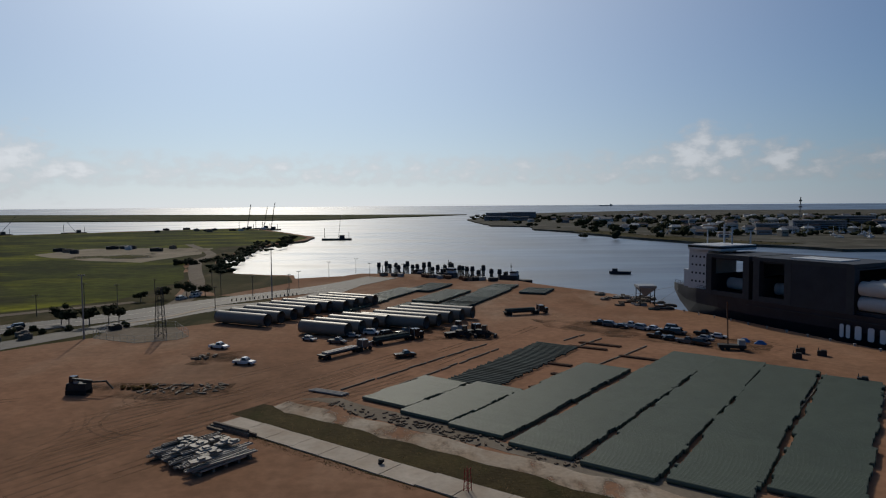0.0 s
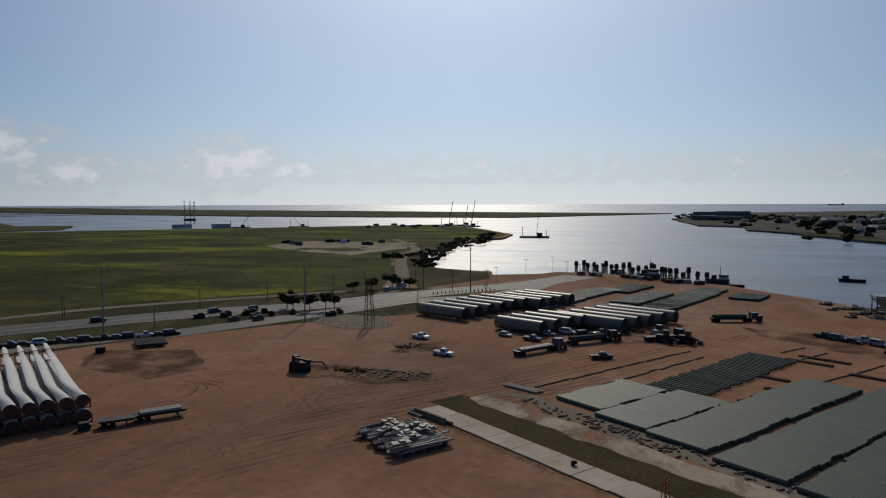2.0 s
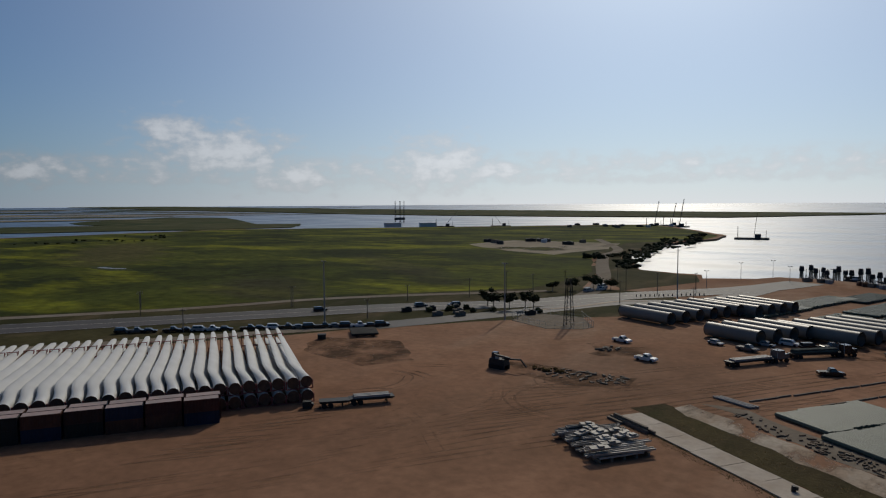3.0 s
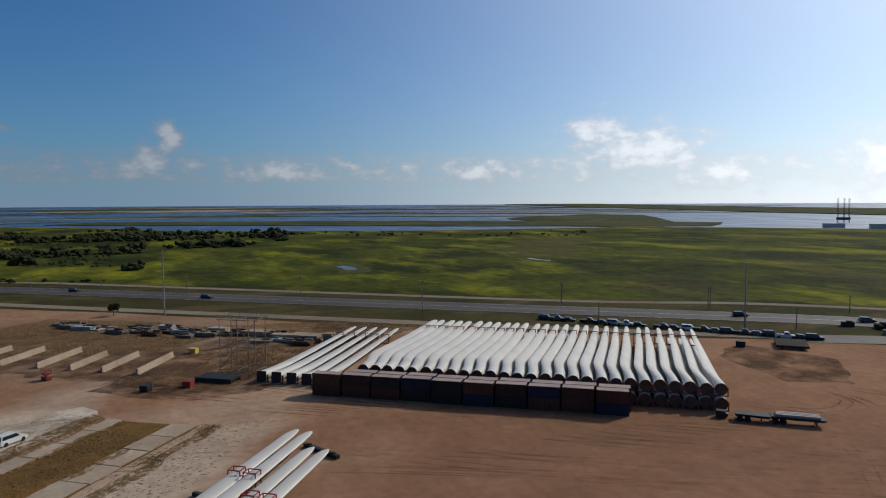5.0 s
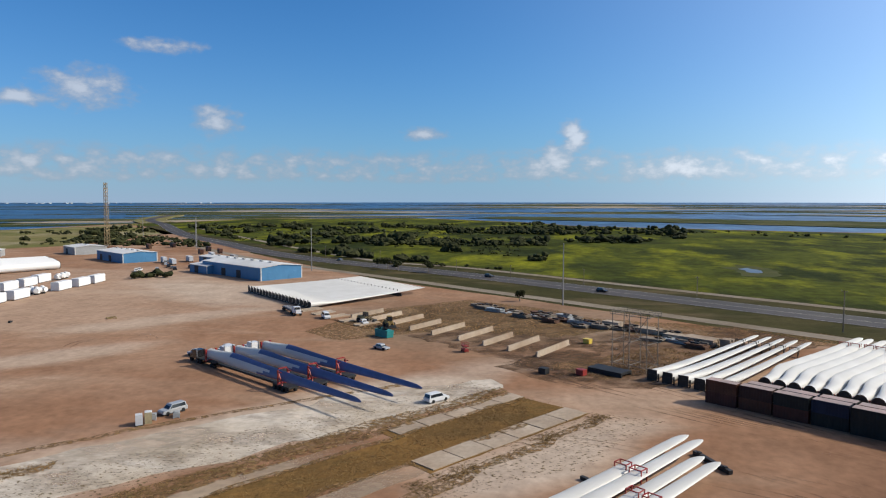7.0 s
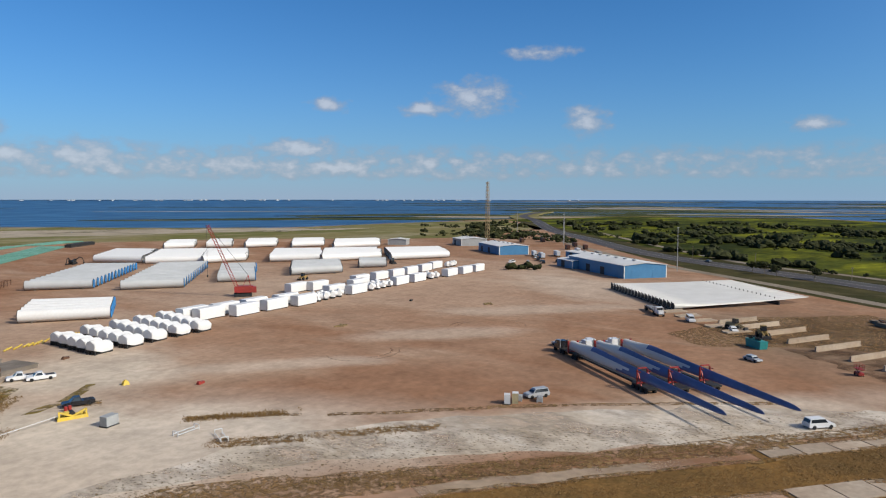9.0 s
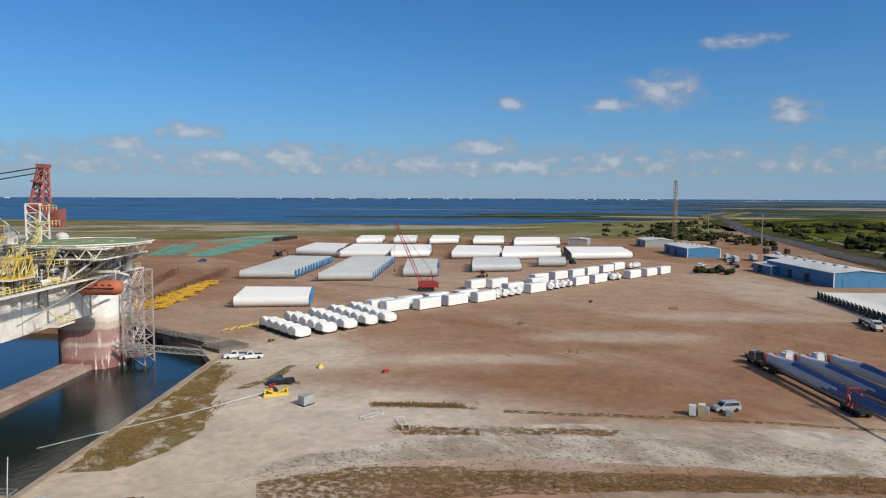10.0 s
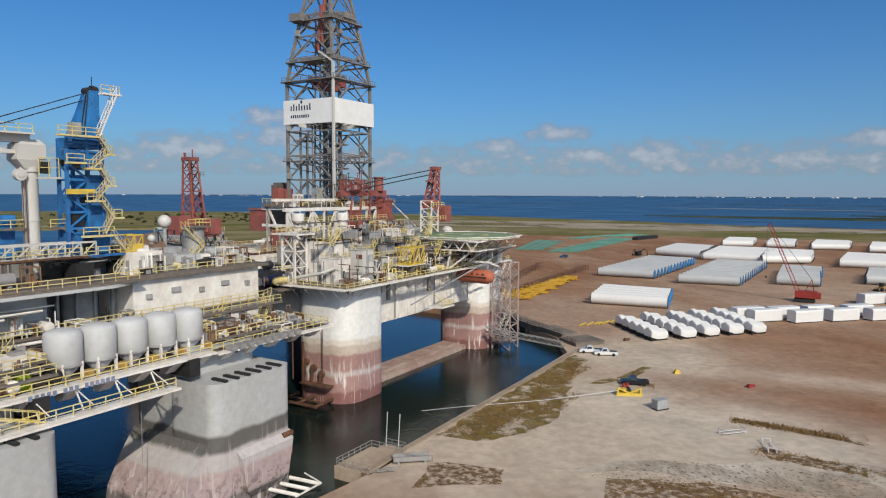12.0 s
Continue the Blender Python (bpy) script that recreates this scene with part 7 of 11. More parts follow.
part("tub", Shape().loft([[(a * 3.0 * k, b * 1.2, z) for a, b in ((-1, -1), (1, -1), (1, 1), (-1, 1))] for k, z in ((0.9, 0.1), (1.0, 2.2))], smooth=False), TEAL, tb)
s = Shape()
for i in range(12):
    s.bar((rng.uniform(-2.6, 2.6), rng.uniform(-0.9, 0.9), 2.1), (rng.uniform(-2.6, 2.6), rng.uniform(-0.9, 0.9), 2.9), 0.2)
part("scrap", s, DARK, tb)
for i in range(6):
    part("rib", Shape().box((-2.4 + i * 0.95, 1.22, 1.2), (0.12, 0.06, 1.9)), TEAL, tb)
lf = thing("scissor_lift", facing(-177, -23.5, 0.8, 0.5), "red scissor lift standing on dirt", "lift")
part("base", Shape().box((0, 0, 0.55), (2.3, 1.2, 0.6)), REDP, lf)
part("platform", Shape().box((0, 0, 1.6), (2.4, 1.25, 0.2)), REDP, lf)
part("scissor", Shape().bar((-1, 0.4, 0.8), (1, 0.4, 1.5), 0.12).bar((1, -0.4, 0.8), (-1, -0.4, 1.5), 0.12), DARK, lf)
part("guard_rail", Shape().rail([(-1.2, -0.6, 1.7), (1.2, -0.6, 1.7), (1.2, 0.6, 1.7), (-1.2, 0.6, 1.7), (-1.2, -0.6, 1.7)], 1.0, 1.2, 0.06), REDP, lf)
for s_ in (-1, 1):
    for a in (-0.8, 0.8):
        part("wheel", Shape().tube((a, s_ * 0.5, 0.25), (a, s_ * 0.65, 0.25), 0.25, n=10), RUBBER, lf)
# concrete bay walls
for i, v in enumerate((-107.8, -117.4, -126.3, -136.2, -147.2, -157.0, -168.0, -178.0, -187.0)):
    L = 19.0 - (i % 3) * 1.2
    whole("bay_wall", Shape().box((0, 0, 0.7), (L, 0.45, 1.4), taper=0.99).box((0, 0, 0.1), (L, 1.2, 0.2)), CONC, "low weathered concrete bay wall", "wall", "bay walls", at_yard(-136 - L / 2, v - 1.9, 11))
for i in range(5):
    whole("concrete_slab", Shape().box((0, 0, 0.2), (9, 3, 0.35)).box((0, 1.3, 0.5), (9, 0.25, 0.3)), CONC, "old concrete slab beside the bay walls", "slab", "loose slabs", facing(-212 - 6 * i, -60 - 7 * i, -0.83, 0.52))
loader(-209, -52, 0.8, 0.5, "tan forklift beside concrete walls", mat("tan_machine", (0.36, 0.24, 0.08), 0.6))
loader(-216, -62, 0.2, 0.9, "tan loader beside concrete slabs", mat("tan_machine_b", (0.34, 0.25, 0.12), 0.6))
flatbed(-226, -90, 0.75, 0.6, "flatbed truck with long beams near stored blades", 12, "beams", paint=CARS[0])
# rows of old stacked mats and beams
for i in range(44):
    f = rng.random()
    x, y = -262 + 66 * f + rng.uniform(-7, 7), -38 + 80 * f + rng.uniform(-5, 5)
    L, m_ = rng.uniform(4, 9), (WOOD, WOOD, GREY, RUST, WOOD)[i % 5]
    t = thing("mat_stack", facing(x, y, 0.6 + rng.uniform(-0.2, 0.2), 0.8), "stack of weathered crane mats in dry grass", "mats", "mat stacks")
    for r in range(rng.randint(1, 3)):
        part("bearer", Shape().box((rng.uniform(-0.2, 0.2), 0, 0.06 + 0.42 * r), (0.3, 2.4, 0.13)), WOOD, t)
        part("crane_mat", Shape().box((rng.uniform(-0.4, 0.4), 0, 0.28 + 0.42 * r), (L, rng.uniform(2.2, 3.4), 0.32)), m_, t)
    for j in range(3):
        part("offcut", Shape().box((rng.uniform(-L / 2.4, L / 2.4), rng.uniform(-0.9, 0.9), 0.64 + 0.42 * r), (rng.uniform(0.8, 2.5), 0.5, 0.42)), (DARK, WOOD, RUST)[j], t)
for x, y, L, w, h in ((-197, 40, 9, 5, 2.0), (-203, 34, 6, 3, 1.6), (-212, 28, 7, 4, 1.8), (-222, 18, 6, 3, 1.5), (-193, 46, 3, 3, 2.6)):
    t = thing("block_stack", facing(x, y, 0.6, 0.8), "stack of dark concrete blocks", "blocks", "block stacks")
    for r in range(int(h / 0.5)):
        for j in range(3):
            part("block", Shape().box((rng.uniform(-0.2, 0.2), (j - 1) * w / 3, 0.24 + r * 0.5), (L, w / 3 - 0.1, 0.5)), CONC, t)
# scaffold tower
SCAFF = mat("dull_scaffold_steel", (0.20, 0.175, 0.15), 0.8, var=0.2)
sc = thing("scaffold_tower", facing(-164, 18.5, 0.6, 0.8), "open grey scaffold tower on the yard", "scaffold tower")
for a in (-4.5, 0, 4.5):
    for b in (-2.5, 2.5):
        part("post", Shape().bar((a, b, 0), (a, b, 13.6), 0.15), SCAFF, sc)
for z in (1.6, 7, 13.2):
    s = Shape()
    for b in (-2.5, 2.5):
        s.bar((-5.2, b, z), (5.2, b, z), 0.13)
    for a in (-4.5, 0, 4.5):
        s.bar((a, -2.5, z), (a, 2.5, z), 0.13)
    part("ledger", s, SCAFF, sc)
part("brace", Shape().bar((-4.5, -2.5, 1.6), (0, -2.5, 7), 0.1).bar((0, -2.5, 7), (4.5, -2.5, 13), 0.1).bar((4.5, 2.5, 1.6), (0, 2.5, 7), 0.1).bar((0, 2.5, 7), (-4.5, 2.5, 13), 0.1), SCAFF, sc)
part("top_rail", Shape().rail([(-5.2, -2.6, 13.3), (5.2, -2.6, 13.3), (5.2, 2.6, 13.3), (-5.2, 2.6, 13.3), (-5.2, -2.6, 13.3)], 0.9, 1.5, 0.07), SCAFF, sc)
whole("skid_base", Shape().box((0, 0, 0.8), (9, 4.4, 0.5)).box((0, 2, 0.3), (9, 0.5, 0.6)).box((0, -2, 0.3), (9, 0.5, 0.6)), DARK, "dark steel skid under a scaffold", "skid", at=facing(-160.5, 12.5, 0.6, 0.8))
for x, y, m_ in ((-157.5, -2.5, DARK), (-157.5, 6, REDP), (-193, 9, YELL)):
    whole("yard_crate", Shape().box((0, 0, 0.65), (2.0, 1.6, 1.1)).box((0, 0, 1.3), (2.1, 1.7, 0.15)).box((0, 0, 0.06), (1.9, 1.5, 0.12)), m_, "small equipment crate on bare dirt", "crate", "crates", facing(x, y, 0.6, 0.8))
rk = thing("pipe_rack", facing(-134, 160.5, 0.7, 0.7), "rack of dark pipes near parked cars", "pipe rack")
for i in range(9):
    part("pipe", Shape().tube((-4, -5 + i * 1.15, 0.9), (4, -5 + i * 1.15, 0.9), 0.38, n=8), DARK, rk)
part("rail", Shape().box((-2.5, -0.4, 0.25), (0.4, 11, 0.5)).box((2.5, -0.4, 0.25), (0.4, 11, 0.5)), RUST, rk)
flatbed(-83, 108.5, 0.65, 0.72, "pale loaded trailer parked on dirt", 9, "beams", False)
flatbed(-88.5, 101.5, 0.7, 0.7, "dark low trailer parked on dirt", 6, None, False)
whole("winch_unit", Shape().box((0, 0, 0.7), (1.6, 1.4, 1.3)).tube((0.9, -0.5, 0.6), (0.9, 0.5, 0.6), 0.4, n=10), DARK, "dark winch unit on bare dirt", "winch", at=pose(-94.6, 95.8, 0, 0, 0, 40))
whole("equipment_box", Shape().box((0, 0, 0.7), (2.4, 1.6, 1.3)).box((0, 0, 1.45), (2.5, 1.7, 0.15)), DARK, "dark steel box on bare dirt", "box", at=pose(-139.4, 147.8, 0, 0, 0, 40))

# ---- blue sheds and the buildings at the yard's end ----
def shed(x, y, dx, dy, L, W, h, label, wall=None, wing=False):
    b = thing("warehouse", facing(x, y, dx, dy), label, "warehouse", "blue sheds")
    w = wall or SHEDBLUE
    part("wall", Shape().box((0, 0, h / 2), (L, W, h)), w, b)
    gb = Shape()
    for s in (-1, 1):
        gb.loft([[(s * L / 2 + o, -W / 2, h), (s * L / 2 + o, W / 2, h), (s * L / 2 + o, 0, h + W * 0.045)] for o in (-0.15, 0.0)], smooth=False)
    part("gable", gb, w, b)
    part("roof", Shape().loft([[(s * (L / 2 + 0.5), -W / 2 - 0.4, h), (s * (L / 2 + 0.5), 0, h + W * 0.05), (s * (L / 2 + 0.5), W / 2 + 0.4, h), (s * (L / 2 + 0.5), W / 2 + 0.4, h + 0.2), (s * (L / 2 + 0.5), 0, h + W * 0.05 + 0.25), (s * (L / 2 + 0.5), -W / 2 - 0.4, h + 0.2)] for s in (-1, 1)], smooth=False), ROOFW, b, "white sheet roof")
    for i in range(int(L // 9)):
        part("roof_vent", Shape().box((-L / 2 + 6 + i * 9, 0.2, h + W * 0.05 + 0.5), (2.4, 1.0, 0.6)), GREY, b)
    for s in (-1, 1):
        part("corner_trim", Shape().box((L / 2 + 0.03, s * (W / 2 - 0.2), h / 2), (0.1, 0.5, h)), ROOFW, b)
    n = int(W // 10)
    for i in range(n):
        part("door", Shape().box((L / 2 + 0.05, -W / 2 + (i + 0.5) * W / n, 2.0), (0.12, 4.0, 4.0)), w, b)
    for i in range(int(L // 16)):
        part("door", Shape().box((-L / 2 + 8 + i * 16, -W / 2 - 0.05, 2.0), (4.4, 0.12, 4.0)), DARK, b)
    return b
shed(-344.5, -162, 0.58, 0.815, 62, 24, 6.4, "long blue metal warehouse with a white roof")
shed(-355, -190, 0.58, 0.815, 20, 16, 4.2, "low blue lean-to beside a warehouse")
shed(-415, -283, 0.58, 0.815, 46, 22, 6.0, "blue metal warehouse with a white roof")
shed(-463, -350, 0.58, 0.815, 26, 22, 5.5, "grey-blue metal shed at the yard end", GREY)
shed(-428, -399, 0.8, 0.5, 14, 16, 4.5, "small grey shed at the yard end", GREY)
shed(-400, -210, 0.58, 0.815, 26, 12, 4.5, "small blue office building with a white roof")
for k, (x, y) in enumerate(((-350, -233), (-361, -216), (-368, -222), (-374, -228), (-356, -224), (-381, -232), (-388, -238), (-396, -243), (-404, -246), (-372, -213), (-440, -236), (-450, -245))):
    car(x, y, 0.8, 0.5, CARS[(0, 1, 3, 1, 2, 1, 0, 1, 3, 1, 0, 2)[k]], "car parked near the blue warehouse", ("pickup", "suv", "sedan")[k % 3], "cars by the sheds")
for k, (x, y, L, m_) in enumerate(((-392, -236, 12, SHIPWHITE), (-412, -236, 12, SHIPWHITE), (-402, -248, 9, SHIPWHITE), (-445, -238, 10, SHIPWHITE), (-426, -212, 11, GALV), (-470, -260, 8, BOXES[1]), (-480, -250, 7, BOXES[1]), (-500, -270, 9, BOXES[3]), (-520, -334, 16, RUST), (-536, -322, 14, BOXES[3]), (-484, -362, 10, DARK), (-500, -372, 8, DARK))):
    t = thing("trailer_unit", facing(x, y, 0.7, 0.6), "%s box trailer parked beyond the sheds" % ("white" if m_ is SHIPWHITE else "rusty" if m_ in (RUST, BOXES[1], BOXES[3]) else "grey"), "trailer", "trailers by the sheds")
    part("box", Shape().box((0, 0, 2.2), (L, 2.5, 2.8)), m_, t)
    part("chassis", Shape().box((0, 0, 0.65), (L * 0.9, 1.6, 0.3)), DARK, t)
    for a in (-L * 0.35, -L * 0.22, L * 0.35):
        for s_ in (-1, 1):
            part("wheel", Shape().tube((a, s_ * 0.8, 0.5), (a, s_ * 1.2, 0.5), 0.5, n=10), RUBBER, t)
mast = thing("lattice_mast", pose(-494, -353.4, 0), "tall yellowish lattice mast at the yard end", "mast")
s = Shape()
for a, b in ((-1.5, -1.5), (1.5, -1.5), (1.5, 1.5), (-1.5, 1.5)):
    s.bar((a, b, 0), (a * 0.6, b * 0.6, 54), 0.24)
for k in range(18):
    f0, f1 = 1.5 * (1 - 0.4 * k / 18), 1.5 * (1 - 0.4 * (k + 1) / 18)
    s.bar((-f0, -f0, k * 3), (f1, -f1, k * 3 + 3), 0.2).bar((f0, -f0, k * 3), (f1, f1, k * 3 + 3), 0.2).bar((f0, f0, k * 3), (-f1, f1, k * 3 + 3), 0.2).bar((-f0, f0, k * 3), (-f1, -f1, k * 3 + 3), 0.2)
part("lattice", s, mat("mast_paint", (0.36, 0.26, 0.14), 0.7, var=0.2), mast)
part("substructure", Shape().box((0, 0, 3), (8, 8, 0.6)).bar((-4, -4, 0), (-4, -4, 3), 0.4).bar((4, -4, 0), (4, -4, 3), 0.4).bar((4, 4, 0), (4, 4, 3), 0.4).bar((-4, 4, 0), (-4, 4, 3), 0.4), RUST, mast)

# ---- nacelles, crates and tower sections ----
def nacelle(x, y, dx, dy, label, group):
    """A generator wrapped in white film: upright gabled face on dark legs, lower rounded tail."""
    t = thing("nacelle", facing(x, y, dx, dy), label, "nacelle", group)
    prof = [(-1.7, 1.15), (-1.95, 2.2), (-1.75, 2.95), (-0.55, 3.6), (0.0, 3.8), (0.55, 3.6), (1.75, 2.95), (1.95, 2.2), (1.7, 1.15)]
    rings = []
    for x_, w, h, b in ((0.0, 0.86, 0.94, 1.25), (0.25, 1.0, 1.0, 1.1), (1.3, 1.02, 1.0, 0.75), (2.0, 0.98, 0.90, 0.55), (3.2, 0.95, 0.86, 0.5), (4.6, 0.88, 0.84, 0.5), (5.6, 0.74, 0.78, 0.55), (6.2, 0.50, 0.66, 0.8)):
        rings.append([(x_, a * w, b + (z - 1.15) * h * (3.8 * h - b) / (2.65 * h)) for a, z in prof])
    part("cover", Shape().loft(rings), COVER, t, "white shrink-wrapped cover")
    for sy in (-1.4, -0.5, 0.5, 1.4):
        part("leg", Shape().box((0.25, sy, 0.6), (0.4, 0.35, 1.2)), DARK, t)
    part("skid", Shape().box((3.4, 0, 0.25), (4.8, 2.2, 0.5)), DARK, t)
    return t


proto = None
for r, (fx, fy, bx_, by_) in enumerate(((-75.8, -177.6, -74.6, -196.6), (-84.8, -179.1, -84.2, -201.0), (-92.6, -181.0, -93.4, -203.0), (-100.9, -182.8, -101.6, -205.0), (-108.2, -183.6, -110.0, -207.0))):
    for c in range(5):
        p = Vector((fx, fy)).lerp(Vector((bx_, by_)), c / 4)
        m = facing(p.x, p.y, -0.965, -0.262)
        if proto is None:
            proto = nacelle(p.x, p.y, -0.965, -0.262, "white shrink-wrapped turbine nacelle on a stand", "stored nacelles")
        else:
            copy_thing(proto, m)


def crate_unit(x, y, dx, dy, L=10.5):
    t = thing("covered_crate", facing(x, y, dx, dy), "large white covered machine crate on the yard", "crate", "white crates")
    prof = [(-1.9, 0.35), (-1.95, 3.5), (-1.6, 3.95), (1.6, 3.95), (1.95, 3.5), (1.9, 0.35)]
    part("cover", Shape().loft([[(sx, a * k, b) for a, b in prof] for sx, k in ((-L / 2, 0.97), (-L / 2 + 0.3, 1.0), (L / 2 - 0.3, 1.0), (L / 2, 0.97))], smooth=False), COVER, t, "white fabric cover")
    part("skid", Shape().box((0, 1.3, 0.18), (L, 0.4, 0.34)).box((0, -1.3, 0.18), (L, 0.4, 0.34)), DARK, t)
    return t
crate = None
front = [(-124.5, -202), (-136.5, -199.5), (-150, -201), (-163.5, -201), (-197, -208), (-230, -214), (-244, -215.5), (-272, -218), (-286, -219), (-299, -220.5)]
back = [(-121, -206), (-133, -206), (-146, -207.5), (-160, -207.5), (-190, -214), (-194, -229), (-184, -231), (-210, -221), (-222, -232), (-238, -235), (-252, -237), (-266, -240), (-281, -243), (-296, -248)]
for x, y in front + back:
    m = facing(x, y, -0.985, -0.17)
    if crate is None:
        crate = crate_unit(x, y, -0.985, -0.17)
    else:
        copy_thing(crate, m)
HUBW = Shape()
for a in range(3):
    HUBW.tube((0, 0, 1.9), (1.9 * math.cos(a * math.tau / 3), 1.9 * math.sin(a * math.tau / 3), 1.9), 1.0, 1.05, 12)
HUBW.tube((0, 0, 0.7), (0, 0, 3.4), 1.35, 0.7, 12)
hub = None
for x, y in ((-172, -203), (-176.5, -204), (-181, -205), (-185.5, -206), (-173, -207), (-178, -208), (-207, -209.5), (-211.5, -210), (-216, -211), (-220.5, -212), (-213, -215), (-217, -216), (-256, -217), (-260, -217.5), (-258, -221), (-305, -246), (-309, -247), (-313, -248)):
    m = pose(x, y, 0, 0, 0, rng.uniform(0, 120))
    if hub is None:
        hub = thing("turbine_hub", m, "white turbine hub on a dark stand", "turbine hub", "stored hubs")
        part("casting", HUBW, COVER, hub)
        part("stand", Shape().tube((0, 0, 0), (0, 0, 0.75), 1.1, 1.1, 10), DARK, hub)
    else:
        copy_thing(hub, m)


def tower_group(corners, n, r, material, label, ends=None):
    """A row of tower sections between two front corners and two back corners (left, right)."""
    (ax, ay), (bx, by), (cx, cy), (dx, dy) = corners
    first = None
    for i in range(n):
        f = i / max(1, n - 1)
        p, q = Vector((ax + (dx - ax) * f, ay + (dy - ay) * f)), Vector((bx + (cx - bx) * f, by + (cy - by) * f))
        d = (q - p)
        m = facing(p.x, p.y, d.x, d.y)
        if first is None or i % 5 == 0:
            first = tower_section("tower_section", d.length, r, m, material, label, "white tower sections", ends)
        else:
            copy_thing(first, m)


TW = "long white wind tower section in a close row"
tower_group(((-81, -240.5), (-104, -227), (-115, -247), (-93, -263)), 5, 2.0, COVER, TW, ENDBLUE)
tower_group(((-112, -323), (-134, -308), (-183, -368), (-163, -385)), 14, 2.0, TOWERGREY, "long pale grey wind tower section in a close row", ENDBLUE)
tower_group(((-139, -293.5), (-161, -280.5), (-213, -346), (-192, -360)), 13, 2.0, TOWERGREY, "long pale grey wind tower section in a close row", ENDBLUE)
tower_group(((-181, -285.5), (-195, -275.5), (-226, -318), (-212, -330)), 8, 2.0, TOWERGREY, "pale grey wind tower section in a close row", ENDBLUE)
tower_group(((-221, -282), (-246, -271), (-268, -298), (-245, -311)), 6, 2.2, TOWERGREY, TW)
tower_group(((-270, -283), (-283, -274), (-293, -284), (-281, -294)), 3, 2.2, TOWERGREY, "short pale wind tower section", None)
for c in (((-189, -431), (-206, -404), (-238, -450), (-222, -474)), ((-203, -396), (-230, -377), (-268, -425), (-240, -447)), ((-227, -374), (-254, -369), (-284, -408), (-262, -425)), ((-259, -351), (-286, -333), (-318, -372), (-294, -392)), ((-280, -327), (-319, -314), (-350, -349), (-318, -368)), ((-316, -302), (-354, -285), (-384, -318), (-350, -340))):
    tower_group(c, 8, 2.3, COVER, TW)
for c in (((-271, -500), (-292, -493), (-316, -530), (-298, -540)), ((-300, -488), (-316, -477), (-340, -512), (-326, -524)), ((-320, -465), (-344, -457), (-372, -494), (-352, -506)), ((-346, -440), (-371, -430), (-402, -466), (-380, -480)), ((-360, -406), (-399, -394), (-430, -428), (-396, -444))):
    tower_group(c, 6, 2.3, COVER, TW)

# ---- red crawler crane ----
cr = thing("crawler_crane", facing(-162, -237.5, 0.83, -0.56), "red crawler crane with a raised lattice boom", "crane")
for s_ in (-1, 1):
    part("crawler", Shape().loft([[(a, s_ * 2.4 + o, b) for a, b in ((-3.2, 0.15), (-3.6, 0.7), (-3.2, 1.25), (3.2, 1.25), (3.6, 0.7), (3.2, 0.15))] for o in (-0.5, 0.5)], smooth=False), DARK, cr)
part("house", Shape().box((-0.8, 0, 2.9), (6.5, 3.4, 2.6)).box((2.6, 1.1, 2.9), (1.4, 1.3, 2.2)), REDP, cr)
part("counterweight", Shape().box((-4.6, 0, 2.6), (1.4, 3.6, 2.2)), REDP, cr)
part("window", Shape().box((3.32, 1.1, 3.2), (0.06, 1.0, 1.2)), GLASS, cr)
s = Shape()
bx = (Vector((1.5, 0, 2.0)), Vector((13.0, 0, 29.0)))
side, upv = Vector((0, 0.65, 0)), Vector((-0.62, 0, 0.18))
for a in (-1, 1):
    for b in (-1, 1):
        s.bar(bx[0] + side * a + upv * b, bx[1] + side * a * 0.5 + upv * b * 0.5, 0.14)
for k in range(22):
    f0, f1 = k / 22, (k + 1) / 22
    p0, p1 = bx[0].lerp(bx[1], f0), bx[0].lerp(bx[1], f1)
    for a in (-1, 1):
        s.bar(p0 + side * a + upv, p1 + side * a - upv, 0.08)
        s.bar(p0 - side * a + upv * a, p1 + side * a + upv * a, 0.08)
part("boom", s, REDP, cr)
part("gantry", Shape().bar((-3, 1, 4), (-2.2, 0.6, 8.5), 0.2).bar((-3, -1, 4), (-2.2, -0.6, 8.5), 0.2).bar((0, 0.8, 4), (-2.2, 0.6, 8.5), 0.15).bar((0, -0.8, 4), (-2.2, -0.6, 8.5), 0.15), REDP, cr)
part("pendant", Shape().tube((-2.2, 0.5, 8.5), (12.9, 0.3, 29), 0.05, n=5).tube((-2.2, -0.5, 8.5), (12.9, -0.3, 29), 0.05, n=5).tube((13.4, 0, 28.8), (13.4, 0, 9.0), 0.05, n=5), DARK, cr)
part("hook", Shape().box((13.4, 0, 8.6), (0.5, 0.3, 0.9)), DARK, cr)
excavator(-174, -427.5, 0.7, 0.6, "dark excavator near tower sections")
excavator(-176, -431, -0.7, 0.6, "dark excavator near tower sections")
loader(-300, -285, 0.4, 0.8, "dark telehandler near tower sections", DARK)
loader(-213, -262, 0.9, 0.3, "tan loader in the tower yard", mat("tan_machine_c", (0.34, 0.22, 0.08), 0.6))

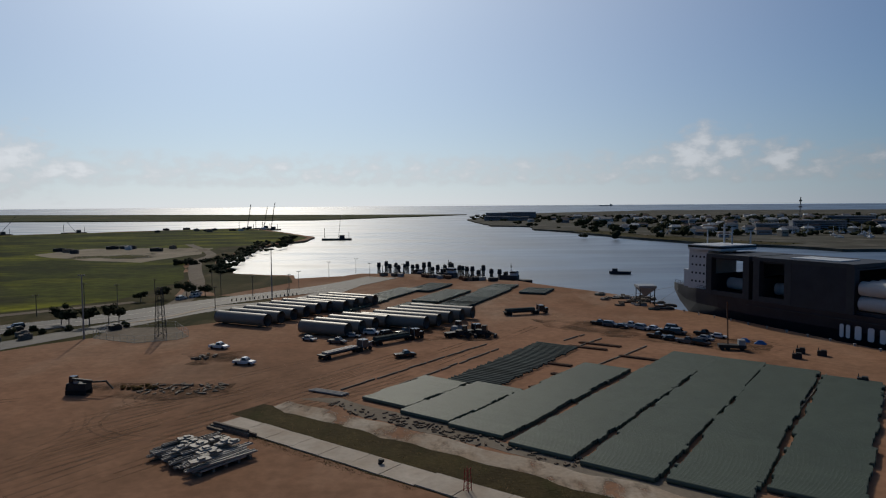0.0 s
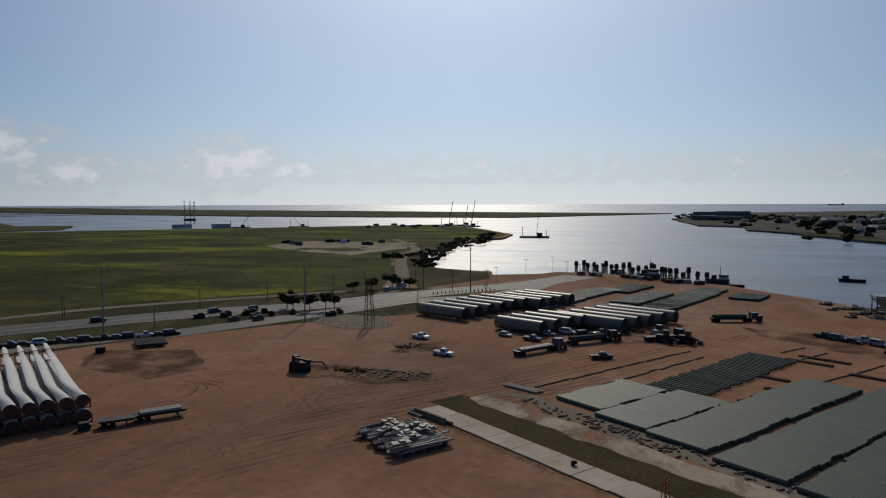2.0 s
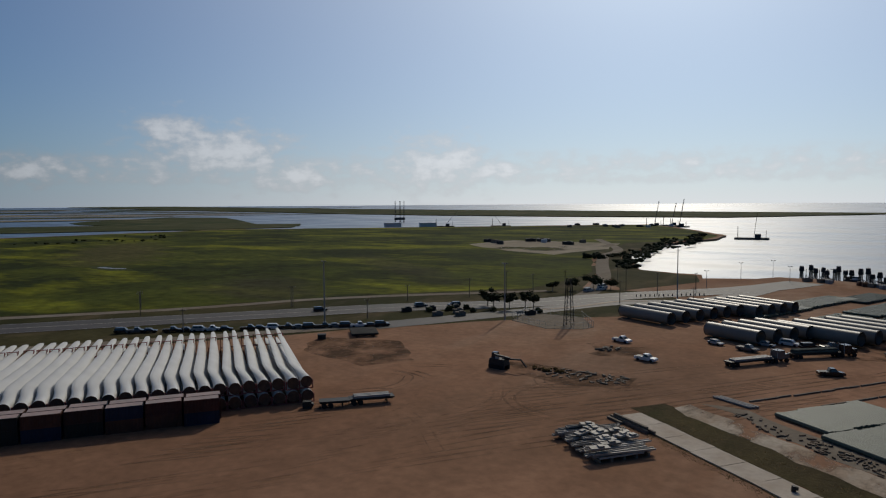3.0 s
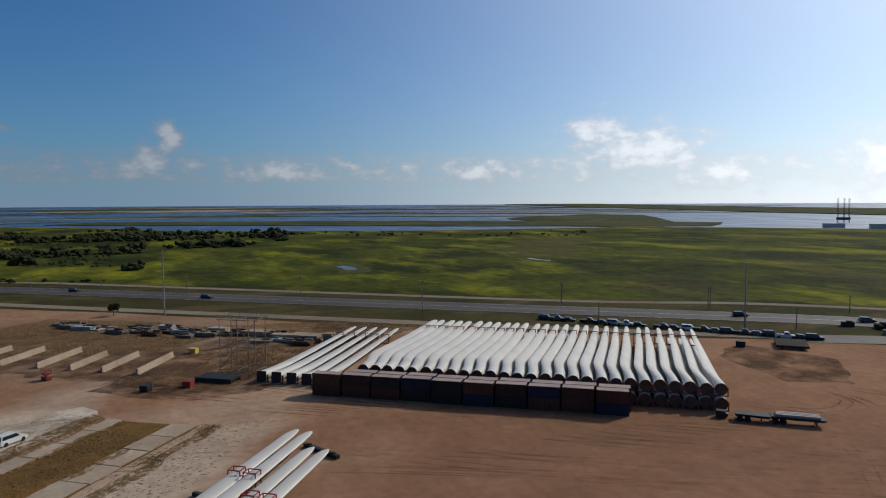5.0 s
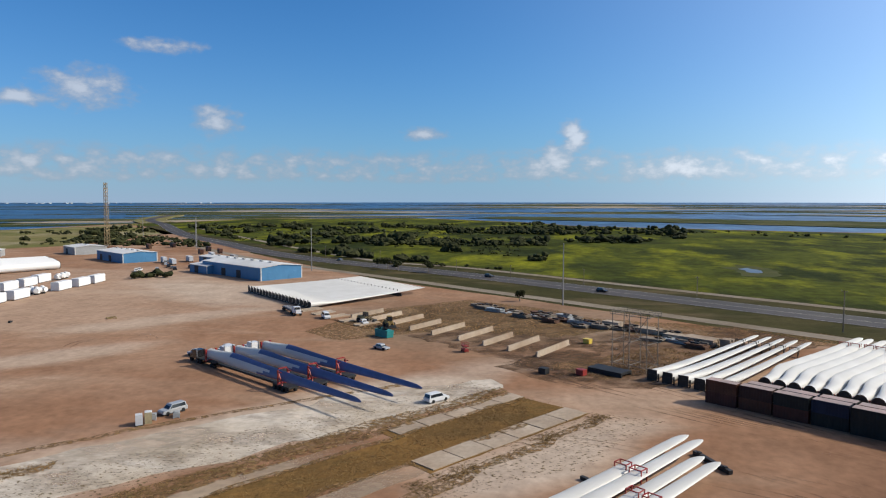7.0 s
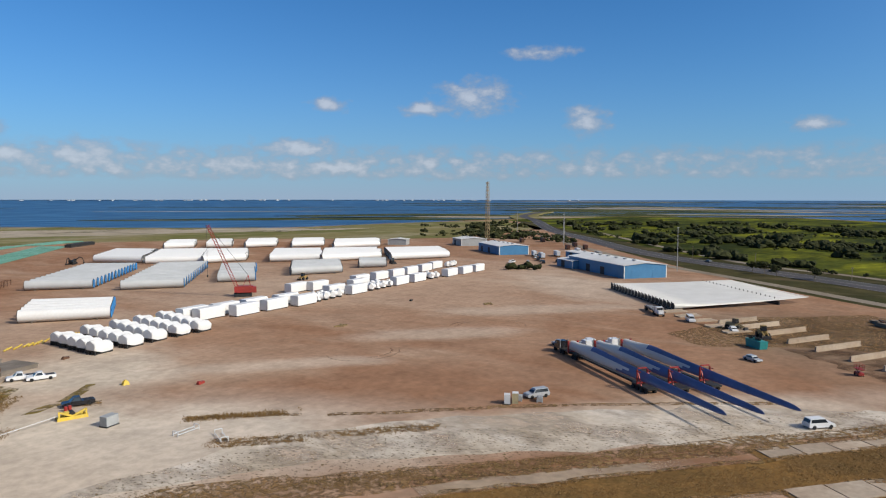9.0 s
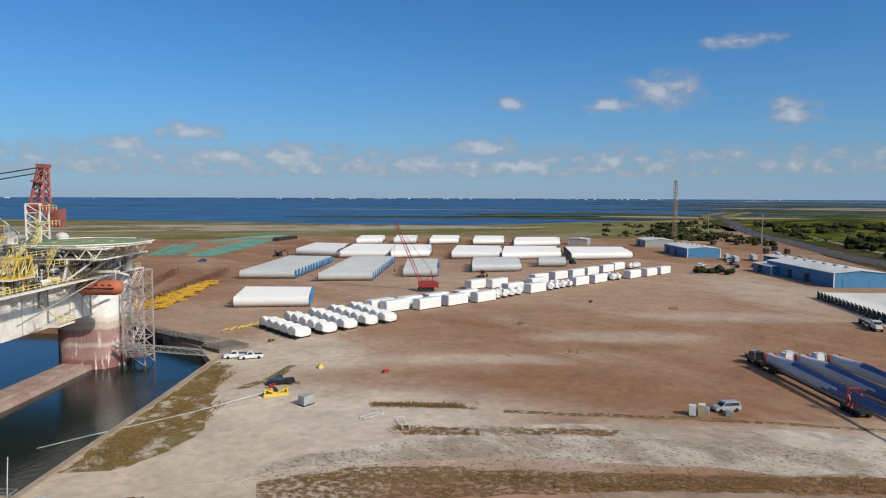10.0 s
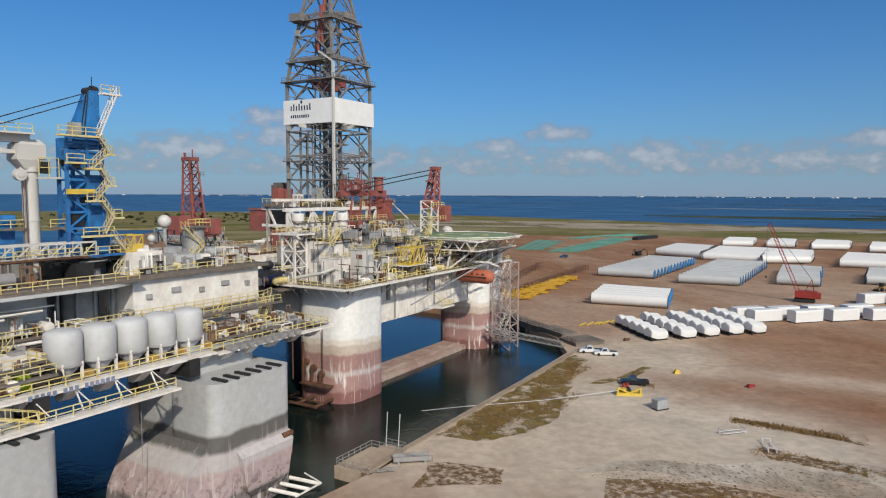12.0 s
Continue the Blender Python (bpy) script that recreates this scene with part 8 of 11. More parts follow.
# ---- far pipe lots, yellow pipes, trestles ----
TEALP = mat("teal_pipe", (0.095, 0.235, 0.17), 0.6, var=0.12, scale=0.4, second=(0.14, 0.32, 0.25), second_scale=0.06)
for a, b, c, d in (((-103.6, -477), (-121, -470.5), (-162.5, -557), (-145, -574)), ((-122.5, -459), (-140.5, -452.5), (-235, -584), (-219.5, -598.5)), ((-208, -619), (-226, -612.5), (-270, -638), (-260, -659)), ((-176, -592), (-188, -588), (-214, -616), (-204, -622))):
    lot = thing("pipe_stack", pose(0, 0, 0), "long layer of teal green coated pipes", "pipes", "far pipe lots")
    s = Shape()
    n = int((Vector(b) - Vector(a)).length / 0.72)
    for i in range(n + 1):
        if i % 8 in (6, 7):
            continue
        p, q = Vector(a).lerp(Vector(b), i / n), Vector(d).lerp(Vector(c), i / n)
        k = int((q - p).length / 12)
        for j in range(k):
            p0, p1 = p.lerp(q, (j + 0.02) / k), p.lerp(q, (j + 0.97) / k)
            s.tube((p0.x, p0.y, 0.36), (p1.x, p1.y, 0.36), 0.35, n=6)
    tagged(part("pipe_layer", s, TEALP, lot), kind="stuff")
whole("plate_stack", Shape().box((0, 0, 1.2), (40, 5, 2.4)).box((0, 2.6, 1.0), (38, 0.3, 2.0)).box((0, 0, 2.6), (36, 4, 0.4)), DARK, "long dark stack of steel plates", "plates", at=facing(-245, -585, 0.75, 0.66))
PIPEYEL = mat("ochre_yellow_pipe", (0.58, 0.34, 0.03), 0.6, var=0.2, scale=1.0, second=(0.48, 0.27, 0.03), second_scale=0.3)
yp = thing("pipe_stack", pose(0, 0, 0), "long heap of yellow pipes along the basin road", "pipes")
for i in range(260):
    f = rng.random()
    c = Vector((-50 - 46 * f + rng.uniform(-9, 9) * (1.1 - f), -250 - 64 * f + rng.uniform(-3, 3), 0.3 + rng.uniform(0, 0.9)))
    d = Vector((-0.6 + rng.uniform(-0.12, 0.12), -0.8 + rng.uniform(-0.12, 0.12), 0)) * rng.uniform(3, 6)
    if rng.random() < 0.6:
        d = Vector((d.y, -d.x, 0)) * 0.8
    part("pipe", Shape().tube(c - d * 0.7, c + d * 0.7, 0.32, n=6), PIPEYEL, yp)
yp = thing("pipe_stack", pose(0, 0, 0), "short row of yellow pipes behind nacelles", "pipes")
for i in range(40):
    f = i / 40
    c = Vector((-64 - 54 * f, -200 - 18 * f + rng.uniform(-1, 1), 0.35))
    d = Vector((0.6, 0.8, 0)) * rng.uniform(1.2, 2.2)
    part("pipe", Shape().tube(c - d, c + d, 0.25, n=6), YELL, yp)
for (x0, y0), (x1, y1) in (((-59, -291), (-93, -364)), ((-54, -261), (-114, -349))):
    t = thing("trestle", pose(0, 0, 0), "long dark steel rack trestle", "rack", "pipe trestles")
    n = 22
    for i in range(n + 1):
        x, y = x0 + (x1 - x0) * i / n, y0 + (y1 - y0) * i / n
        part("bent", Shape().bar((x - 1.2, y, 0), (x - 1.2, y, 2.2), 0.2).bar((x + 1.2, y, 0), (x + 1.2, y, 2.2), 0.2).bar((x - 1.4, y, 2.2), (x + 1.4, y, 2.2), 0.2), RUST, t)
    for o in (-1.2, 1.2):
        part("stringer", Shape().bar((x0 + o, y0, 2.4), (x1 + o, y1, 2.4), 0.2).bar((x0 + o, y0, 1.2), (x1 + o, y1, 1.2), 0.12), RUST, t)

# ---- quay furniture ----
wt_ = thing("winch_frame", facing(-51.5, -129.2, 0.97, -0.2), "yellow mooring winch frame on the sand", "winch")
part("skid", Shape().box((0, 0.9, 0.3), (5.0, 0.35, 0.6)).box((0, -0.9, 0.3), (5.0, 0.35, 0.6)).box((-2.3, 0, 0.3), (0.4, 2.2, 0.6)).box((2.3, 0, 0.3), (0.4, 2.2, 0.6)), YELL, wt_)
part("frame", Shape().bar((-2.2, 0.9, 0.5), (-2.2, 0.9, 1.7), 0.3).bar((2.2, 0.9, 0.5), (2.2, 0.9, 1.7), 0.3).bar((-2.2, 0.9, 1.6), (0, 0.9, 0.6), 0.3).bar((2.2, 0.9, 1.6), (0, 0.9, 0.6), 0.3).box((0.6, -0.3, 0.9), (1.4, 1.2, 0.6)), YELL, wt_)
part("drum", Shape().tube((0, -0.7, 0.9), (0, 0.7, 0.9), 0.5, n=12), DARK, wt_)
gs = thing("generator", facing(-53.9, -119.8, 0.9, 0.3), "grey box generator on the sand", "generator")
part("cabinet", Shape().box((0, 0, 1.05), (2.6, 1.6, 1.7)), GREY, gs)
part("skid", Shape().box((0, 0, 0.1), (2.8, 1.8, 0.2)), DARK, gs)
for i in range(5):
    part("louvre", Shape().box((-0.9 + i * 0.45, -0.82, 1.1), (0.28, 0.04, 1.1)), DARK, gs)
whole("mooring_rope", Shape().tube((-49.5, -129.0, 1.0), (-34, -126.5, 0.25), 0.06, n=6).tube((-34, -126.5, 0.25), (-18, -124.2, 0.2), 0.06, n=6).tube((-18, -124.2, 0.2), (-9.6, -129.3, -2.1), 0.06, n=6), SHIPWHITE, "thick white mooring rope across the quay", "rope")
whole("drum_can", Shape().tube((0, 0, 0), (0, 0, 0.9), 0.32, n=12).tube((0.8, 0.2, 0), (0.8, 0.2, 0.9), 0.32, n=12), REDP, "red steel drums on the sand", "drum", at=pose(-53.2, -134.3, 0))
whole("yellow_block", Shape().box((0, 0, 0.4), (1.4, 1.0, 0.8), taper=0.7).box((0, 0, 0.9), (0.5, 0.4, 0.3)), YELL, "small yellow anchor block on sand", "block", at=pose(-68.3, -143.6, 0))
for x, y, m_ in ((-78.8, -131.7, REDP), (-84, -187, REDP), (-195.6, -176, DARK), (-70, -178, RUST)):
    whole("steel_fitting", Shape().box((0, 0, 0.3), (1.8, 0.7, 0.5)).box((0.5, 0, 0.6), (0.5, 0.5, 0.3)), m_, "small steel fitting lying on dirt", "fitting", "loose fittings", pose(x, y, 0, 0, 0, 20))
for x, y in ((-142.6, -158), (-209, -148)):
    s = Shape()
    for i in range(9):
        s.box((rng.uniform(-2.4, 2.4), rng.uniform(-1.4, 1.4), 0.25), (rng.uniform(1, 2.4), 0.4, 0.35), Euler((0, 0, rng.uniform(0, 3))).to_matrix())
    whole("pallet_heap", s, mat("raw_timber", (0.34, 0.24, 0.11), 0.9, var=0.3), "small heap of broken pallets on dirt", "pallets", "pallet heaps", pose(x, y, 0))
for x, y, a in ((-62.8, -99, 70), (-60.5, -106, 10)):
    s = Shape()
    for o in (-0.6, 0.6):
        s.bar((-2.2, o, 0.35), (2.2, o, 0.35), 0.12).bar((-2.2, o, 0), (-2.2, o, 0.9), 0.12).bar((2.2, o, 0), (2.2, o, 0.9), 0.12)
    s.bar((-2.2, -0.6, 0.9), (-2.2, 0.6, 0.9), 0.1).bar((2.2, -0.6, 0.9), (2.2, 0.6, 0.9), 0.1)
    whole("pipe_stand", s, SHIPWHITE, "white welded pipe stand on the sand", "stand", "pipe stands", pose(x, y, 0, 0, 0, a))
OLDPIER = mat("dark_weathered_concrete", (0.24, 0.205, 0.17), 0.9, var=0.25, scale=1.0, second=(0.13, 0.11, 0.09), second_scale=0.25)
# quay wall, steps and dolphins
setting("wall_quay_1", Shape().slab(to_world([(57.4, -76), (58.5, -76), (58.7, -170), (57.6, -170)]), -4, 0.32), CONC, "concrete quay cope along the basin")
land = thing("quay_landing", at_yard(60.2, -80.5), "grey concrete landing stage beside the quay", "landing stage")
part("platform", Shape().box((0, 0, -1.0), (6.5, 9.0, 2.0)).box((1, -6.2, -1.9), (4.5, 4.0, 2.2)), CONC, land)
part("handrail", Shape().rail([(-3, -4.3, 0), (3, -4.3, 0), (3, 4.3, 0), (-3, 4.3, 0)], 1.1, 1.5, 0.07).rail([(3.0, -8, -0.8), (-1, -8, -0.8), (-1, -5, -0.8)], 1.1, 1.5, 0.07), GALV, land)
part("guide_pole", Shape().tube((2.4, -7.4, -1), (2.0, -7.2, 5.0), 0.07, n=6).tube((0.2, -7.6, -1), (-0.3, -7.4, 5.0), 0.07, n=6), SHIPWHITE, land)
part("step_ladder", Shape().bar((-3.2, 3, 0.2), (-6.5, 1.5, 0.9), 0.12).bar((-3.2, 4, 0.2), (-6.5, 2.5, 0.9), 0.12).bar((-4, 3.2, 0.5), (-4, 3.9, 0.5), 0.1).bar((-5.5, 2.4, 0.8), (-5.5, 3.2, 0.8), 0.1).rail([(-3.5, -2.0, 0), (-8.5, -4.0, 0)], 1.0, 1.2, 0.07), GALV, land)
whole("steel_tray", Shape().box((0, 0, 0.5), (5.5, 1.6, 0.25)).box((0, 0.8, 0.8), (5.5, 0.15, 0.6)).box((0, -0.8, 0.8), (5.5, 0.15, 0.6)).box((-2, 0, 0.2), (0.3, 1.5, 0.4)).box((2, 0, 0.2), (0.3, 1.5, 0.4)), GALV, "grey steel tray on the quay edge", "tray", at=at_yard(54.5, -83, 40))
for k, (u, v, su, sv, top) in enumerate(((60.5, -175.5, 8, 9, 0.9), (70.0, -182.5, 12, 5.0, 1.3), (80.5, -189.5, 13, 4.0, 1.0), (91.5, -197.5, 14, 4.0, 1.2))):
    t = thing("dolphin_pier", at_yard(u, v, -36), "weathered dark concrete mooring pier in the basin", "pier", "basin piers")
    part("cap", Shape().box((0, 0, top - 0.8), (su, sv, 1.6)).box((0, 0, top + 0.08), (su + 0.3, sv + 0.3, 0.16)), OLDPIER, t)
    # added dark block standing in for shadow on the pier face
    part("curtain", Shape().box((0, 0.2, -1.6), (su - 1, sv - 1.2, 3.0)), DARK, t)
    for a in (-su / 2 + 1, 0, su / 2 - 1):
        for b in (-sv / 2 + 0.5, sv / 2 - 0.5):
            part("pile", Shape().tube((a, b, -4), (a, b, top - 0.8), 0.4, n=8), WOOD, t)
    part("handrail", Shape().rail([(-su / 2, sv / 2, top + 0.1), (su / 2, sv / 2, top + 0.1)], 1.0, 2, 0.08), RUST, t)
gw = thing("gangway", pose(0, 0, 0), "grey lattice gangway from the quay to the rig", "gangway")
s = Shape()
A_, B_ = Vector((-49.5, -168.5, 0.8)), Vector((-31, -178, 3.2))
for o in (Vector((0, 0.8, 0)), Vector((0, -0.8, 0))):
    s.bar(A_ + o, B_ + o, 0.18).bar(A_ + o + Vector((0, 0, 1.3)), B_ + o + Vector((0, 0, 1.3)), 0.14)
    for i in range(12):
        p, q = A_.lerp(B_, i / 12) + o, A_.lerp(B_, (i + 1) / 12) + o
        s.bar(p, q + Vector((0, 0, 1.3)), 0.08).bar(p, p + Vector((0, 0, 1.3)), 0.08)
part("truss", s, GALV, gw)
part("deck", Shape().bar(A_ - Vector((0, 0, 0.05)), B_ - Vector((0, 0, 0.05)), 1.5, 0.08), RUST, gw)

# ---- drilling rigs in the basin ----
def banded(name, bands, rough=0.6, scale=0.35, grime=4.0, grime_color=(0.05, 0.045, 0.04), streak=(0.6, 0.56, 0.52), streak_top=7.0, grow=0.9):
    """Hull paint in level bands, with streaks of rust and growth: (height, colour) from below upwards."""
    m = mat(name, (1, 1, 1), rough, var=0.12, scale=1.2, second=(0.92, 0.90, 0.88), second_scale=0.18)
    nt = m.node_tree
    bsdf = nt.nodes["Principled BSDF"]
    geo = nt.nodes.new("ShaderNodeNewGeometry")
    sepn = nt.nodes.new("ShaderNodeSeparateXYZ")
    nt.links.new(geo.outputs["Position"], sepn.inputs[0])
    mp = nt.nodes.new("ShaderNodeMapping")
    mp.inputs["Scale"].default_value = (1, 1, 0.25)
    nt.links.new(geo.outputs["Position"], mp.inputs[0])
    nz = nt.nodes.new("ShaderNodeTexNoise")
    nz.inputs["Scale"].default_value, nz.inputs["Detail"].default_value = scale, 6.0
    nt.links.new(mp.outputs[0], nz.inputs["Vector"])
    add = nt.nodes.new("ShaderNodeMath")
    add.operation = "MULTIPLY_ADD"
    add.inputs[1].default_value = grow
    nt.links.new(nz.outputs["Fac"], add.inputs[0])
    nt.links.new(sepn.outputs[2], add.inputs[2])
    ramp = nt.nodes.new("ShaderNodeMapRange")
    ramp.inputs[1].default_value, ramp.inputs[2].default_value = -3.0 + grow / 2, 25.0 + grow / 2
    nt.links.new(add.outputs[0], ramp.inputs[0])
    cr_ = nt.nodes.new("ShaderNodeValToRGB")
    e = cr_.color_ramp.elements
    e[0].position, e[0].color = 0.0, (*bands[0][1], 1)
    e[1].position, e[1].color = 1.0, (*bands[-1][1], 1)
    for (z, c), (z2, c2) in zip(bands, bands[1:]):
        for zz, cc in ((z2 - 0.25, c), (z2 + 0.25, c2)):
            k = cr_.color_ramp.elements.new(min(0.999, max(0.001, (zz + 3.0) / 28.0)))
            k.color = (*cc, 1)
    nt.links.new(ramp.outputs[0], cr_.inputs[0])
    mul = nt.nodes.new("ShaderNodeMix")
    mul.data_type, mul.blend_type = "RGBA", "MULTIPLY"
    mul.inputs[0].default_value = 1.0
    old = bsdf.inputs["Base Color"].links[0].from_socket
    nt.links.new(old, mul.inputs[6])
    nt.links.new(cr_.outputs[0], mul.inputs[7])
    last = mul.outputs[2]
    # growth near the waterline, pale runs below the upper paint, rust above
    for sc, stretch, lo, top, fade, col in ((0.9, 1.0, 0.50, grime, 5.0, grime_color), (1.1, 0.12, 0.55, streak_top, 4.0, streak), (0.45, 0.3, 0.68, 40.0, 1.0, (0.40, 0.24, 0.15))):
        mp2 = nt.nodes.new("ShaderNodeMapping")
        mp2.inputs["Scale"].default_value = (1, 1, stretch)
        nt.links.new(geo.outputs["Position"], mp2.inputs[0])
        n2 = nt.nodes.new("ShaderNodeTexNoise")
        n2.inputs["Scale"].default_value, n2.inputs["Detail"].default_value, n2.inputs["Roughness"].default_value = sc, 8.0, 0.7
        nt.links.new(mp2.outputs[0], n2.inputs["Vector"])
        r1 = nt.nodes.new("ShaderNodeMapRange")
        r1.inputs[1].default_value, r1.inputs[2].default_value = lo, lo + 0.08
        nt.links.new(n2.outputs["Fac"], r1.inputs[0])
        r2 = nt.nodes.new("ShaderNodeMapRange")
        r2.inputs[1].default_value, r2.inputs[2].default_value = top, top - fade
        nt.links.new(sepn.outputs[2], r2.inputs[0])
        k2 = nt.nodes.new("ShaderNodeMath")
        k2.operation = "MULTIPLY"
        nt.links.new(r1.outputs[0], k2.inputs[0])
        nt.links.new(r2.outputs[0], k2.inputs[1])
        mx = nt.nodes.new("ShaderNodeMix")
        mx.data_type = "RGBA"
        nt.links.new(k2.outputs[0], mx.inputs[0])
        nt.links.new(last, mx.inputs[6])
        mx.inputs[7].default_value = (*col, 1)
        last = mx.outputs[2]
    nt.links.new(last, bsdf.inputs["Base Color"])
    return m


HULLA = banded("worn_grey_column_paint", [(-3, (0.22, 0.19, 0.18)), (1.0, (0.46, 0.36, 0.355)), (4.6, (0.50, 0.47, 0.47)), (7.0, (0.14, 0.135, 0.13)), (9.2, (0.47, 0.48, 0.485)), (20, (0.50, 0.51, 0.515))], streak=(0.50, 0.44, 0.43), streak_top=9.0, grime=4.8, grime_color=(0.06, 0.052, 0.048))
HULLB = banded("red_and_white_column_paint", [(-3, (0.27, 0.13, 0.12)), (0.4, (0.40, 0.24, 0.225)), (3.4, (0.52, 0.44, 0.42)), (4.4, (0.37, 0.22, 0.205)), (7.6, (0.55, 0.46, 0.39)), (9.4, (0.72, 0.67, 0.60)), (10.6, (0.84, 0.84, 0.825)), (22, (0.86, 0.86, 0.85))], grime=0.2, grime_color=(0.16, 0.08, 0.07), streak=(0.66, 0.62, 0.60), streak_top=8.0, scale=0.22, grow=2.2)
OLDWHITE = mat("rust_streaked_white", (0.86, 0.845, 0.81), 0.6, var=0.14, scale=0.9, second=(0.66, 0.59, 0.52), second_scale=0.3, spread=0.2)
# deck plate tone lowered to imitate shade among the machinery
DECKG = mat("shade_darkened_deck_plate", (0.13, 0.125, 0.118), 0.8, var=0.25, scale=0.9, second=(0.20, 0.155, 0.12), second_scale=0.25)
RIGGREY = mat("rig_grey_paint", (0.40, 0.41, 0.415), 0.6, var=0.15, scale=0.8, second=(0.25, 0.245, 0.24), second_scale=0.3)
PALEYEL = mat("faded_yellow_paint", (0.66, 0.51, 0.14), 0.6, var=0.2, scale=1.0, second=(0.66, 0.58, 0.33), second_scale=0.4)
DERR = mat("derrick_steel", (0.235, 0.225, 0.215), 0.55, var=0.2, scale=1.0, second=(0.19, 0.175, 0.165), second_scale=0.3)
HELIG = mat("helideck_green", (0.17, 0.27, 0.14), 0.85, var=0.15, scale=0.8, second=(0.24, 0.30, 0.18), second_scale=0.2)
ORANGE = mat("lifeboat_orange", (0.46, 0.135, 0.075), 0.6, var=0.1, scale=1.0)
SILOG = mat("silo_grey_paint", (0.55, 0.56, 0.565), 0.6, var=0.08, scale=0.8, second=(0.47, 0.475, 0.475), second_scale=0.3)
PONT = mat("faded_pontoon_paint", (0.46, 0.36, 0.31), 0.8, var=0.2, scale=0.8, second=(0.33, 0.21, 0.18), second_scale=0.3)
# soot on the funnels; under the helideck this dark brown imitates shade
SOOT_SHADE = mat("soot_and_shade_brown_steel", (0.105, 0.085, 0.07), 0.8, var=0.3, scale=0.9, second=(0.16, 0.13, 0.11), second_scale=0.3)
BROWNP = mat("brown_pipe", (0.25, 0.15, 0.10), 0.8, var=0.3, scale=1.2)
STAIRYEL = mat("worn_stair_yellow", (0.55, 0.46, 0.24), 0.65, var=0.2, scale=1.0, second=(0.50, 0.47, 0.38), second_scale=0.3)
WINDW = mat("white_wind_sheet", (0.84, 0.835, 0.82), 0.5, var=0.05, scale=0.6, second=(0.78, 0.77, 0.75), second_scale=0.2)
rng = random.Random(77)


def column(s, u0, u1, v0, v1, z0, z1, r=2.5, n=4):
    """An upright hull column with rounded corners."""
    out = []
    for cx, cy, a0 in ((u1 - r, v1 - r, 0), (u0 + r, v1 - r, 90), (u0 + r, v0 + r, 180), (u1 - r, v0 + r, 270)):
        for i in range(n + 1):
            a = radians(a0 + 90 * i / n)
            out.append((cx + r * math.cos(a), cy + r * math.sin(a)))
    return s.loft([[(x, y, z) for x, y in out] for z in (z0, z1)])


def truss(s, a, b, w, n, bar=0.18, taper=1.0):
    """A square lattice from a to b."""
    a, b = Vector(a), Vector(b)
    d = (b - a).normalized()
    p = d.cross(Vector((0, 0, 1))).normalized() if abs(d.z) < 0.95 else Vector((1, 0, 0))
    q = d.cross(p).normalized()
    def corner(f, i):
        k = w / 2 * (1 + (taper - 1) * f)
        return a.lerp(b, f) + p * k * (1, 1, -1, -1)[i] + q * k * (1, -1, -1, 1)[i]
    for i in range(4):
        s.bar(corner(0, i), corner(1, i), bar)
    for k in range(n):
        for i in range(4):
            s.bar(corner(k / n, i), corner((k + 1) / n, (i + 1) % 4), bar * 0.6)
            s.bar(corner((k + 1) / n, i), corner((k + 1) / n, (i + 1) % 4), bar * 0.6)
    return s


def truss_parts(parent, a, b, w, n, bar, material):
    """The same lattice as posts and brace panels of their own."""
    a, b = Vector(a), Vector(b)
    d = (b - a).normalized()
    p = d.cross(Vector((0, 0, 1))).normalized() if abs(d.z) < 0.95 else Vector((1, 0, 0))
    q = d.cross(p).normalized()
    at = lambda f, i: a.lerp(b, f) + p * w / 2 * (1, 1, -1, -1)[i % 4] + q * w / 2 * (1, -1, -1, 1)[i % 4]
    for i in range(4):
        part("post", Shape().bar(at(0, i), at(1, i), bar), material, parent)
        for k in range(n):
            part("brace", Shape().bar(at(k / n, i), at((k + 1) / n, i + 1), bar * 0.6), material, parent)
            part("ledger", Shape().bar(at((k + 1) / n, i), at((k + 1) / n, i + 1), bar * 0.6), material, parent)


def deck_edge(parent, pts, z, width, material=None, label="", h=1.1):
    """A walkway with its handrail along a line."""
    w = Shape()
    for a, b in zip(pts, pts[1:]):
        w.bar((*a, z), (*b, z), width, 0.25)
    wk = part("walkway", w, material or DECKG, parent)
    part("handrail", Shape().rail([(*p, z + 0.12) for p in pts], h, 1.8, 0.10), PALEYEL, wk, "yellow handrail")
    return wk


def stairs(parent, a, b, width=1.0, material=None):
    s = Shape()
    a, b = Vector(a), Vector(b)
    d = (b - a)
    side = d.cross(Vector((0, 0, 1))).normalized() * width / 2
    for k in (-1, 1):
        s.bar(a + side * k, b + side * k, 0.1, 0.18)
        s.bar(a + side * k + Vector((0, 0, 1.0)), b + side * k + Vector((0, 0, 1.0)), 0.08)
        for i in range(5):
            p = a.lerp(b, i / 4) + side * k
            s.bar(p, p + Vector((0, 0, 1.0)), 0.07)
    n = max(4, int(abs(d.z) / 0.3))
    for i in range(n):
        p = a.lerp(b, (i + 0.5) / n)
        s.bar(p - side, p + side, 0.22, 0.05)
    return part("stair", s, material or PALEYEL, parent, "yellow steel stair")


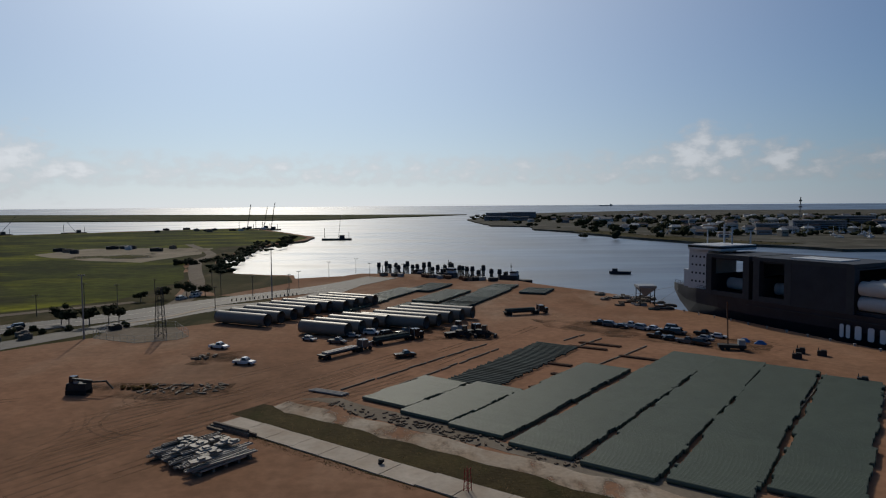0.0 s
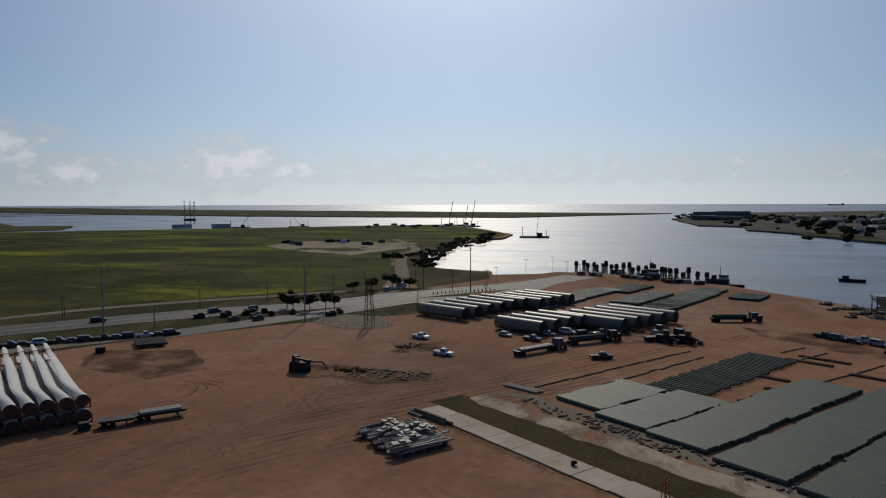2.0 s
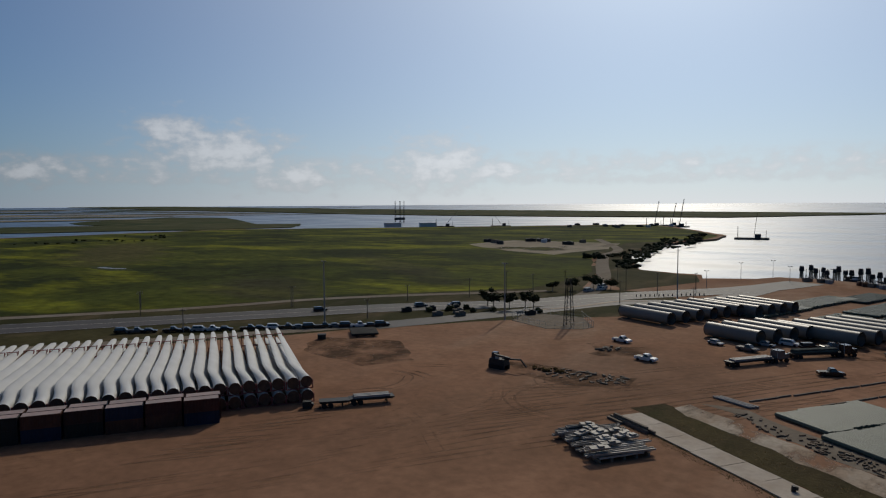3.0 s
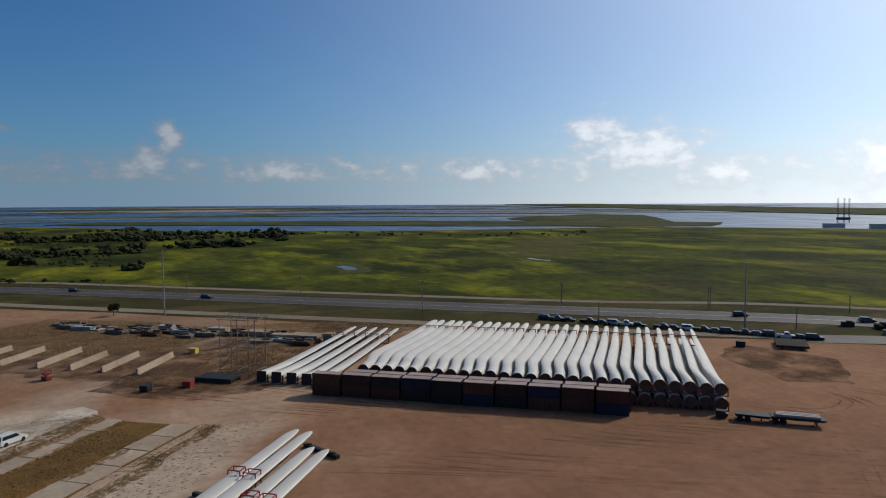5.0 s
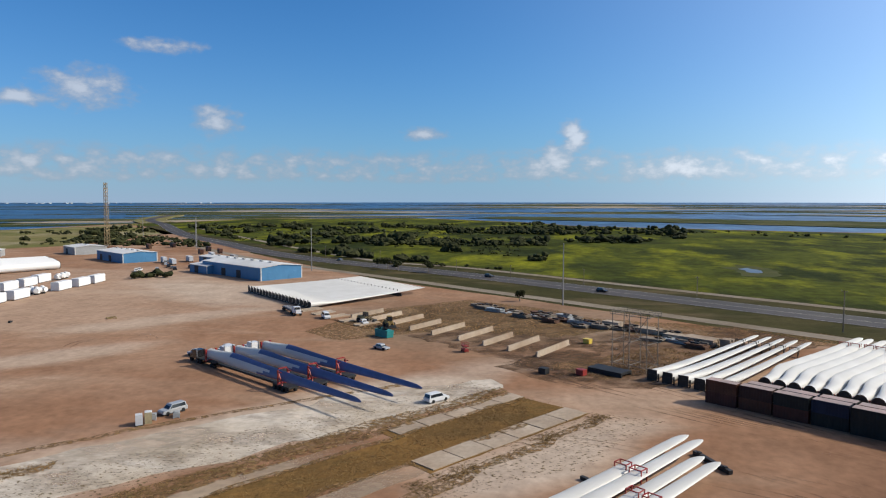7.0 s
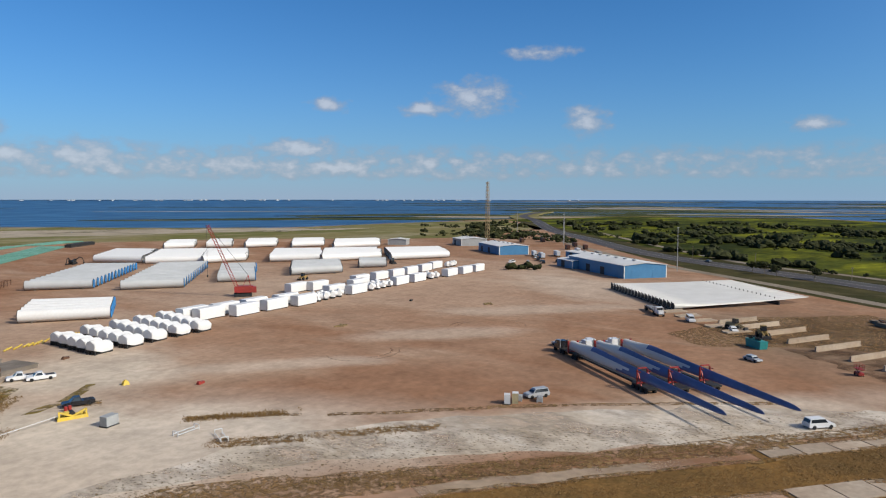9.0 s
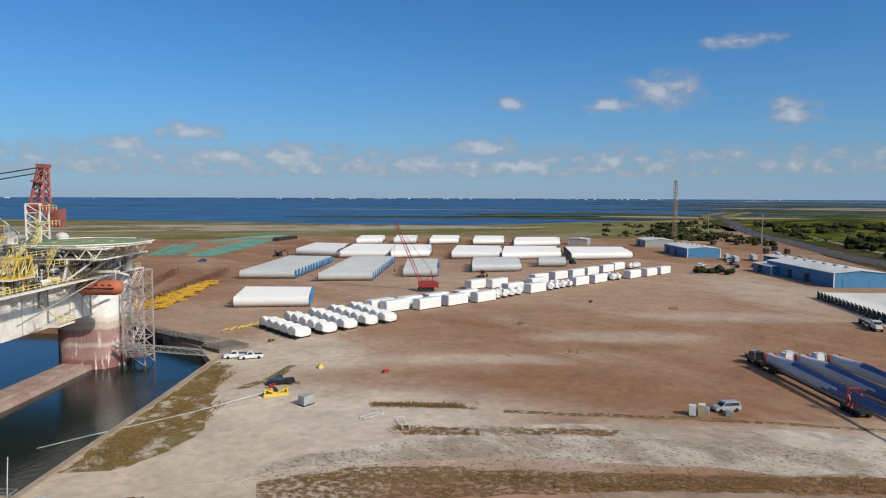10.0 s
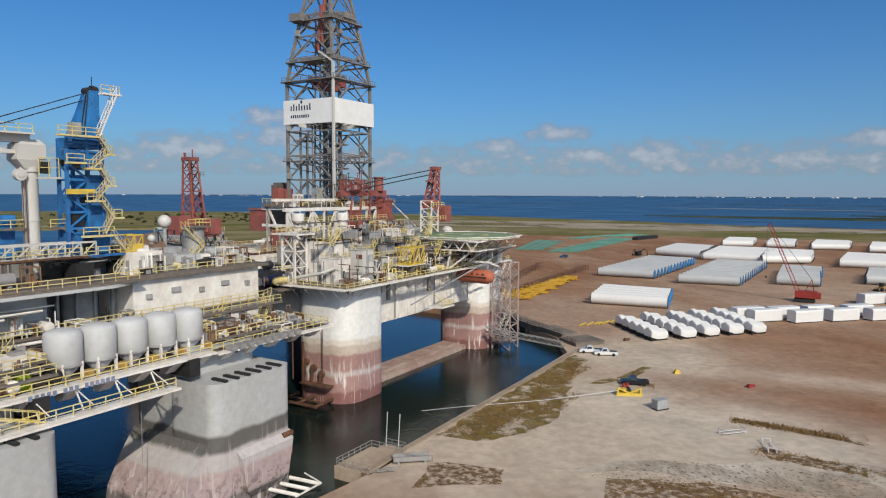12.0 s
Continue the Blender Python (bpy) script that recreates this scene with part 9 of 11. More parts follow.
def module(parent, u, v, z, su, sv, sz, material, detail=True):
    """A machinery block with frame posts, hatch and pipework."""
    s = Shape().box((u, v, z + sz / 2), (su, sv, sz))
    m_ = part("module", s, material, parent)
    if detail:
        t = Shape()
        for _ in range(3):
            a = rng.uniform(-0.4, 0.4)
            t.tube((u - su / 2 - 0.12, v + a * sv, z), (u - su / 2 - 0.12, v + a * sv, z + sz * rng.uniform(0.6, 1.2)), rng.uniform(0.06, 0.16), n=6)
            b = rng.uniform(-0.4, 0.4)
            t.tube((u + b * su, v + sv / 2 + 0.12, z), (u + b * su, v + sv / 2 + 0.12, z + sz * rng.uniform(0.5, 1.1)), rng.uniform(0.06, 0.16), n=6)
        t.box((u, v, z + sz + 0.2), (su * 0.4, sv * 0.35, 0.4)).box((u + su * 0.3, v - sv * 0.25, z + sz + 0.35), (su * 0.2, sv * 0.2, 0.7))
        tagged(part("pipework", t, rng.choice((GALV, OLDWHITE, BROWNP, RIGGREY)), m_), kind="stuff")
        d = Shape().box((u - su / 2 - 0.03, v + sv * 0.2, z + min(1.05, sz * 0.5)), (0.06, 0.9, min(2.0, sz * 0.8))).box((u - su * 0.2, v + sv / 2 + 0.03, z + min(1.05, sz * 0.5)), (0.9, 0.06, min(2.0, sz * 0.8)))
        part("door", d, RIGGREY, m_)
    return m_


def clutter(parent, u0, u1, v0, v1, z, n, hmax=2.5, mats=None):
    """Loose deck machinery: risers, cabinets, drums, frames and lamp posts."""
    mats = mats or (OLDWHITE, OLDWHITE, RIGGREY, GALV, PALEYEL, BROWNP, RUST)
    for _ in range(n):
        u, v, k, h = rng.uniform(u0, u1), rng.uniform(v0, v1), rng.random(), rng.uniform(0.4, 1.0) * hmax
        m_, c = rng.choice(mats), Shape()
        if k < 0.34:
            r = rng.uniform(0.06, 0.2)
            e = Vector((rng.uniform(-2.5, 2.5), 0, 0)) if rng.random() < 0.5 else Vector((0, rng.uniform(-2.5, 2.5), 0))
            c.tube((u, v, z), (u, v, z + h), r, n=6).tube((u, v, z + h), Vector((u, v, z + h)) + e, r, n=6).tube(Vector((u, v, z + h)) + e, Vector((u, v, z + h * 0.3)) + e, r, n=6)
            part("riser_pipe", c, m_, parent)
        elif k < 0.55:
            a, b = rng.uniform(0.7, 1.8), rng.uniform(0.7, 1.8)
            c.box((u, v, z + h * 0.45), (a, b, h * 0.9)).box((u, v, z + h * 0.93), (a + 0.2, b + 0.2, 0.1))
            cb = part("cabinet", c, m_, parent)
            part("door", Shape().box((u - a / 2 - 0.02, v, z + h * 0.45), (0.04, b * 0.6, h * 0.6)), GALV, cb)
        elif k < 0.70:
            r, L = rng.uniform(0.4, 0.8), rng.uniform(1.5, 3.0)
            d = Vector((L / 2, 0, 0)) if rng.random() < 0.5 else Vector((0, L / 2, 0))
            o = Vector((u, v, z + r + 0.3))
            c.tube(o - d, o + d, r, n=12).tube(o - d * 1.12, o - d, r * 0.5, r, 12).tube(o + d, o + d * 1.12, r, r * 0.5, 12).box(o - d * 0.6 - Vector((0, 0, r * 0.8)), (0.5, 0.5, r)).box(o + d * 0.6 - Vector((0, 0, r * 0.8)), (0.5, 0.5, r))
            part("drum", c, m_, parent)
        elif k < 0.90:
            a, b = rng.uniform(1.0, 2.6), rng.uniform(1.0, 2.6)
            for i in (-1, 1):
                for j in (-1, 1):
                    c.bar((u + i * a / 2, v + j * b / 2, z), (u + i * a / 2, v + j * b / 2, z + h), 0.14)
                c.bar((u + i * a / 2, v - b / 2, z + h), (u + i * a / 2, v + b / 2, z + h), 0.14).bar((u - a / 2, v + i * b / 2, z + h), (u + a / 2, v + i * b / 2, z + h), 0.14)
                c.bar((u + i * a / 2, v - b / 2, z), (u + i * a / 2, v + b / 2, z + h), 0.1)
            c.box((u, v, z + h * 0.35), (a * 0.6, b * 0.6, h * 0.5))
            part("skid_frame", c, m_, parent)
        else:
            c.bar((u, v, z), (u, v, z + h * 1.6), 0.12).box((u, v, z + h * 1.6), (0.5, 0.3, 0.2)).bar((u, v, z + h * 1.2), (u + 0.8, v + 0.3, z + h * 1.2), 0.07)
            part("lamp_post", c, m_, parent)


# the nearer rig: grey columns, silos, blue crane
ra = thing("drilling_rig", YARD, "worn grey semi-submersible rig with silos and a blue crane", "drilling rig", "rigs in the basin")
for v0, v1 in ((-71, -57), (-38, -22), (-4, 12)):
    for u0 in (66.8, 136):
        part("column", column(Shape(), u0, u0 + 9, v0, v1, -6, 16, 1.6), HULLA, ra)
        part("column", column(Shape(), u0 + 6, u0 + 17, v0 + 0.6, v1 - 0.6, -6, 19.2, 2.0), HULLA, ra)
        if u0 < 100:
            for k in range(6):
                part("fender_rib", Shape().box((u0 + 1.2, v0 + 2.4 + k * 1.9, 16.15), (2.6, 0.5, 0.3)), DARK, ra)
for v1 in (-57, -22):
    part("skirt", Shape().loft([[(68.2, v1 - 4, z), (82.6, v1 - 4, z), (82.6, v1 + o, z), (68.2 + 0.2 * o, v1 + o, z)] for z, o in ((-5, 5.6), (1.5, 4.2), (5.2, 2.2), (8.2, 0.1))], smooth=False), HULLA, ra, "sloping grimy foot of a column")
part("blister", Shape().loft([[(66.9 - o, -70.4 + i, z), (66.9 - o, -60.5 - i, z), (70, -60.5 - i, z), (70, -70.4 + i, z)] for z, o, i in ((-0.5, 0.1, 2.5), (0.8, 0.9, 1.2), (5.6, 0.9, 0.2), (6.6, 0.05, 0.0))], smooth=False), HULLA, ra)
part("pontoon", Shape().box((75, -30, -4.4), (14, 90, 3.0)).box((144, -30, -4.4), (14, 90, 3.0)), HULLA, ra)
s = Shape()
for k in range(3):
    s.tube((67.2, -70.5 + k * 2.2, -0.6), (63.2, -72.5 + k * 2.2, -1.4), 0.28, n=8)
s.tube((63.2, -72.8, -1.4), (63.2, -67.5, -1.4), 0.14, n=6).tube((67, -73.5, -1.0), (63.2, -72.8, -1.4), 0.12, n=6)
part("fender_frame", s, OLDWHITE, ra, "white tubular fender frame")
part("anchor", Shape().box((66.6, -69.6, 4.5), (0.5, 1.6, 2.6)).tube((66.5, -70.4, 6.2), (66.5, -68.6, 6.2), 0.4, n=8), RUST, ra)
part("deck_box", Shape().box((122, -36, 20.4), (74, 99, 2.8)), DECKG, ra)
part("low_deck", Shape().box((78, -22, 18.72), (13, 78, 0.4)), DECKG, ra)
# girders coloured near black to deepen shade under the deck
part("deck_girder", Shape().box((84, -36, 17.9), (2.0, 98, 2.2)).box((112, -36, 17.9), (2.0, 98, 2.2)).box((136, -36, 17.9), (2.0, 98, 2.2)).box((112, -57, 17.9), (84, 1.6, 2.2)).box((112, -38, 17.9), (84, 1.6, 2.2)).box((112, -74, 17.9), (70, 1.6, 2.2)), DARK, ra)
deck_edge(ra, [(71.6, 12), (71.6, -61.0)], 19.0, 2.4, OLDWHITE)
deck_edge(ra, [(71.6, -61.2), (71.6, -84.5), (80, -85.5)], 18.7, 2.4, OLDWHITE)
deck_edge(ra, [(68.6, 12), (68.6, -53.0)], 16.6, 2.0, OLDWHITE)
for k in range(15):
    v = -20 - k * 4.4
    part("bracket", Shape().loft([[(70.6, v + o, 18.85), (73.5, v + o, 18.85), (73.5, v + o, 17.3), (72.6, v + o, 17.3)] for o in (-0.75, 0.75)], smooth=False), OLDWHITE, ra)
for k in range(8):
    part("hanger", Shape().bar((69.4, -19 - k * 4.6, 16.6), (71.0, -19 - k * 4.6, 18.9), 0.14).bar((67.7, -19 - k * 4.6, 17.6), (71.0, -19 - k * 4.6, 18.9), 0.10), OLDWHITE, ra)
stairs(ra, (69.2, -31, 19.0), (69.2, -37.5, 16.8), 1.0)
s = Shape()
for k in range(14):
    s.box((70.32, -37.0 - k * 0.62 - (0.5 if k > 4 else 0) - (0.5 if k > 7 else 0), 19.05), (0.05, 0.38, 0.55))
part("name_bar", s, mat("name_bar_blue", (0.22, 0.25, 0.36), 0.7), ra, "faded row of letter-sized bars")
for k, v in enumerate((-43.6, -47.8, -52.0, -56.2, -60.4)):
    prof = [(0.35, 18.7), (2.02, 20.7), (2.02, 24.0), (1.85, 24.3), (1.2, 24.55), (0.3, 24.65)]
    sl = part("silo", Shape().loft([[(75.6 + r * math.cos(i / 24 * math.tau), v + r * math.sin(i / 24 * math.tau), z) for i in range(24)] for r, z in prof]), SILOG, ra, "grey upright silo with a conical foot")
    part("seam", Shape().loft([[(75.6 + r * math.cos(i / 24 * math.tau), v + r * math.sin(i / 24 * math.tau), z) for i in range(24)] for r, z in ((2.03, 20.4), (2.08, 20.45), (2.08, 20.6), (2.03, 20.65))], caps=False), RIGGREY, sl)
    for a in (35, 145, 215, 325):
        p = (75.6 + 1.95 * math.cos(radians(a)), v + 1.95 * math.sin(radians(a)))
        part("leg", Shape().box((*p, 19.9), (0.28, 0.28, 2.0)), OLDWHITE, sl)
    part("valve_box", Shape().box((73.4, v - 1.6, 19.5), (0.8, 0.7, 0.8)), mat("ochre_box", (0.40, 0.24, 0.06), 0.7) if k == 0 else bpy.data.materials["ochre_box"], ra)
# manifold and winch beside the silos
for k in range(26):
    v, u = rng.uniform(-41, -32), rng.uniform(72.8, 78)
    part("pipe_run", Shape().tube((u, v, 19.1), (u, v, 19.1 + rng.uniform(0.8, 2.6)), rng.uniform(0.08, 0.2), n=6).tube((u, v, 19.6), (u + rng.uniform(-1, 2), v + rng.uniform(-2, 2), 19.6), 0.1, n=6), rng.choice((BROWNP, GALV, OLDWHITE, BROWNP)), ra)
part("hose_reel", Shape().tube((74, -38.4, 20), (74, -37.6, 20), 0.9, n=18).tube((74, -38.5, 20), (74, -38.4, 20), 1.15, n=18).tube((74, -37.6, 20), (74, -37.5, 20), 1.15, n=18), mat("lime_reel", (0.45, 0.60, 0.03), 0.5), ra, "lime green hose reel")
deck_edge(ra, [(73.5, -32), (73.5, -40.5), (77, -40.5)], 21.4, 1.4)
for k in range(60):
    v, u = rng.uniform(-83, -63), rng.uniform(72.8, 82)
    z = 18.9
    s = Shape().tube((u, v, z), (u, v, z + rng.uniform(0.6, 2.0)), rng.uniform(0.08, 0.25), n=6)
    s.tube((u, v, z + 0.6), (u + rng.uniform(-1.5, 1.5), v + rng.uniform(-2.5, 2.5), z + 0.6), rng.uniform(0.06, 0.16), n=6)
    part("pipe_run", s, rng.choice((BROWNP, RUST, GALV, OLDWHITE)), ra)
part("pipe_deck", Shape().box((78, -73, 18.7), (13, 23, 0.3)), DECKG, ra)
deck_edge(ra, [(73.0, -63), (73.0, -76)], 20.0, 0.6)
for k in range(9):
    part("chock", Shape().loft([[(70.6 + a * 0.7, -63.5 - k * 1.55 + b * 0.5, z) for a, b in ((-1, -1), (1, -1), (1, 1), (-1, 1))] for z in (18.9, 19.5)], smooth=False), GALV, ra)
# long white side wall with its pipes and ledge
part("side_wall", Shape().box((97, -70.8, 25.0), (24, 23.4, 5.6)), OLDWHITE, ra, "blotched white side wall")
# greys beside the white wall carry the shade on this stretch
part("side_wall", Shape().box((99, -33.5, 25.0), (24, 29.6, 5.6)), SILOG, ra, "patched side wall in grey darkened for shade")
part("recess_wall", Shape().box((103, -53.8, 25.0), (20, 11.0, 5.6)), RIGGREY, ra, "recess wall in grey darkened for shade")
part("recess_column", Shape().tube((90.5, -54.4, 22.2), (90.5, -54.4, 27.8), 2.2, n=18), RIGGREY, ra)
for k in range(4):
    part("recess_post", Shape().box((88.4, -50.4 - 2.6 * k, 25.0), (0.5, 0.35, 5.6)), RIGGREY, ra)
part("deck_overhang", Shape().slab([(84.6, -18), (83.2, -30), (82.6, -40), (82.6, -55), (84.4, -59.6), (88.6, -60.6), (93, -60.6), (93, -18)], 27.35, 27.75), SILOG, ra, "grey overhanging deck edge")
for k in range(7):
    part("wall_locker", Shape().box((86.6, -22 - 3.7 * k, 23.6 + 0.4 * (k % 3)), (0.8, 1.4 + 0.5 * (k % 2), 2.0 - 0.4 * (k % 2))).box((86.3, -22 - 3.7 * k, 24.9 + 0.2 * (k % 3)), (1.2, 1.8, 0.12)), SILOG if k % 2 else OLDWHITE, ra)
clutter(ra, 84.0, 86.0, -59, -20, 22.4, 26, 2.2)
clutter(ra, 73.0, 79.5, -30, -18, 19.1, 34, 2.6)
clutter(ra, 79.0, 83.4, -84, -26, 19.1, 46, 2.2)
clutter(ra, 73.0, 82.0, -84, -64, 18.9, 26, 1.8, (BROWNP, RUST, GALV, OLDWHITE, RUST))
clutter(ra, 87.5, 96, -84, -61, 28.2, 34, 2.8, (RIGGREY, RIGGREY, GALV, OLDWHITE, BROWNP, PALEYEL))
clutter(ra, 86.0, 96, -50, -20, 28.2, 26, 2.6)
part("lower_wall", Shape().box((97, -68, 20.6), (24.5, 29, 3.2)), OLDWHITE, ra)
for k in range(5):
    part("vent_box", Shape().box((84.85, -61.5 - k * 4.6, 25.2 + 0.5 * (k % 2)), (0.35, 1.5 if k % 2 else 0.9, 0.7)), RIGGREY, ra)
for k in range(5):
    z = 20.9 + 0.32 * k
    part("pipe_run", Shape().tube((84.4 - 0.12 * k, -28, z), (84.4 - 0.12 * k, -83.5, z), 0.12, n=6), OLDWHITE if k % 2 else GALV, ra)
deck_edge(ra, [(84.2, -24), (84.2, -83), (86, -86.5)], 22.3, 1.0)
deck_edge(ra, [(84.0, -18), (84.0, -59.5)], 27.9, 2.0)
deck_edge(ra, [(86, -60), (86, -82)], 27.9, 1.2)
stairs(ra, (83, -82.5, 22.3), (80.5, -78.5, 19.0), 1.2)
stairs(ra, (83, -41.5, 22.3), (79.5, -36.5, 19.2), 1.2)
for k, (u, v, su, sv, sz, m_) in enumerate(((80, -28, 6, 9, 4, RIGGREY), (80.5, -41, 3, 4, 2.4, OLDWHITE), (81, -49, 3.5, 6, 2.6, RIGGREY), (81.5, -56, 2.5, 4, 2.0, OLDWHITE), (82, -61.5, 2.2, 4, 1.8, OLDWHITE), (82.4, -71, 1.6, 7, 1.4, RIGGREY))):
    module(ra, u, v, 19.1, su, sv, sz, m_)
part("upper_deck", Shape().box((104, -52, 28.0), (40, 64, 0.5)), DECKG, ra)
for k in range(34):
    u, v = rng.uniform(90, 120), rng.uniform(-82, -24)
    if abs(v + 56) < 5 and u < 98:
        continue
    module(ra, u, v, 28.2, rng.uniform(2, 5), rng.uniform(2, 5), rng.uniform(1.2, 4.0), rng.choice((RIGGREY, OLDWHITE, RIGGREY, DECKG, BROWNP)))
for k, (u, v, su, sv, sz, m_) in enumerate(((88.6, -64.6, 3.2, 5.6, 2.6, RIGGREY), (88.8, -70.4, 3.0, 4.6, 2.2, SILOG), (95, -79, 6, 5, 2.4, SILOG), (101, -84, 5, 4, 3.0, RIGGREY), (106, -87, 6, 4, 2.2, OLDWHITE), (112, -88, 4, 5, 3.4, PINKR), (99, -90, 7, 4, 1.8, SOOT_SHADE))):
    module(ra, u, v, 28.2 if v > -84 else 25.6, su, sv, sz, m_)
for k in range(9):
    u, v = 94 + 3.2 * k, -85.5 - 0.7 * k
    part("rack_frame", truss(Shape(), (u, v, 25.4), (u, v, 30.2 + (k % 3)), 2.2, 2, 0.16), (OLDWHITE, RIGGREY, DARK)[k % 3], ra)
for k in range(8):
    part("rack_pipe", Shape().tube((90 + 0.5 * k, -83.5, 29.2 + 0.35 * (k % 3)), (118, -92 + 0.5 * k, 29.6 + 0.35 * (k % 3)), 0.16, n=6), (OLDWHITE, BROWNP, GALV, DARK)[k % 4], ra)
part("rack_deck", Shape().box((105, -88.5, 25.3), (32, 9, 0.5)), DARK, ra)
# dark steel pieces added here imitate shaded gaps between machinery
clutter(ra, 92, 118, -92, -84, 25.6, 44, 3.6, (OLDWHITE, DARK, RIGGREY, RUST, GALV, DARK))
clutter(ra, 86.5, 90, -82, -60, 28.2, 24, 2.0, (SILOG, DARK, PALEYEL, RUST, OLDWHITE))
clutter(ra, 72.4, 74.4, -42, -19, 19.1, 24, 1.6, (DARK, RUST, BROWNP, OLDWHITE))
clutter(ra, 76.8, 82.5, -62, -42, 19.1, 26, 3.0, (DARK, RUST, BROWNP, OLDWHITE, PALEYEL))
module(ra, 91, -67.5, 28.2, 4, 6, 3.4, RIGGREY)
module(ra, 88.5, -63, 28.2, 3, 5, 3.2, OLDWHITE)
part("deck_silo", Shape().tube((92, -75.2, 28.2), (92, -75.2, 34.4), 1.7, n=18), RIGGREY, ra)
deck_edge(ra, [(90.2, -72.8), (90.2, -77.2), (93.8, -77.2)], 34.4, 1.0)
stairs(ra, (90.4, -72.0, 34.4), (90.4, -75.2, 31.3))
stairs(ra, (90.2, -75.4, 31.3), (90.2, -71.6, 28.3))
for v, z, r in ((-69.8, 35.4, 1.05), (-67.4, 32.9, 0.6)):
    dm = Shape().loft([[(92 + r * math.cos(t) * math.cos(i / 14 * math.tau), v + r * math.cos(t) * math.sin(i / 14 * math.tau), z + r * math.sin(t)) for i in range(14)] for t in (-1.5, -1, -0.5, 0, 0.5, 1, 1.5)])
    d_ = part("radome", dm, WHITE, ra, "white spherical radome")
    part("post", Shape().tube((92, v, 28), (92, v, z - r * 0.9), 0.3, n=8), RIGGREY, d_)
for k, (u, v, sz, m_) in enumerate(((89, -79.5, 1.5, YELL), (89, -77, 1.0, ORANGE), (90, -81, 2.0, TOWERGREY), (89.5, -71.5, 1.0, YELL))):
    part("crate", Shape().box((u, v, 28.3 + sz / 2), (2.0, 2.2, sz)), m_, ra)
# pipe bundles and rails along the walls
for k in range(14):
    z = 19.6 + 0.55 * k if k < 5 else 22.9 + 0.5 * (k - 5)
    u = 83.6 - 0.1 * (k % 3) if k < 5 else 84.75 - 0.08 * (k % 4)
    a, b = (rng.uniform(-60, -22), rng.uniform(-84, -60)) if k < 5 else (rng.uniform(-34, -20), rng.uniform(-48, -38))
    part("pipe_run", Shape().tube((u, a, z), (u, b, z), rng.choice((0.07, 0.1, 0.16)), n=6), rng.choice((OLDWHITE, GALV, DARK, RUST, OLDWHITE)), ra)
for k in range(18):
    v = -20 - 3.5 * k
    part("wall_pipe", Shape().tube((84.7, v, 19.2), (84.7, v, 22.2 + (3.0 * rng.random() if v > -58 else 0.0)), rng.choice((0.07, 0.12, 0.2)), n=6).box((84.6, v + 0.9, 19.9), (0.5, 0.7, 1.2)), rng.choice((OLDWHITE, DARK, GALV, RUST)), ra)
# beams also near black, as shade below the walkway deck
for k in range(10):
    part("under_beam", Shape().bar((72.5, -20 - 6.6 * k, 18.2), (84, -20 - 6.6 * k, 18.2), 0.35, 0.9), DARK, ra)
for z, u, a, b in ((20.4, 72.6, -31, -41), (22.0, 80.4, -62, -83), (24.4, 82.4, -24, -34)):
    deck_edge(ra, [(u, a), (u, b)], z, 0.9)
for k in range(5):
    stairs(ra, (82.6, -26 - 11 * k, 19.2), (82.6, -29 - 11 * k, 22.3), 0.8)
# blue deck crane
bc = part("deck_crane", Shape().tube((92, -56.3, 26.0), (92, -56.3, 30.6), 2.5, 2.1, 20).tube((92, -56.3, 30.4), (92, -56.3, 31.2), 3.4, 3.4, 20), RIGGREY, ra, "blue pedestal crane")
part("turntable", Shape().tube((92, -56.3, 29.4), (92, -56.3, 30.9), 2.7, 3.6, 20).box((92, -57.5, 30.7), (5.4, 9.0, 0.5)), DARK, bc, "dark slewing ring")
part("crane_house", Shape().box((92, -56.8, 32.9), (4.0, 4.8, 2.8)).box((89.9, -56.8, 34.4), (0.3, 5.0, 0.3)), BLUEP, bc)
part("house_door", Shape().box((89.97, -56.0, 32.6), (0.08, 1.4, 2.0)), DARK, bc)
for v, z, sv, sz in ((-57.7, 36.4, 2.6, 3.4), (-57.6, 40.6, 2.6, 3.4), (-57.2, 44.3, 3.2, 2.6), (-56.8, 46.6, 4.6, 1.4)):
    part("tower_panel", Shape().box((92.2, v, z), (3.6, sv, sz)).box((90.3, v, z + sz / 2 - 0.15), (0.25, sv + 0.2, 0.25)), BLUEP, bc)
part("winch_box", Shape().box((91.4, -54.9, 45.0), (2.2, 1.8, 1.4)), BLUEP, bc)
part("winch_drum", Shape().tube((90.6, -55.2, 44.2), (93.6, -55.2, 44.2), 0.8, n=14).tube((90.5, -55.2, 44.2), (90.7, -55.2, 44.2), 1.1, n=14), DARK, bc)
part("engine_block", Shape().box((91.2, -55.0, 36.3), (1.6, 1.6, 2.0)).tube((90.6, -55.6, 38.9), (90.6, -57.4, 38.9), 0.5, n=8), DARK, bc)
for u, a in ((90.3, -53.4), (93.7, -54.3)):
    for v in (a, -56.4, -58.6):
        part("tower_post", Shape().bar((u, v, 31.2), (u, v - 0.2 * (v == a), 47.2), 0.42), BLUEP, bc)
    s = Shape()
    for k, z in enumerate((35.0, 37.2, 39.4, 41.6, 44.0, 46.6)):
        s.bar((u, a, z), (u, -58.6, z), 0.32)
        s.bar((u, a if k % 2 else -56.4, z - 2.3), (u, -56.4 if k % 2 else a, z), 0.24)
    part("tower_brace", s, BLUEP, bc)
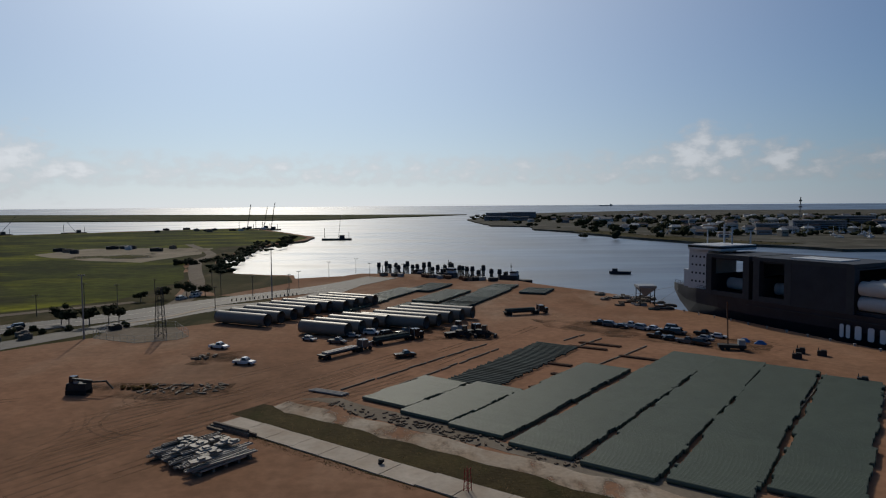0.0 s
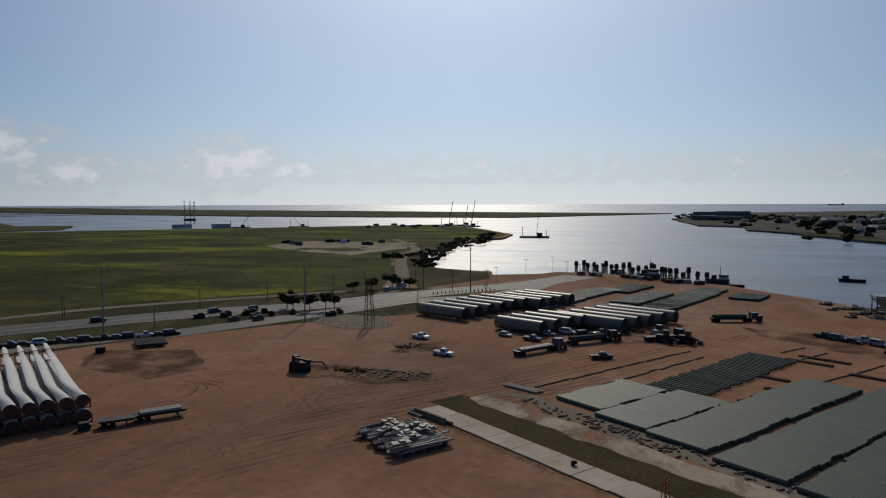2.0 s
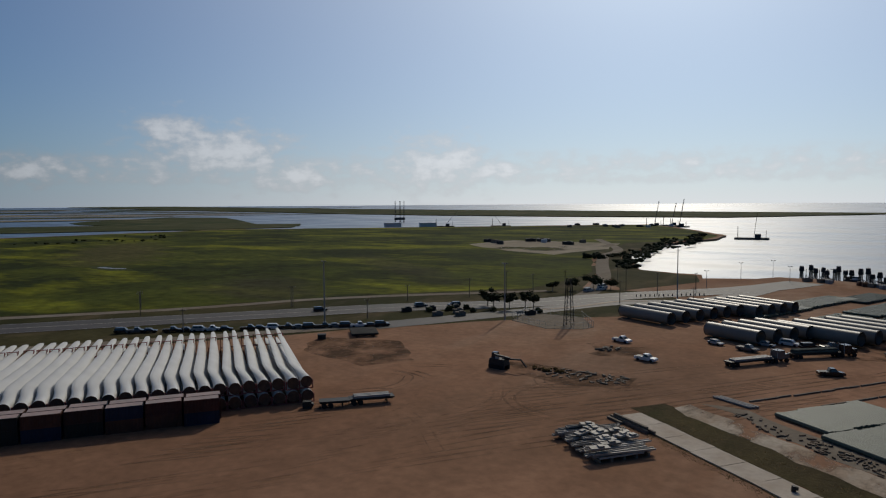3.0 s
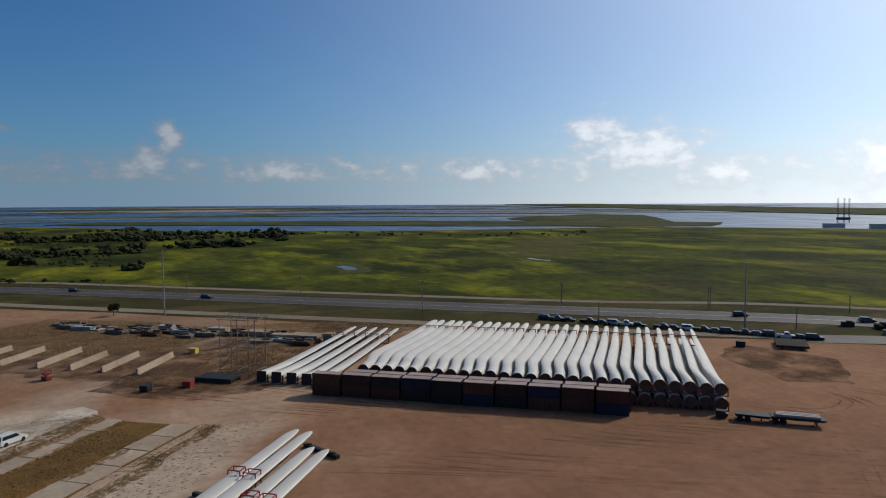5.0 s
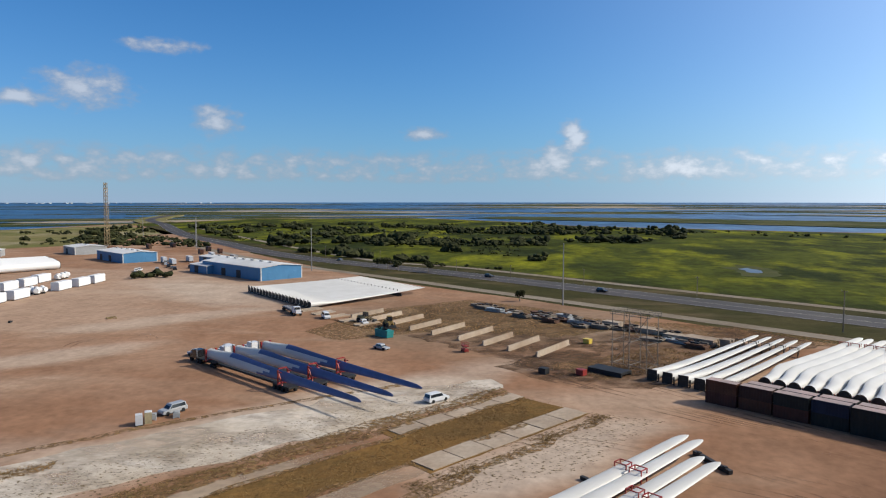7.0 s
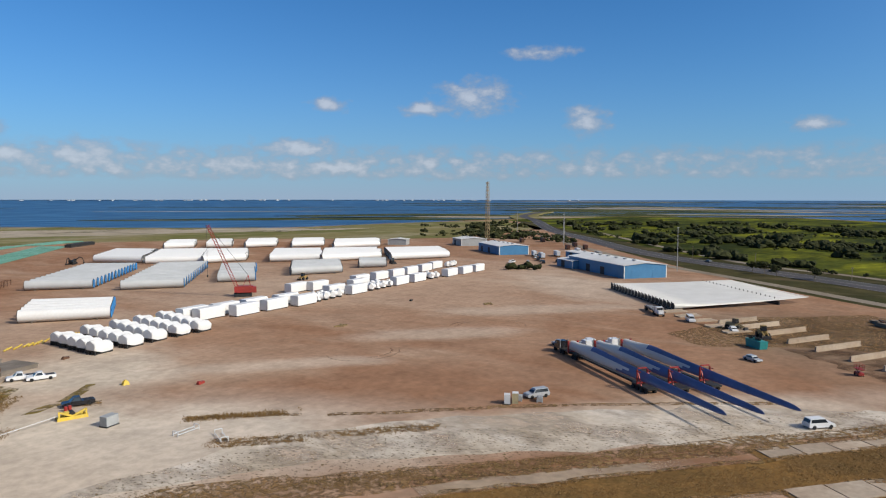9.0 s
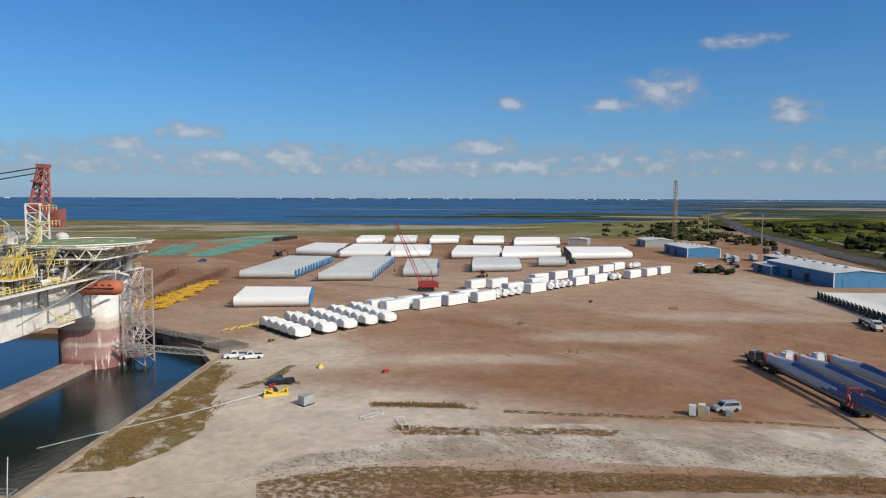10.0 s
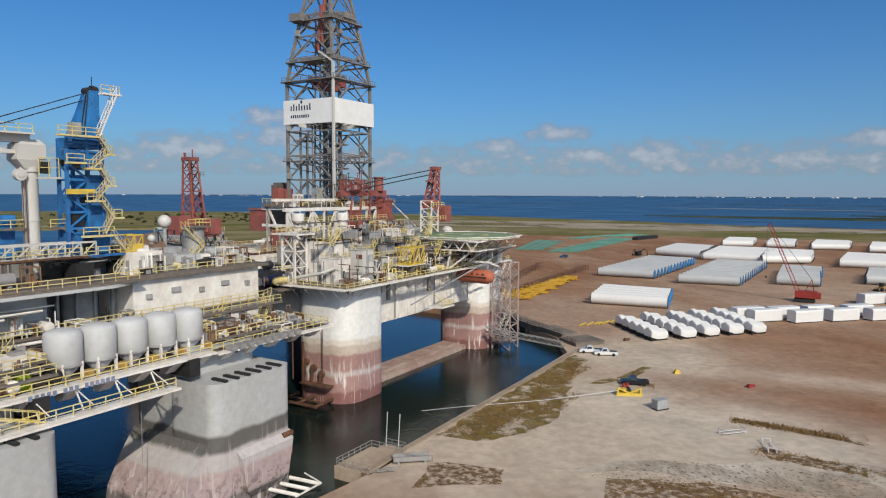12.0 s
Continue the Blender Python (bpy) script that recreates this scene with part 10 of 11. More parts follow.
part("mast_head", Shape().loft([[(92 + a * w, v + b * d, z) for a, b in ((-1, -1), (1, -1), (1, 1), (-1, 1))] for w, d, v, z in ((1.6, 1.8, -57.0, 47.2), (1.1, 1.1, -57.8, 51), (0.8, 0.7, -58.4, 54.0))], smooth=False), BLUEP, bc)
part("mast_ladder", Shape().bar((90.4, -56.2, 47.6), (91.2, -57.5, 53.6), 0.12).bar((90.4, -55.7, 47.6), (91.2, -57.2, 53.6), 0.12), DARK, bc)
part("head_sheave", Shape().tube((91.4, -57.9, 53.9), (92.6, -57.9, 53.9), 0.55, n=12).tube((91.4, -58.8, 54.2), (92.6, -58.8, 54.2), 0.45, n=12), DARK, bc)
part("masthead_light", Shape().bar((92, -58.6, 54.0), (92, -58.6, 56.0), 0.08).box((92, -58.6, 54.6), (0.5, 0.5, 0.3)), DARK, bc)
part("fuel_box", Shape().box((90.6, -55.0, 48.5), (1.2, 1.3, 1.6)), RIGGREY, bc)
part("yellow_beam", Shape().box((89.3, -54.8, 40.0), (0.5, 3.8, 0.7)), YELL, bc)
for z, v0, v1, m_ in ((31.2, -55.0, -63.4, BLUEP), (33.9, -54.7, -59.2, PALEYEL), (36.3, -58.9, -60.5, PALEYEL), (38.7, -55.4, -57.6, PALEYEL), (40.8, -58.0, -59.5, PALEYEL), (43.1, -55.2, -57.4, PALEYEL), (43.8, -52.8, -55.2, PALEYEL), (45.1, -58.2, -59.4, PALEYEL), (47.4, -51.8, -57.4, PALEYEL), (53.4, -57.9, -60.7, OLDWHITE)):
    deck_edge(bc.parent, [(88.9, v0), (88.9, v1)], z, 1.1, m_)
for (z0, a), (z1, b) in (((28.4, -59.0), (31.2, -61.4)), ((31.2, -60.9), (33.9, -58.8)), ((34.2, -57.6), (36.3, -58.8)), ((36.3, -59.0), (38.7, -57.2)), ((38.7, -56.4), (40.8, -58.2)), ((40.8, -58.8), (43.1, -57.2)), ((43.1, -56.0), (45.1, -58.2)), ((45.1, -58.8), (47.4, -57.2)), ((47.6, -57.2), (53.4, -59.9))):
    stairs(ra, (88.7, a, z0), (88.7, b, z1), 0.7, OLDWHITE if z0 > 47 else STAIRYEL)
for dz in (0, -0.9):
    part("boom_wire", Shape().tube((92, -58.6, 54.0 + dz), (97, -12, 35.8 + dz), 0.07, n=5), DARK, ra)
cb = part("access_cage", Shape().box((89.2, -61.8, 31.45), (2.2, 2.8, 0.12)), YELL, ra, "yellow access cage beside a crane")
truss_parts(cb, (89.2, -60.5, 32.7), (89.2, -63.1, 32.7), 2.2, 2, 0.18, YELL)
part("panel", Shape().box((88.1, -62.3, 32.1), (0.06, 1.8, 0.9)), YELL, cb)
# added dark blocks that stand in for deep shade under the crane platform
for u, v, su, sv, sz in ((89.4, -54.2, 2.6, 2.6, 2.2), (90.4, -60.6, 2.4, 2.2, 1.8), (93, -52.6, 3, 2.4, 2.4)):
    module(ra, u, v, 28.2, su, sv, sz, DARK, detail=False)
# white crane and its boom rest
part("king_post", Shape().tube((95, -51.2, 28), (95, -51.2, 43.4), 1.0, n=18), WHITE, ra, "white round king post")
part("post_head", Shape().loft([[(95 + a * w, v + b * d, z) for a, b in ((-1, -1), (1, -1), (1, 1), (-1, 1))] for w, d, v, z in ((1.0, 1.1, -51.2, 43.0), (1.3, 1.9, -50.9, 44.2), (1.3, 1.8, -51.0, 46.2), (0.8, 1.0, -51.3, 46.9))], smooth=False), WHITE, ra)
part("post_collar", Shape().tube((95, -51.2, 42.6), (95, -51.2, 43.2), 1.2, n=18).tube((95, -51.2, 36.0), (95, -51.2, 36.3), 1.12, n=18), WHITE, ra)
part("sheave", Shape().tube((93.6, -49.4, 42.2), (94.4, -49.4, 42.2), 0.8, n=14).tube((93.5, -49.4, 42.2), (93.6, -49.4, 42.2), 0.4, n=10).bar((94.4, -49.4, 42.2), (95, -50.6, 43.6), 0.4), WHITE, ra)
part("stowed_boom", Shape().box((95, -41, 47.0), (1.8, 20, 1.1)).box((95, -42, 45.2), (1.4, 15, 0.5)).bar((95, -49.6, 44.8), (95, -44, 46.8), 0.4).bar((95, -42, 45.2), (95, -39, 46.8), 0.3), WHITE, ra)
part("post_ladder", Shape().bar((93.8, -50.0, 29), (93.8, -50.0, 42), 0.1).bar((93.8, -49.6, 29), (93.8, -49.6, 42), 0.1), RUST, ra)
part("post_cabinet", Shape().box((93.9, -52.6, 43.2), (0.8, 1.1, 1.6)), DARK, ra)
deck_edge(ra, [(93.4, -30), (93.4, -51)], 47.6, 1.0, WHITE)
deck_edge(ra, [(93.4, -51.6), (93.4, -54.3)], 41.8, 1.4, WHITE, h=2.6)
deck_edge(ra, [(92.6, -52.4), (92.6, -55.0)], 35.0, 1.0)
tr_ = truss(Shape(), (90, -26, 32.2), (90, -56.5, 32.2), 1.9, 14, 0.26)
part("boom", tr_, WHITE, ra, "white lattice crane boom")
part("boom_walk", Shape().box((88.8, -40, 31.2), (1.2, 30, 0.3)), RUST, ra)
deck_edge(ra, [(88.2, -26), (88.2, -54)], 31.3, 0.4, RUST)
part("boom_rest", Shape().bar((90, -30, 28), (90, -30, 31.2), 0.6).bar((90, -48, 28), (90, -48, 31.2), 0.6).bar((90, -54, 28), (90, -54, 31.2), 0.6), RIGGREY, ra)
part("blue_engine", Shape().box((97, -48.4, 33.4), (2.4, 2.0, 4.6)).tube((96, -47.6, 36.2), (96, -49.4, 36.2), 0.7, n=10), BLUEP, ra)
deck_edge(ra, [(94.8, -46.6), (94.8, -50.2)], 35.0, 1.0)
part("hang_wire", Shape().tube((70, -49.2, 16.5), (70, -49.2, -2), 0.035, n=5), GALV, ra)

# the farther rig: red and white columns, derrick, helideck
rb = thing("drilling_rig", YARD, "white semi-submersible drilling rig with a tall grey derrick", "drilling rig", "rigs in the basin")
for v0, v1 in ((-118, -103.6), (-175, -160.2)):
    for u0 in (83, 141):
        part("column", column(Shape(), u0, u0 + 14.5, v0, v1, -6, 21.2, 4.5, 6), HULLB, rb)
part("pontoon", column(Shape(), 90.2, 94.8, -162, -116, -5, -0.6, 0.8), PONT, rb)
part("pontoon_rail", Shape().box((88.4, -139, -1.5), (1.4, 46, 1.2)).box((88.6, -139, -0.86), (0.9, 45, 0.1)), PONT, rb, "pale fender rail along the pontoon")
part("pontoon", column(Shape(), 143, 154, -162, -116, -5, -0.9, 1.2), HULLB, rb)
s = Shape()
s.box((90, -102.4, 1.8), (7.5, 1.8, 0.3)).box((93.5, -102.6, 4.5), (0.3, 0.5, 11)).tube((88.6, -102.8, 2), (88.6, -102.8, 13), 0.1, n=6).tube((96.5, -102.8, 2), (96.5, -102.8, 13), 0.16, n=6)
part("anchor_rack", s, RUST, rb, "rusty anchor rack on the column")
s = Shape()
for k in range(3):
    s.bar((86.5 + 4.5 * k, -103.5, -0.8), (86.5 + 4.5 * k, -98, -1.0), 0.4)
s.bar((86, -98, -1.0), (96.2, -98, -1.0), 0.4).bar((86, -100.5, -0.9), (96.2, -100.5, -0.9), 0.3)
part("anchor_bolster", s, RUST, rb)
for k in range(3):
    part("anchor_gear", Shape().tube((89 + 2 * k, -103.2, 4 + k), (89 + 2 * k, -102.6, 4 + k), 0.7, n=10).bar((89 + 2 * k, -102.7, 4 + k), (89.5 + 2 * k, -102.7, 1.8), 0.4), RUST, rb)
part("deck_box", Shape().box((121.2, -140.4, 16.5), (69.4, 68.8, 9.4)), OLDWHITE, rb, "white steel deck box")
for k in range(12):
    part("stiffener", Shape().box((86.35, -119 - k * 3.6, 16.4), (0.2, 0.16, 9.0)), OLDWHITE, rb)
part("deck_lip", Shape().slab([(81.0, -102.5), (81.0, -117.5), (83.6, -121), (83.6, -158), (80.4, -162), (80.4, -176), (158, -176), (158, -101), (84, -101)], 21.3, 21.7), DECKG, rb)
for k in range(5):
    part("wall_duct", Shape().box((86.2, -122 - 8.4 * k, 18.4), (0.5, 1.0, 3.6)).tube((86.1, -124.5 - 8.4 * k, 12.2), (86.1, -124.5 - 8.4 * k, 21), 0.14, n=6), OLDWHITE if k % 2 else GALV, rb)
deck_edge(rb, [(80.6, -101), (80.6, -172)], 21.6, 1.6, OLDWHITE)
deck_edge(rb, [(80.6, -100.6), (104, -100.6)], 21.6, 1.6, OLDWHITE)
for k in range(16):
    part("bracket", Shape().bar((80.6, -103 - k * 4.4, 21.2), (83.0, -103 - k * 4.4, 19.4), 0.14), OLDWHITE, rb)
for k in range(6):
    part("bracket", Shape().bar((84 + k * 3.6, -100.6, 21.2), (84 + k * 3.6, -102.6, 19.4), 0.14), OLDWHITE, rb)
# outer deck on the left, pipe deck between the rigs
part("porch_deck", Shape().box((105, -97.5, 20.8), (20, 9, 0.5)), DECKG, rb)
deck_edge(rb, [(96, -92.8), (115, -92.8)], 21.3, 1.2)
for k in range(5):
    part("porch_post", Shape().bar((97 + 4 * k, -94, 13), (97 + 4 * k, -94, 20.6), 0.3).bar((97 + 4 * k, -94, 15), (99 + 4 * k, -101, 20.4), 0.2), OLDWHITE, rb)
# accommodation and machinery blocks: middle of the block, its size, base height
for u, v, su, sv, z, sz, m_ in ((94.5, -110.8, 8, 7, 21.7, 8.4, OLDWHITE), (88.6, -107.2, 4.4, 3.8, 21.7, 5.2, OLDWHITE), (86.4, -112.6, 3.6, 3.8, 21.7, 6.6, WHITE), (91, -128.5, 7, 10, 26.4, 4.4, RIGGREY), (93, -128.5, 9, 12, 21.7, 4.2, OLDWHITE), (90, -119.5, 5, 4, 21.7, 3.6, OLDWHITE),
                                (103, -138, 12, 9, 21.7, 6.5, OLDWHITE), (104, -150, 10, 12, 21.7, 5.2, RIGGREY), (104, -163, 14, 11, 21.7, 6.0, OLDWHITE), (88, -167, 7, 6, 21.7, 3.0, OLDWHITE),
                                (107, -118, 8, 9, 21.7, 6.2, RIGGREY), (113, -108, 8, 7, 21.7, 5.0, OLDWHITE), (124, -112, 10, 9, 21.7, 6, RIGGREY), (135, -112, 8, 10, 21.7, 6, OLDWHITE), (148, -120, 10, 14, 21.7, 8, RIGGREY)):
    b_ = module(rb, u, v, z, su, sv, sz, m_)
    part("roof_rail", Shape().rail([(u - su / 2, v - sv / 2, z + sz), (u - su / 2, v + sv / 2, z + sz), (u + su / 2, v + sv / 2, z + sz)], 1.1, 1.5, 0.08), PALEYEL if rng.random() < 0.7 else OLDWHITE, b_)
    part("roof_edge", Shape().box((u, v, z + sz + 0.06), (su + 0.3, sv + 0.3, 0.12)), RUST if su > 7 and m_ is OLDWHITE else m_, b_)
    for i in range(int(sv // 2.2)):
        part("wall_rib", Shape().box((u - su / 2 - 0.05, v - sv / 2 + 1.0 + i * 2.1, z + sz / 2), (0.1, 0.12, sz)), m_, b_)
    for i in range(int(su // 2.4)):
        part("wall_rib", Shape().box((u - su / 2 + 1.1 + i * 2.3, v + sv / 2 + 0.05, z + sz / 2), (0.12, 0.1, sz)), m_, b_)
# dark pieces among these stand in for shade between the blocks
clutter(rb, 84, 98, -136, -104, 30.6, 34, 2.2, (OLDWHITE, OLDWHITE, DARK, GALV, PALEYEL, RIGGREY))
clutter(rb, 81.5, 84.5, -140, -104, 21.75, 40, 2.4, (DARK, OLDWHITE, RUST, PALEYEL, GALV))
clutter(rb, 98, 116, -134, -112, 28.0, 40, 4.0, (OLDWHITE, DARK, RIGGREY, PINKR, RUST))
for k, (v, z, sv, sz) in enumerate(((-106.6, 23.4, 1.0, 2.0), (-109.4, 26.8, 1.2, 0.8), (-125.2, 23.2, 1.0, 2.0), (-130.6, 23.4, 2.2, 1.4), (-127, 28.4, 1.6, 1.0), (-132, 28.6, 1.0, 1.8), (-122.4, 23.0, 1.2, 1.6))):
    part("dark_opening", Shape().box((86.32 if v > -111 and z < 25 else 90.4 if v > -111 else 88.42 if z < 25 else 87.42, v, z), (0.1, sv, sz)), DARK, rb, "dark doorway or vent")
part("sign_panel", Shape().box((85.4, -110.66, 27.0), (1.5, 0.06, 0.9)), mat("brown_sign", (0.20, 0.075, 0.05), 0.7), rb, "plain brown sign panel")
part("vent_grille", Shape().box((84.56, -113.4, 26.6), (0.08, 1.8, 1.5)), RIGGREY, rb)
part("vent_grille", Shape().box((94.2, -107.26, 27.0), (2.2, 0.08, 2.8)), RIGGREY, rb)
# tower between the porch and the cabins, braced in white
part("davit_frame", truss(Shape(), (97.2, -104.4, 21.6), (97.2, -104.4, 31.4), 3.4, 3, 0.36), OLDWHITE, rb, "white braced tower")
part("davit_deck", Shape().box((97.2, -104.8, 31.6), (7, 6.4, 0.3)), OLDWHITE, rb)
part("tower_rail", Shape().rail([(93.8, -108, 31.8), (93.8, -101.7, 31.8), (100.6, -101.7, 31.8), (100.6, -108, 31.8)], 1.1, 1.4, 0.08), PALEYEL, rb)
part("blue_skid", Shape().box((100, -99.6, 23.0), (5, 3.4, 2.6)).tube((97.5, -97.8, 22.6), (101.0, -97.8, 24.6), 0.2, n=8).box((98.6, -99.4, 24.5), (1.6, 2.4, 0.6)), mat("navy_machine", (0.03, 0.05, 0.16), 0.5), rb)
for zz, m_, n_, box_ in ((21.75, None, 60, (82.0, 86.5, -160, -103)), (21.75, None, 46, (96, 114, -108, -94.5)), (26.2, None, 18, (86, 92, -134, -116)), (31.0, None, 24, (88, 95, -134, -123)), (30.4, None, 14, (91, 98, -114, -107.5)), (21.75, (OLDWHITE, RIGGREY, PINKR, GALV, RUST), 70, (104, 150, -110, -101)), (28.0, (OLDWHITE, PALEYEL, PINKR, GALV, RUST), 46, (100, 116, -158, -112)), (26.9, None, 20, (98, 108, -144, -134))):
    clutter(rb, *box_, zz, n_, 2.8, m_)
for z, u0, pts in ((26.2, 85.6, (-116, -134)), (29.0, 87.2, (-121, -134)), (25.2, 82.4, (-138, -166)), (30.6, 96.5, (-116, -134)), (33.2, 103.5, (-112, -146))):
    deck_edge(rb, [(u0, pts[0]), (u0, pts[1])], z, 1.1)
for k in range(7):
    v = -116 - k * 7.0
    stairs(rb, (83.4, v, 21.8 + (k % 2) * 3.5), (83.4, v - 3.2, 25.2 + (k % 2) * 3.5), 0.8)
for k in range(14):
    v = -115 - 3.6 * k
    part("deck_post", Shape().bar((85.2, v, 21.7), (85.2, v, 26.2 if k < 6 else 25.0), 0.2).bar((85.2, v, 22.0), (85.2, v - 3.4, 26.0 if k < 6 else 25.0), 0.12), OLDWHITE, rb)
cage = part("escape_cage", Shape().box((82.2, -124.4, 24.62), (3.4, 6.0, 0.12)), YELL, rb, "yellow escape cage")
truss_parts(cage, (82.2, -121.4, 26.4), (82.2, -127.4, 26.4), 3.6, 3, 0.26, YELL)
part("cage_floor", Shape().box((82.4, -124.4, 24.4), (4.2, 7, 0.2)).bar((82.4, -121.5, 24.4), (86.4, -121.5, 22.0), 0.2).bar((82.4, -127.4, 24.4), (86.4, -127.4, 22.0), 0.2), OLDWHITE, rb)
part("pipe_bend", Shape().tube((95.6, -103.4, 22.8), (88.8, -103.6, 24.2), 0.35, n=10).tube((88.8, -103.6, 24.2), (86.9, -104.8, 25.2), 0.35, n=10), WHITE, rb)
for k in range(6):
    part("porch_strut", Shape().bar((97 + 3 * k, -95, 20.6), (98.5 + 3 * k, -103, 13.0), 0.22).bar((98 + 3 * k, -94.6, 12.4), (98 + 3 * k, -94.6, 20.6), 0.16), OLDWHITE if k % 2 else RUST, rb)
for u, v, z0, z1 in ((100.5, -124, 28.0, 35.4), (104, -113, 28.0, 35.4)):
    vs = part("vent_pipe", Shape().tube((u, v, z0), (u, v, z1 - 2.2), 0.9, n=16).tube((u, v, z1 - 2.2), (u, v, z1 - 1.6), 0.9, 1.4, 16).tube((u, v, z1 - 1.6), (u, v, z1), 1.4, n=16), OLDWHITE, rb, "white mushroom vent pipe")
    part("band", Shape().tube((u, v, z0 + 2.6), (u, v, z0 + 2.9), 1.0, n=16).tube((u, v, z0 + 4.2), (u, v, z0 + 4.5), 1.0, n=16), GALV, vs)
# ledges, posts and pipes along the near face of the deck
for k in range(26):
    v = -104 - 2.6 * k
    h = rng.uniform(1.5, 6.5)
    part("deck_pipe", Shape().tube((82.6, v, 21.7), (82.6, v, 21.7 + h), rng.choice((0.07, 0.1, 0.16)), n=6).tube((82.6, v, 21.7 + h), (85.5, v, 21.7 + h), 0.08, n=6), rng.choice((OLDWHITE, DARK, PALEYEL, GALV, RUST)), rb)
for z, u, a, b in ((23.6, 84.6, -117, -131), (27.4, 84.0, -131, -142), (29.6, 90.8, -104, -117), (24.4, 95.0, -93.6, -101), (32.0, 99.5, -134, -150), (27.4, 99.5, -134, -156)):
    deck_edge(rb, [(u, a), (u, b)], z, 0.9)
for v, z in ((-105, 29.5), (-117, 26.2), (-124, 28.9), (-134, 26.2), (-140, 29.0)):
    stairs(rb, (88.0, v, z), (88.0, v - 3, z + 3.2), 0.8)
for k in range(12):
    part("hung_frame", Shape().bar((83.4, -104.5 - 1.4 * k, 21.3), (83.4, -104.5 - 1.4 * k, 20.2 - 0.5 * (k % 3)), 0.12).bar((83.4, -104.5 - 1.4 * k, 20.3), (84.6, -104.5 - 1.4 * k, 21.2), 0.1), OLDWHITE if k % 2 else DARK, rb)
# helideck
hd = part("helideck", Shape().slab([(84.5 + 13.2 * math.cos(radians(22.5 + 45 * i)), -153 + 13.2 * math.sin(radians(22.5 + 45 * i))) for i in range(8)], 28.9, 29.4), HELIG, rb, "green octagonal helideck")
n = 40
part("landing_circle", Shape().add([((84.5 + r * math.cos(i / n * math.tau)), -153 + r * math.sin(i / n * math.tau), 29.42) for r in (5.6, 6.4) for i in range(n)], [(i, (i + 1) % n, (i + 1) % n + n, i + n) for i in range(n)]), PALEYEL, hd)
part("landing_mark", Shape().box((84.5, -153, 29.43), (0.5, 3.2, 0.02)).box((83.2, -154.2, 29.43), (3.0, 0.5, 0.02)).box((83.2, -151.8, 29.43), (3.0, 0.5, 0.02)), WHITE, hd)
s = Shape()
for i in range(8):
    a, b = radians(22.5 + 45 * i), radians(67.5 + 45 * i)
    for r, z in ((13.2, 28.9), (14.8, 29.5)):
        s.bar((84.5 + r * math.cos(a), -153 + r * math.sin(a), z), (84.5 + r * math.cos(b), -153 + r * math.sin(b), z), 0.2)
    for j in range(4):
        t = a + (b - a) * j / 4
        s.bar((84.5 + 13 * math.cos(t), -153 + 13 * math.sin(t), 28.9), (84.5 + 14.8 * math.cos(t), -153 + 14.8 * math.sin(t), 29.5), 0.1)
part("safety_net", s, OLDWHITE, hd)
s = Shape()
for v in (-163, -156, -149, -142):
    s.bar((73.5, v, 28.6), (95, v, 28.6), 0.35).bar((74.5, v, 26.4), (95, v, 26.4), 0.3)
    for k in range(6):
        s.bar((74.5 + 3.4 * k, v, 28.6), (76.2 + 3.4 * k, v, 26.4), 0.2).bar((76.2 + 3.4 * k, v, 26.4), (77.9 + 3.4 * k, v, 28.6), 0.2)
    s.bar((76, v, 26.4), (82.5, v, 21.8), 0.35).bar((82, v, 26.4), (83, v, 21.8), 0.35)
for u in (74.5, 84):
    s.bar((u, -163, 28.6), (u, -142, 28.6), 0.3).bar((u, -163, 26.4), (u, -142, 26.4), 0.25)
part("deck_truss", s, OLDWHITE, hd, "white deck support truss")
deck_edge(rb, [(76.5, -141), (76.5, -165)], 26.0, 1.0)
part("foam_tank", Shape().tube((80.5, -164.5, 21.7), (80.5, -164.5, 25.2), 1.3, n=14), OLDWHITE, rb)
# dark pieces added to deepen shade below the helideck
clutter(rb, 78.5, 96, -165, -141, 23.0, 30, 2.6, (DARK, RIGGREY, PALEYEL, RUST, OLDWHITE))
# house coloured dark to deepen the shade below the helideck
part("machinery_house", Shape().box((91, -151.5, 24.0), (9, 20, 4.4)).box((86.3, -147, 23.6), (0.5, 3.0, 2.6)).box((86.3, -155, 23.6), (0.5, 4.0, 3.0)), SOOT_SHADE, rb, "machinery house darkened for shade under the helideck")
part("radome", Shape().loft([[(97 + 1.6 * math.cos(t) * math.cos(i / 14 * math.tau), -166 + 1.6 * math.cos(t) * math.sin(i / 14 * math.tau), 29.6 + 1.2 * math.sin(t)) for i in range(14)] for t in (-0.6, 0, 0.5, 1, 1.5)]), WHITE, rb)
# lifeboats and their davits
LU, LV = 79.6, -150.0
lb = part("lifeboat", Shape().loft([[(LU + y, LV + 1.75 * k * math.cos(i / 12 * math.tau), 19.4 + 1.75 * min(k + 0.1, 1.0) * math.sin(i / 12 * math.tau)) for i in range(12)] for y, k in ((-5.2, 0.25), (-4.7, 0.65), (-3.6, 0.92), (-2, 1.0), (2, 1.0), (3.6, 0.92), (4.7, 0.65), (5.2, 0.25))]), ORANGE, rb, "orange enclosed lifeboat")
part("wheelhouse", Shape().box((LU + 2.6, LV, 21.2), (1.8, 1.8, 0.9), taper=0.8), ORANGE, lb)
part("rubbing_strake", Shape().box((LU, LV + 1.76, 19.4), (8.0, 0.12, 0.25)).box((LU, LV - 1.76, 19.4), (8.0, 0.12, 0.25)), DARK, lb)
for k in range(5):
    part("window", Shape().box((LU - 3 + 1.5 * k, LV + 1.58, 20.1), (0.6, 0.12, 0.3)), DARK, lb)
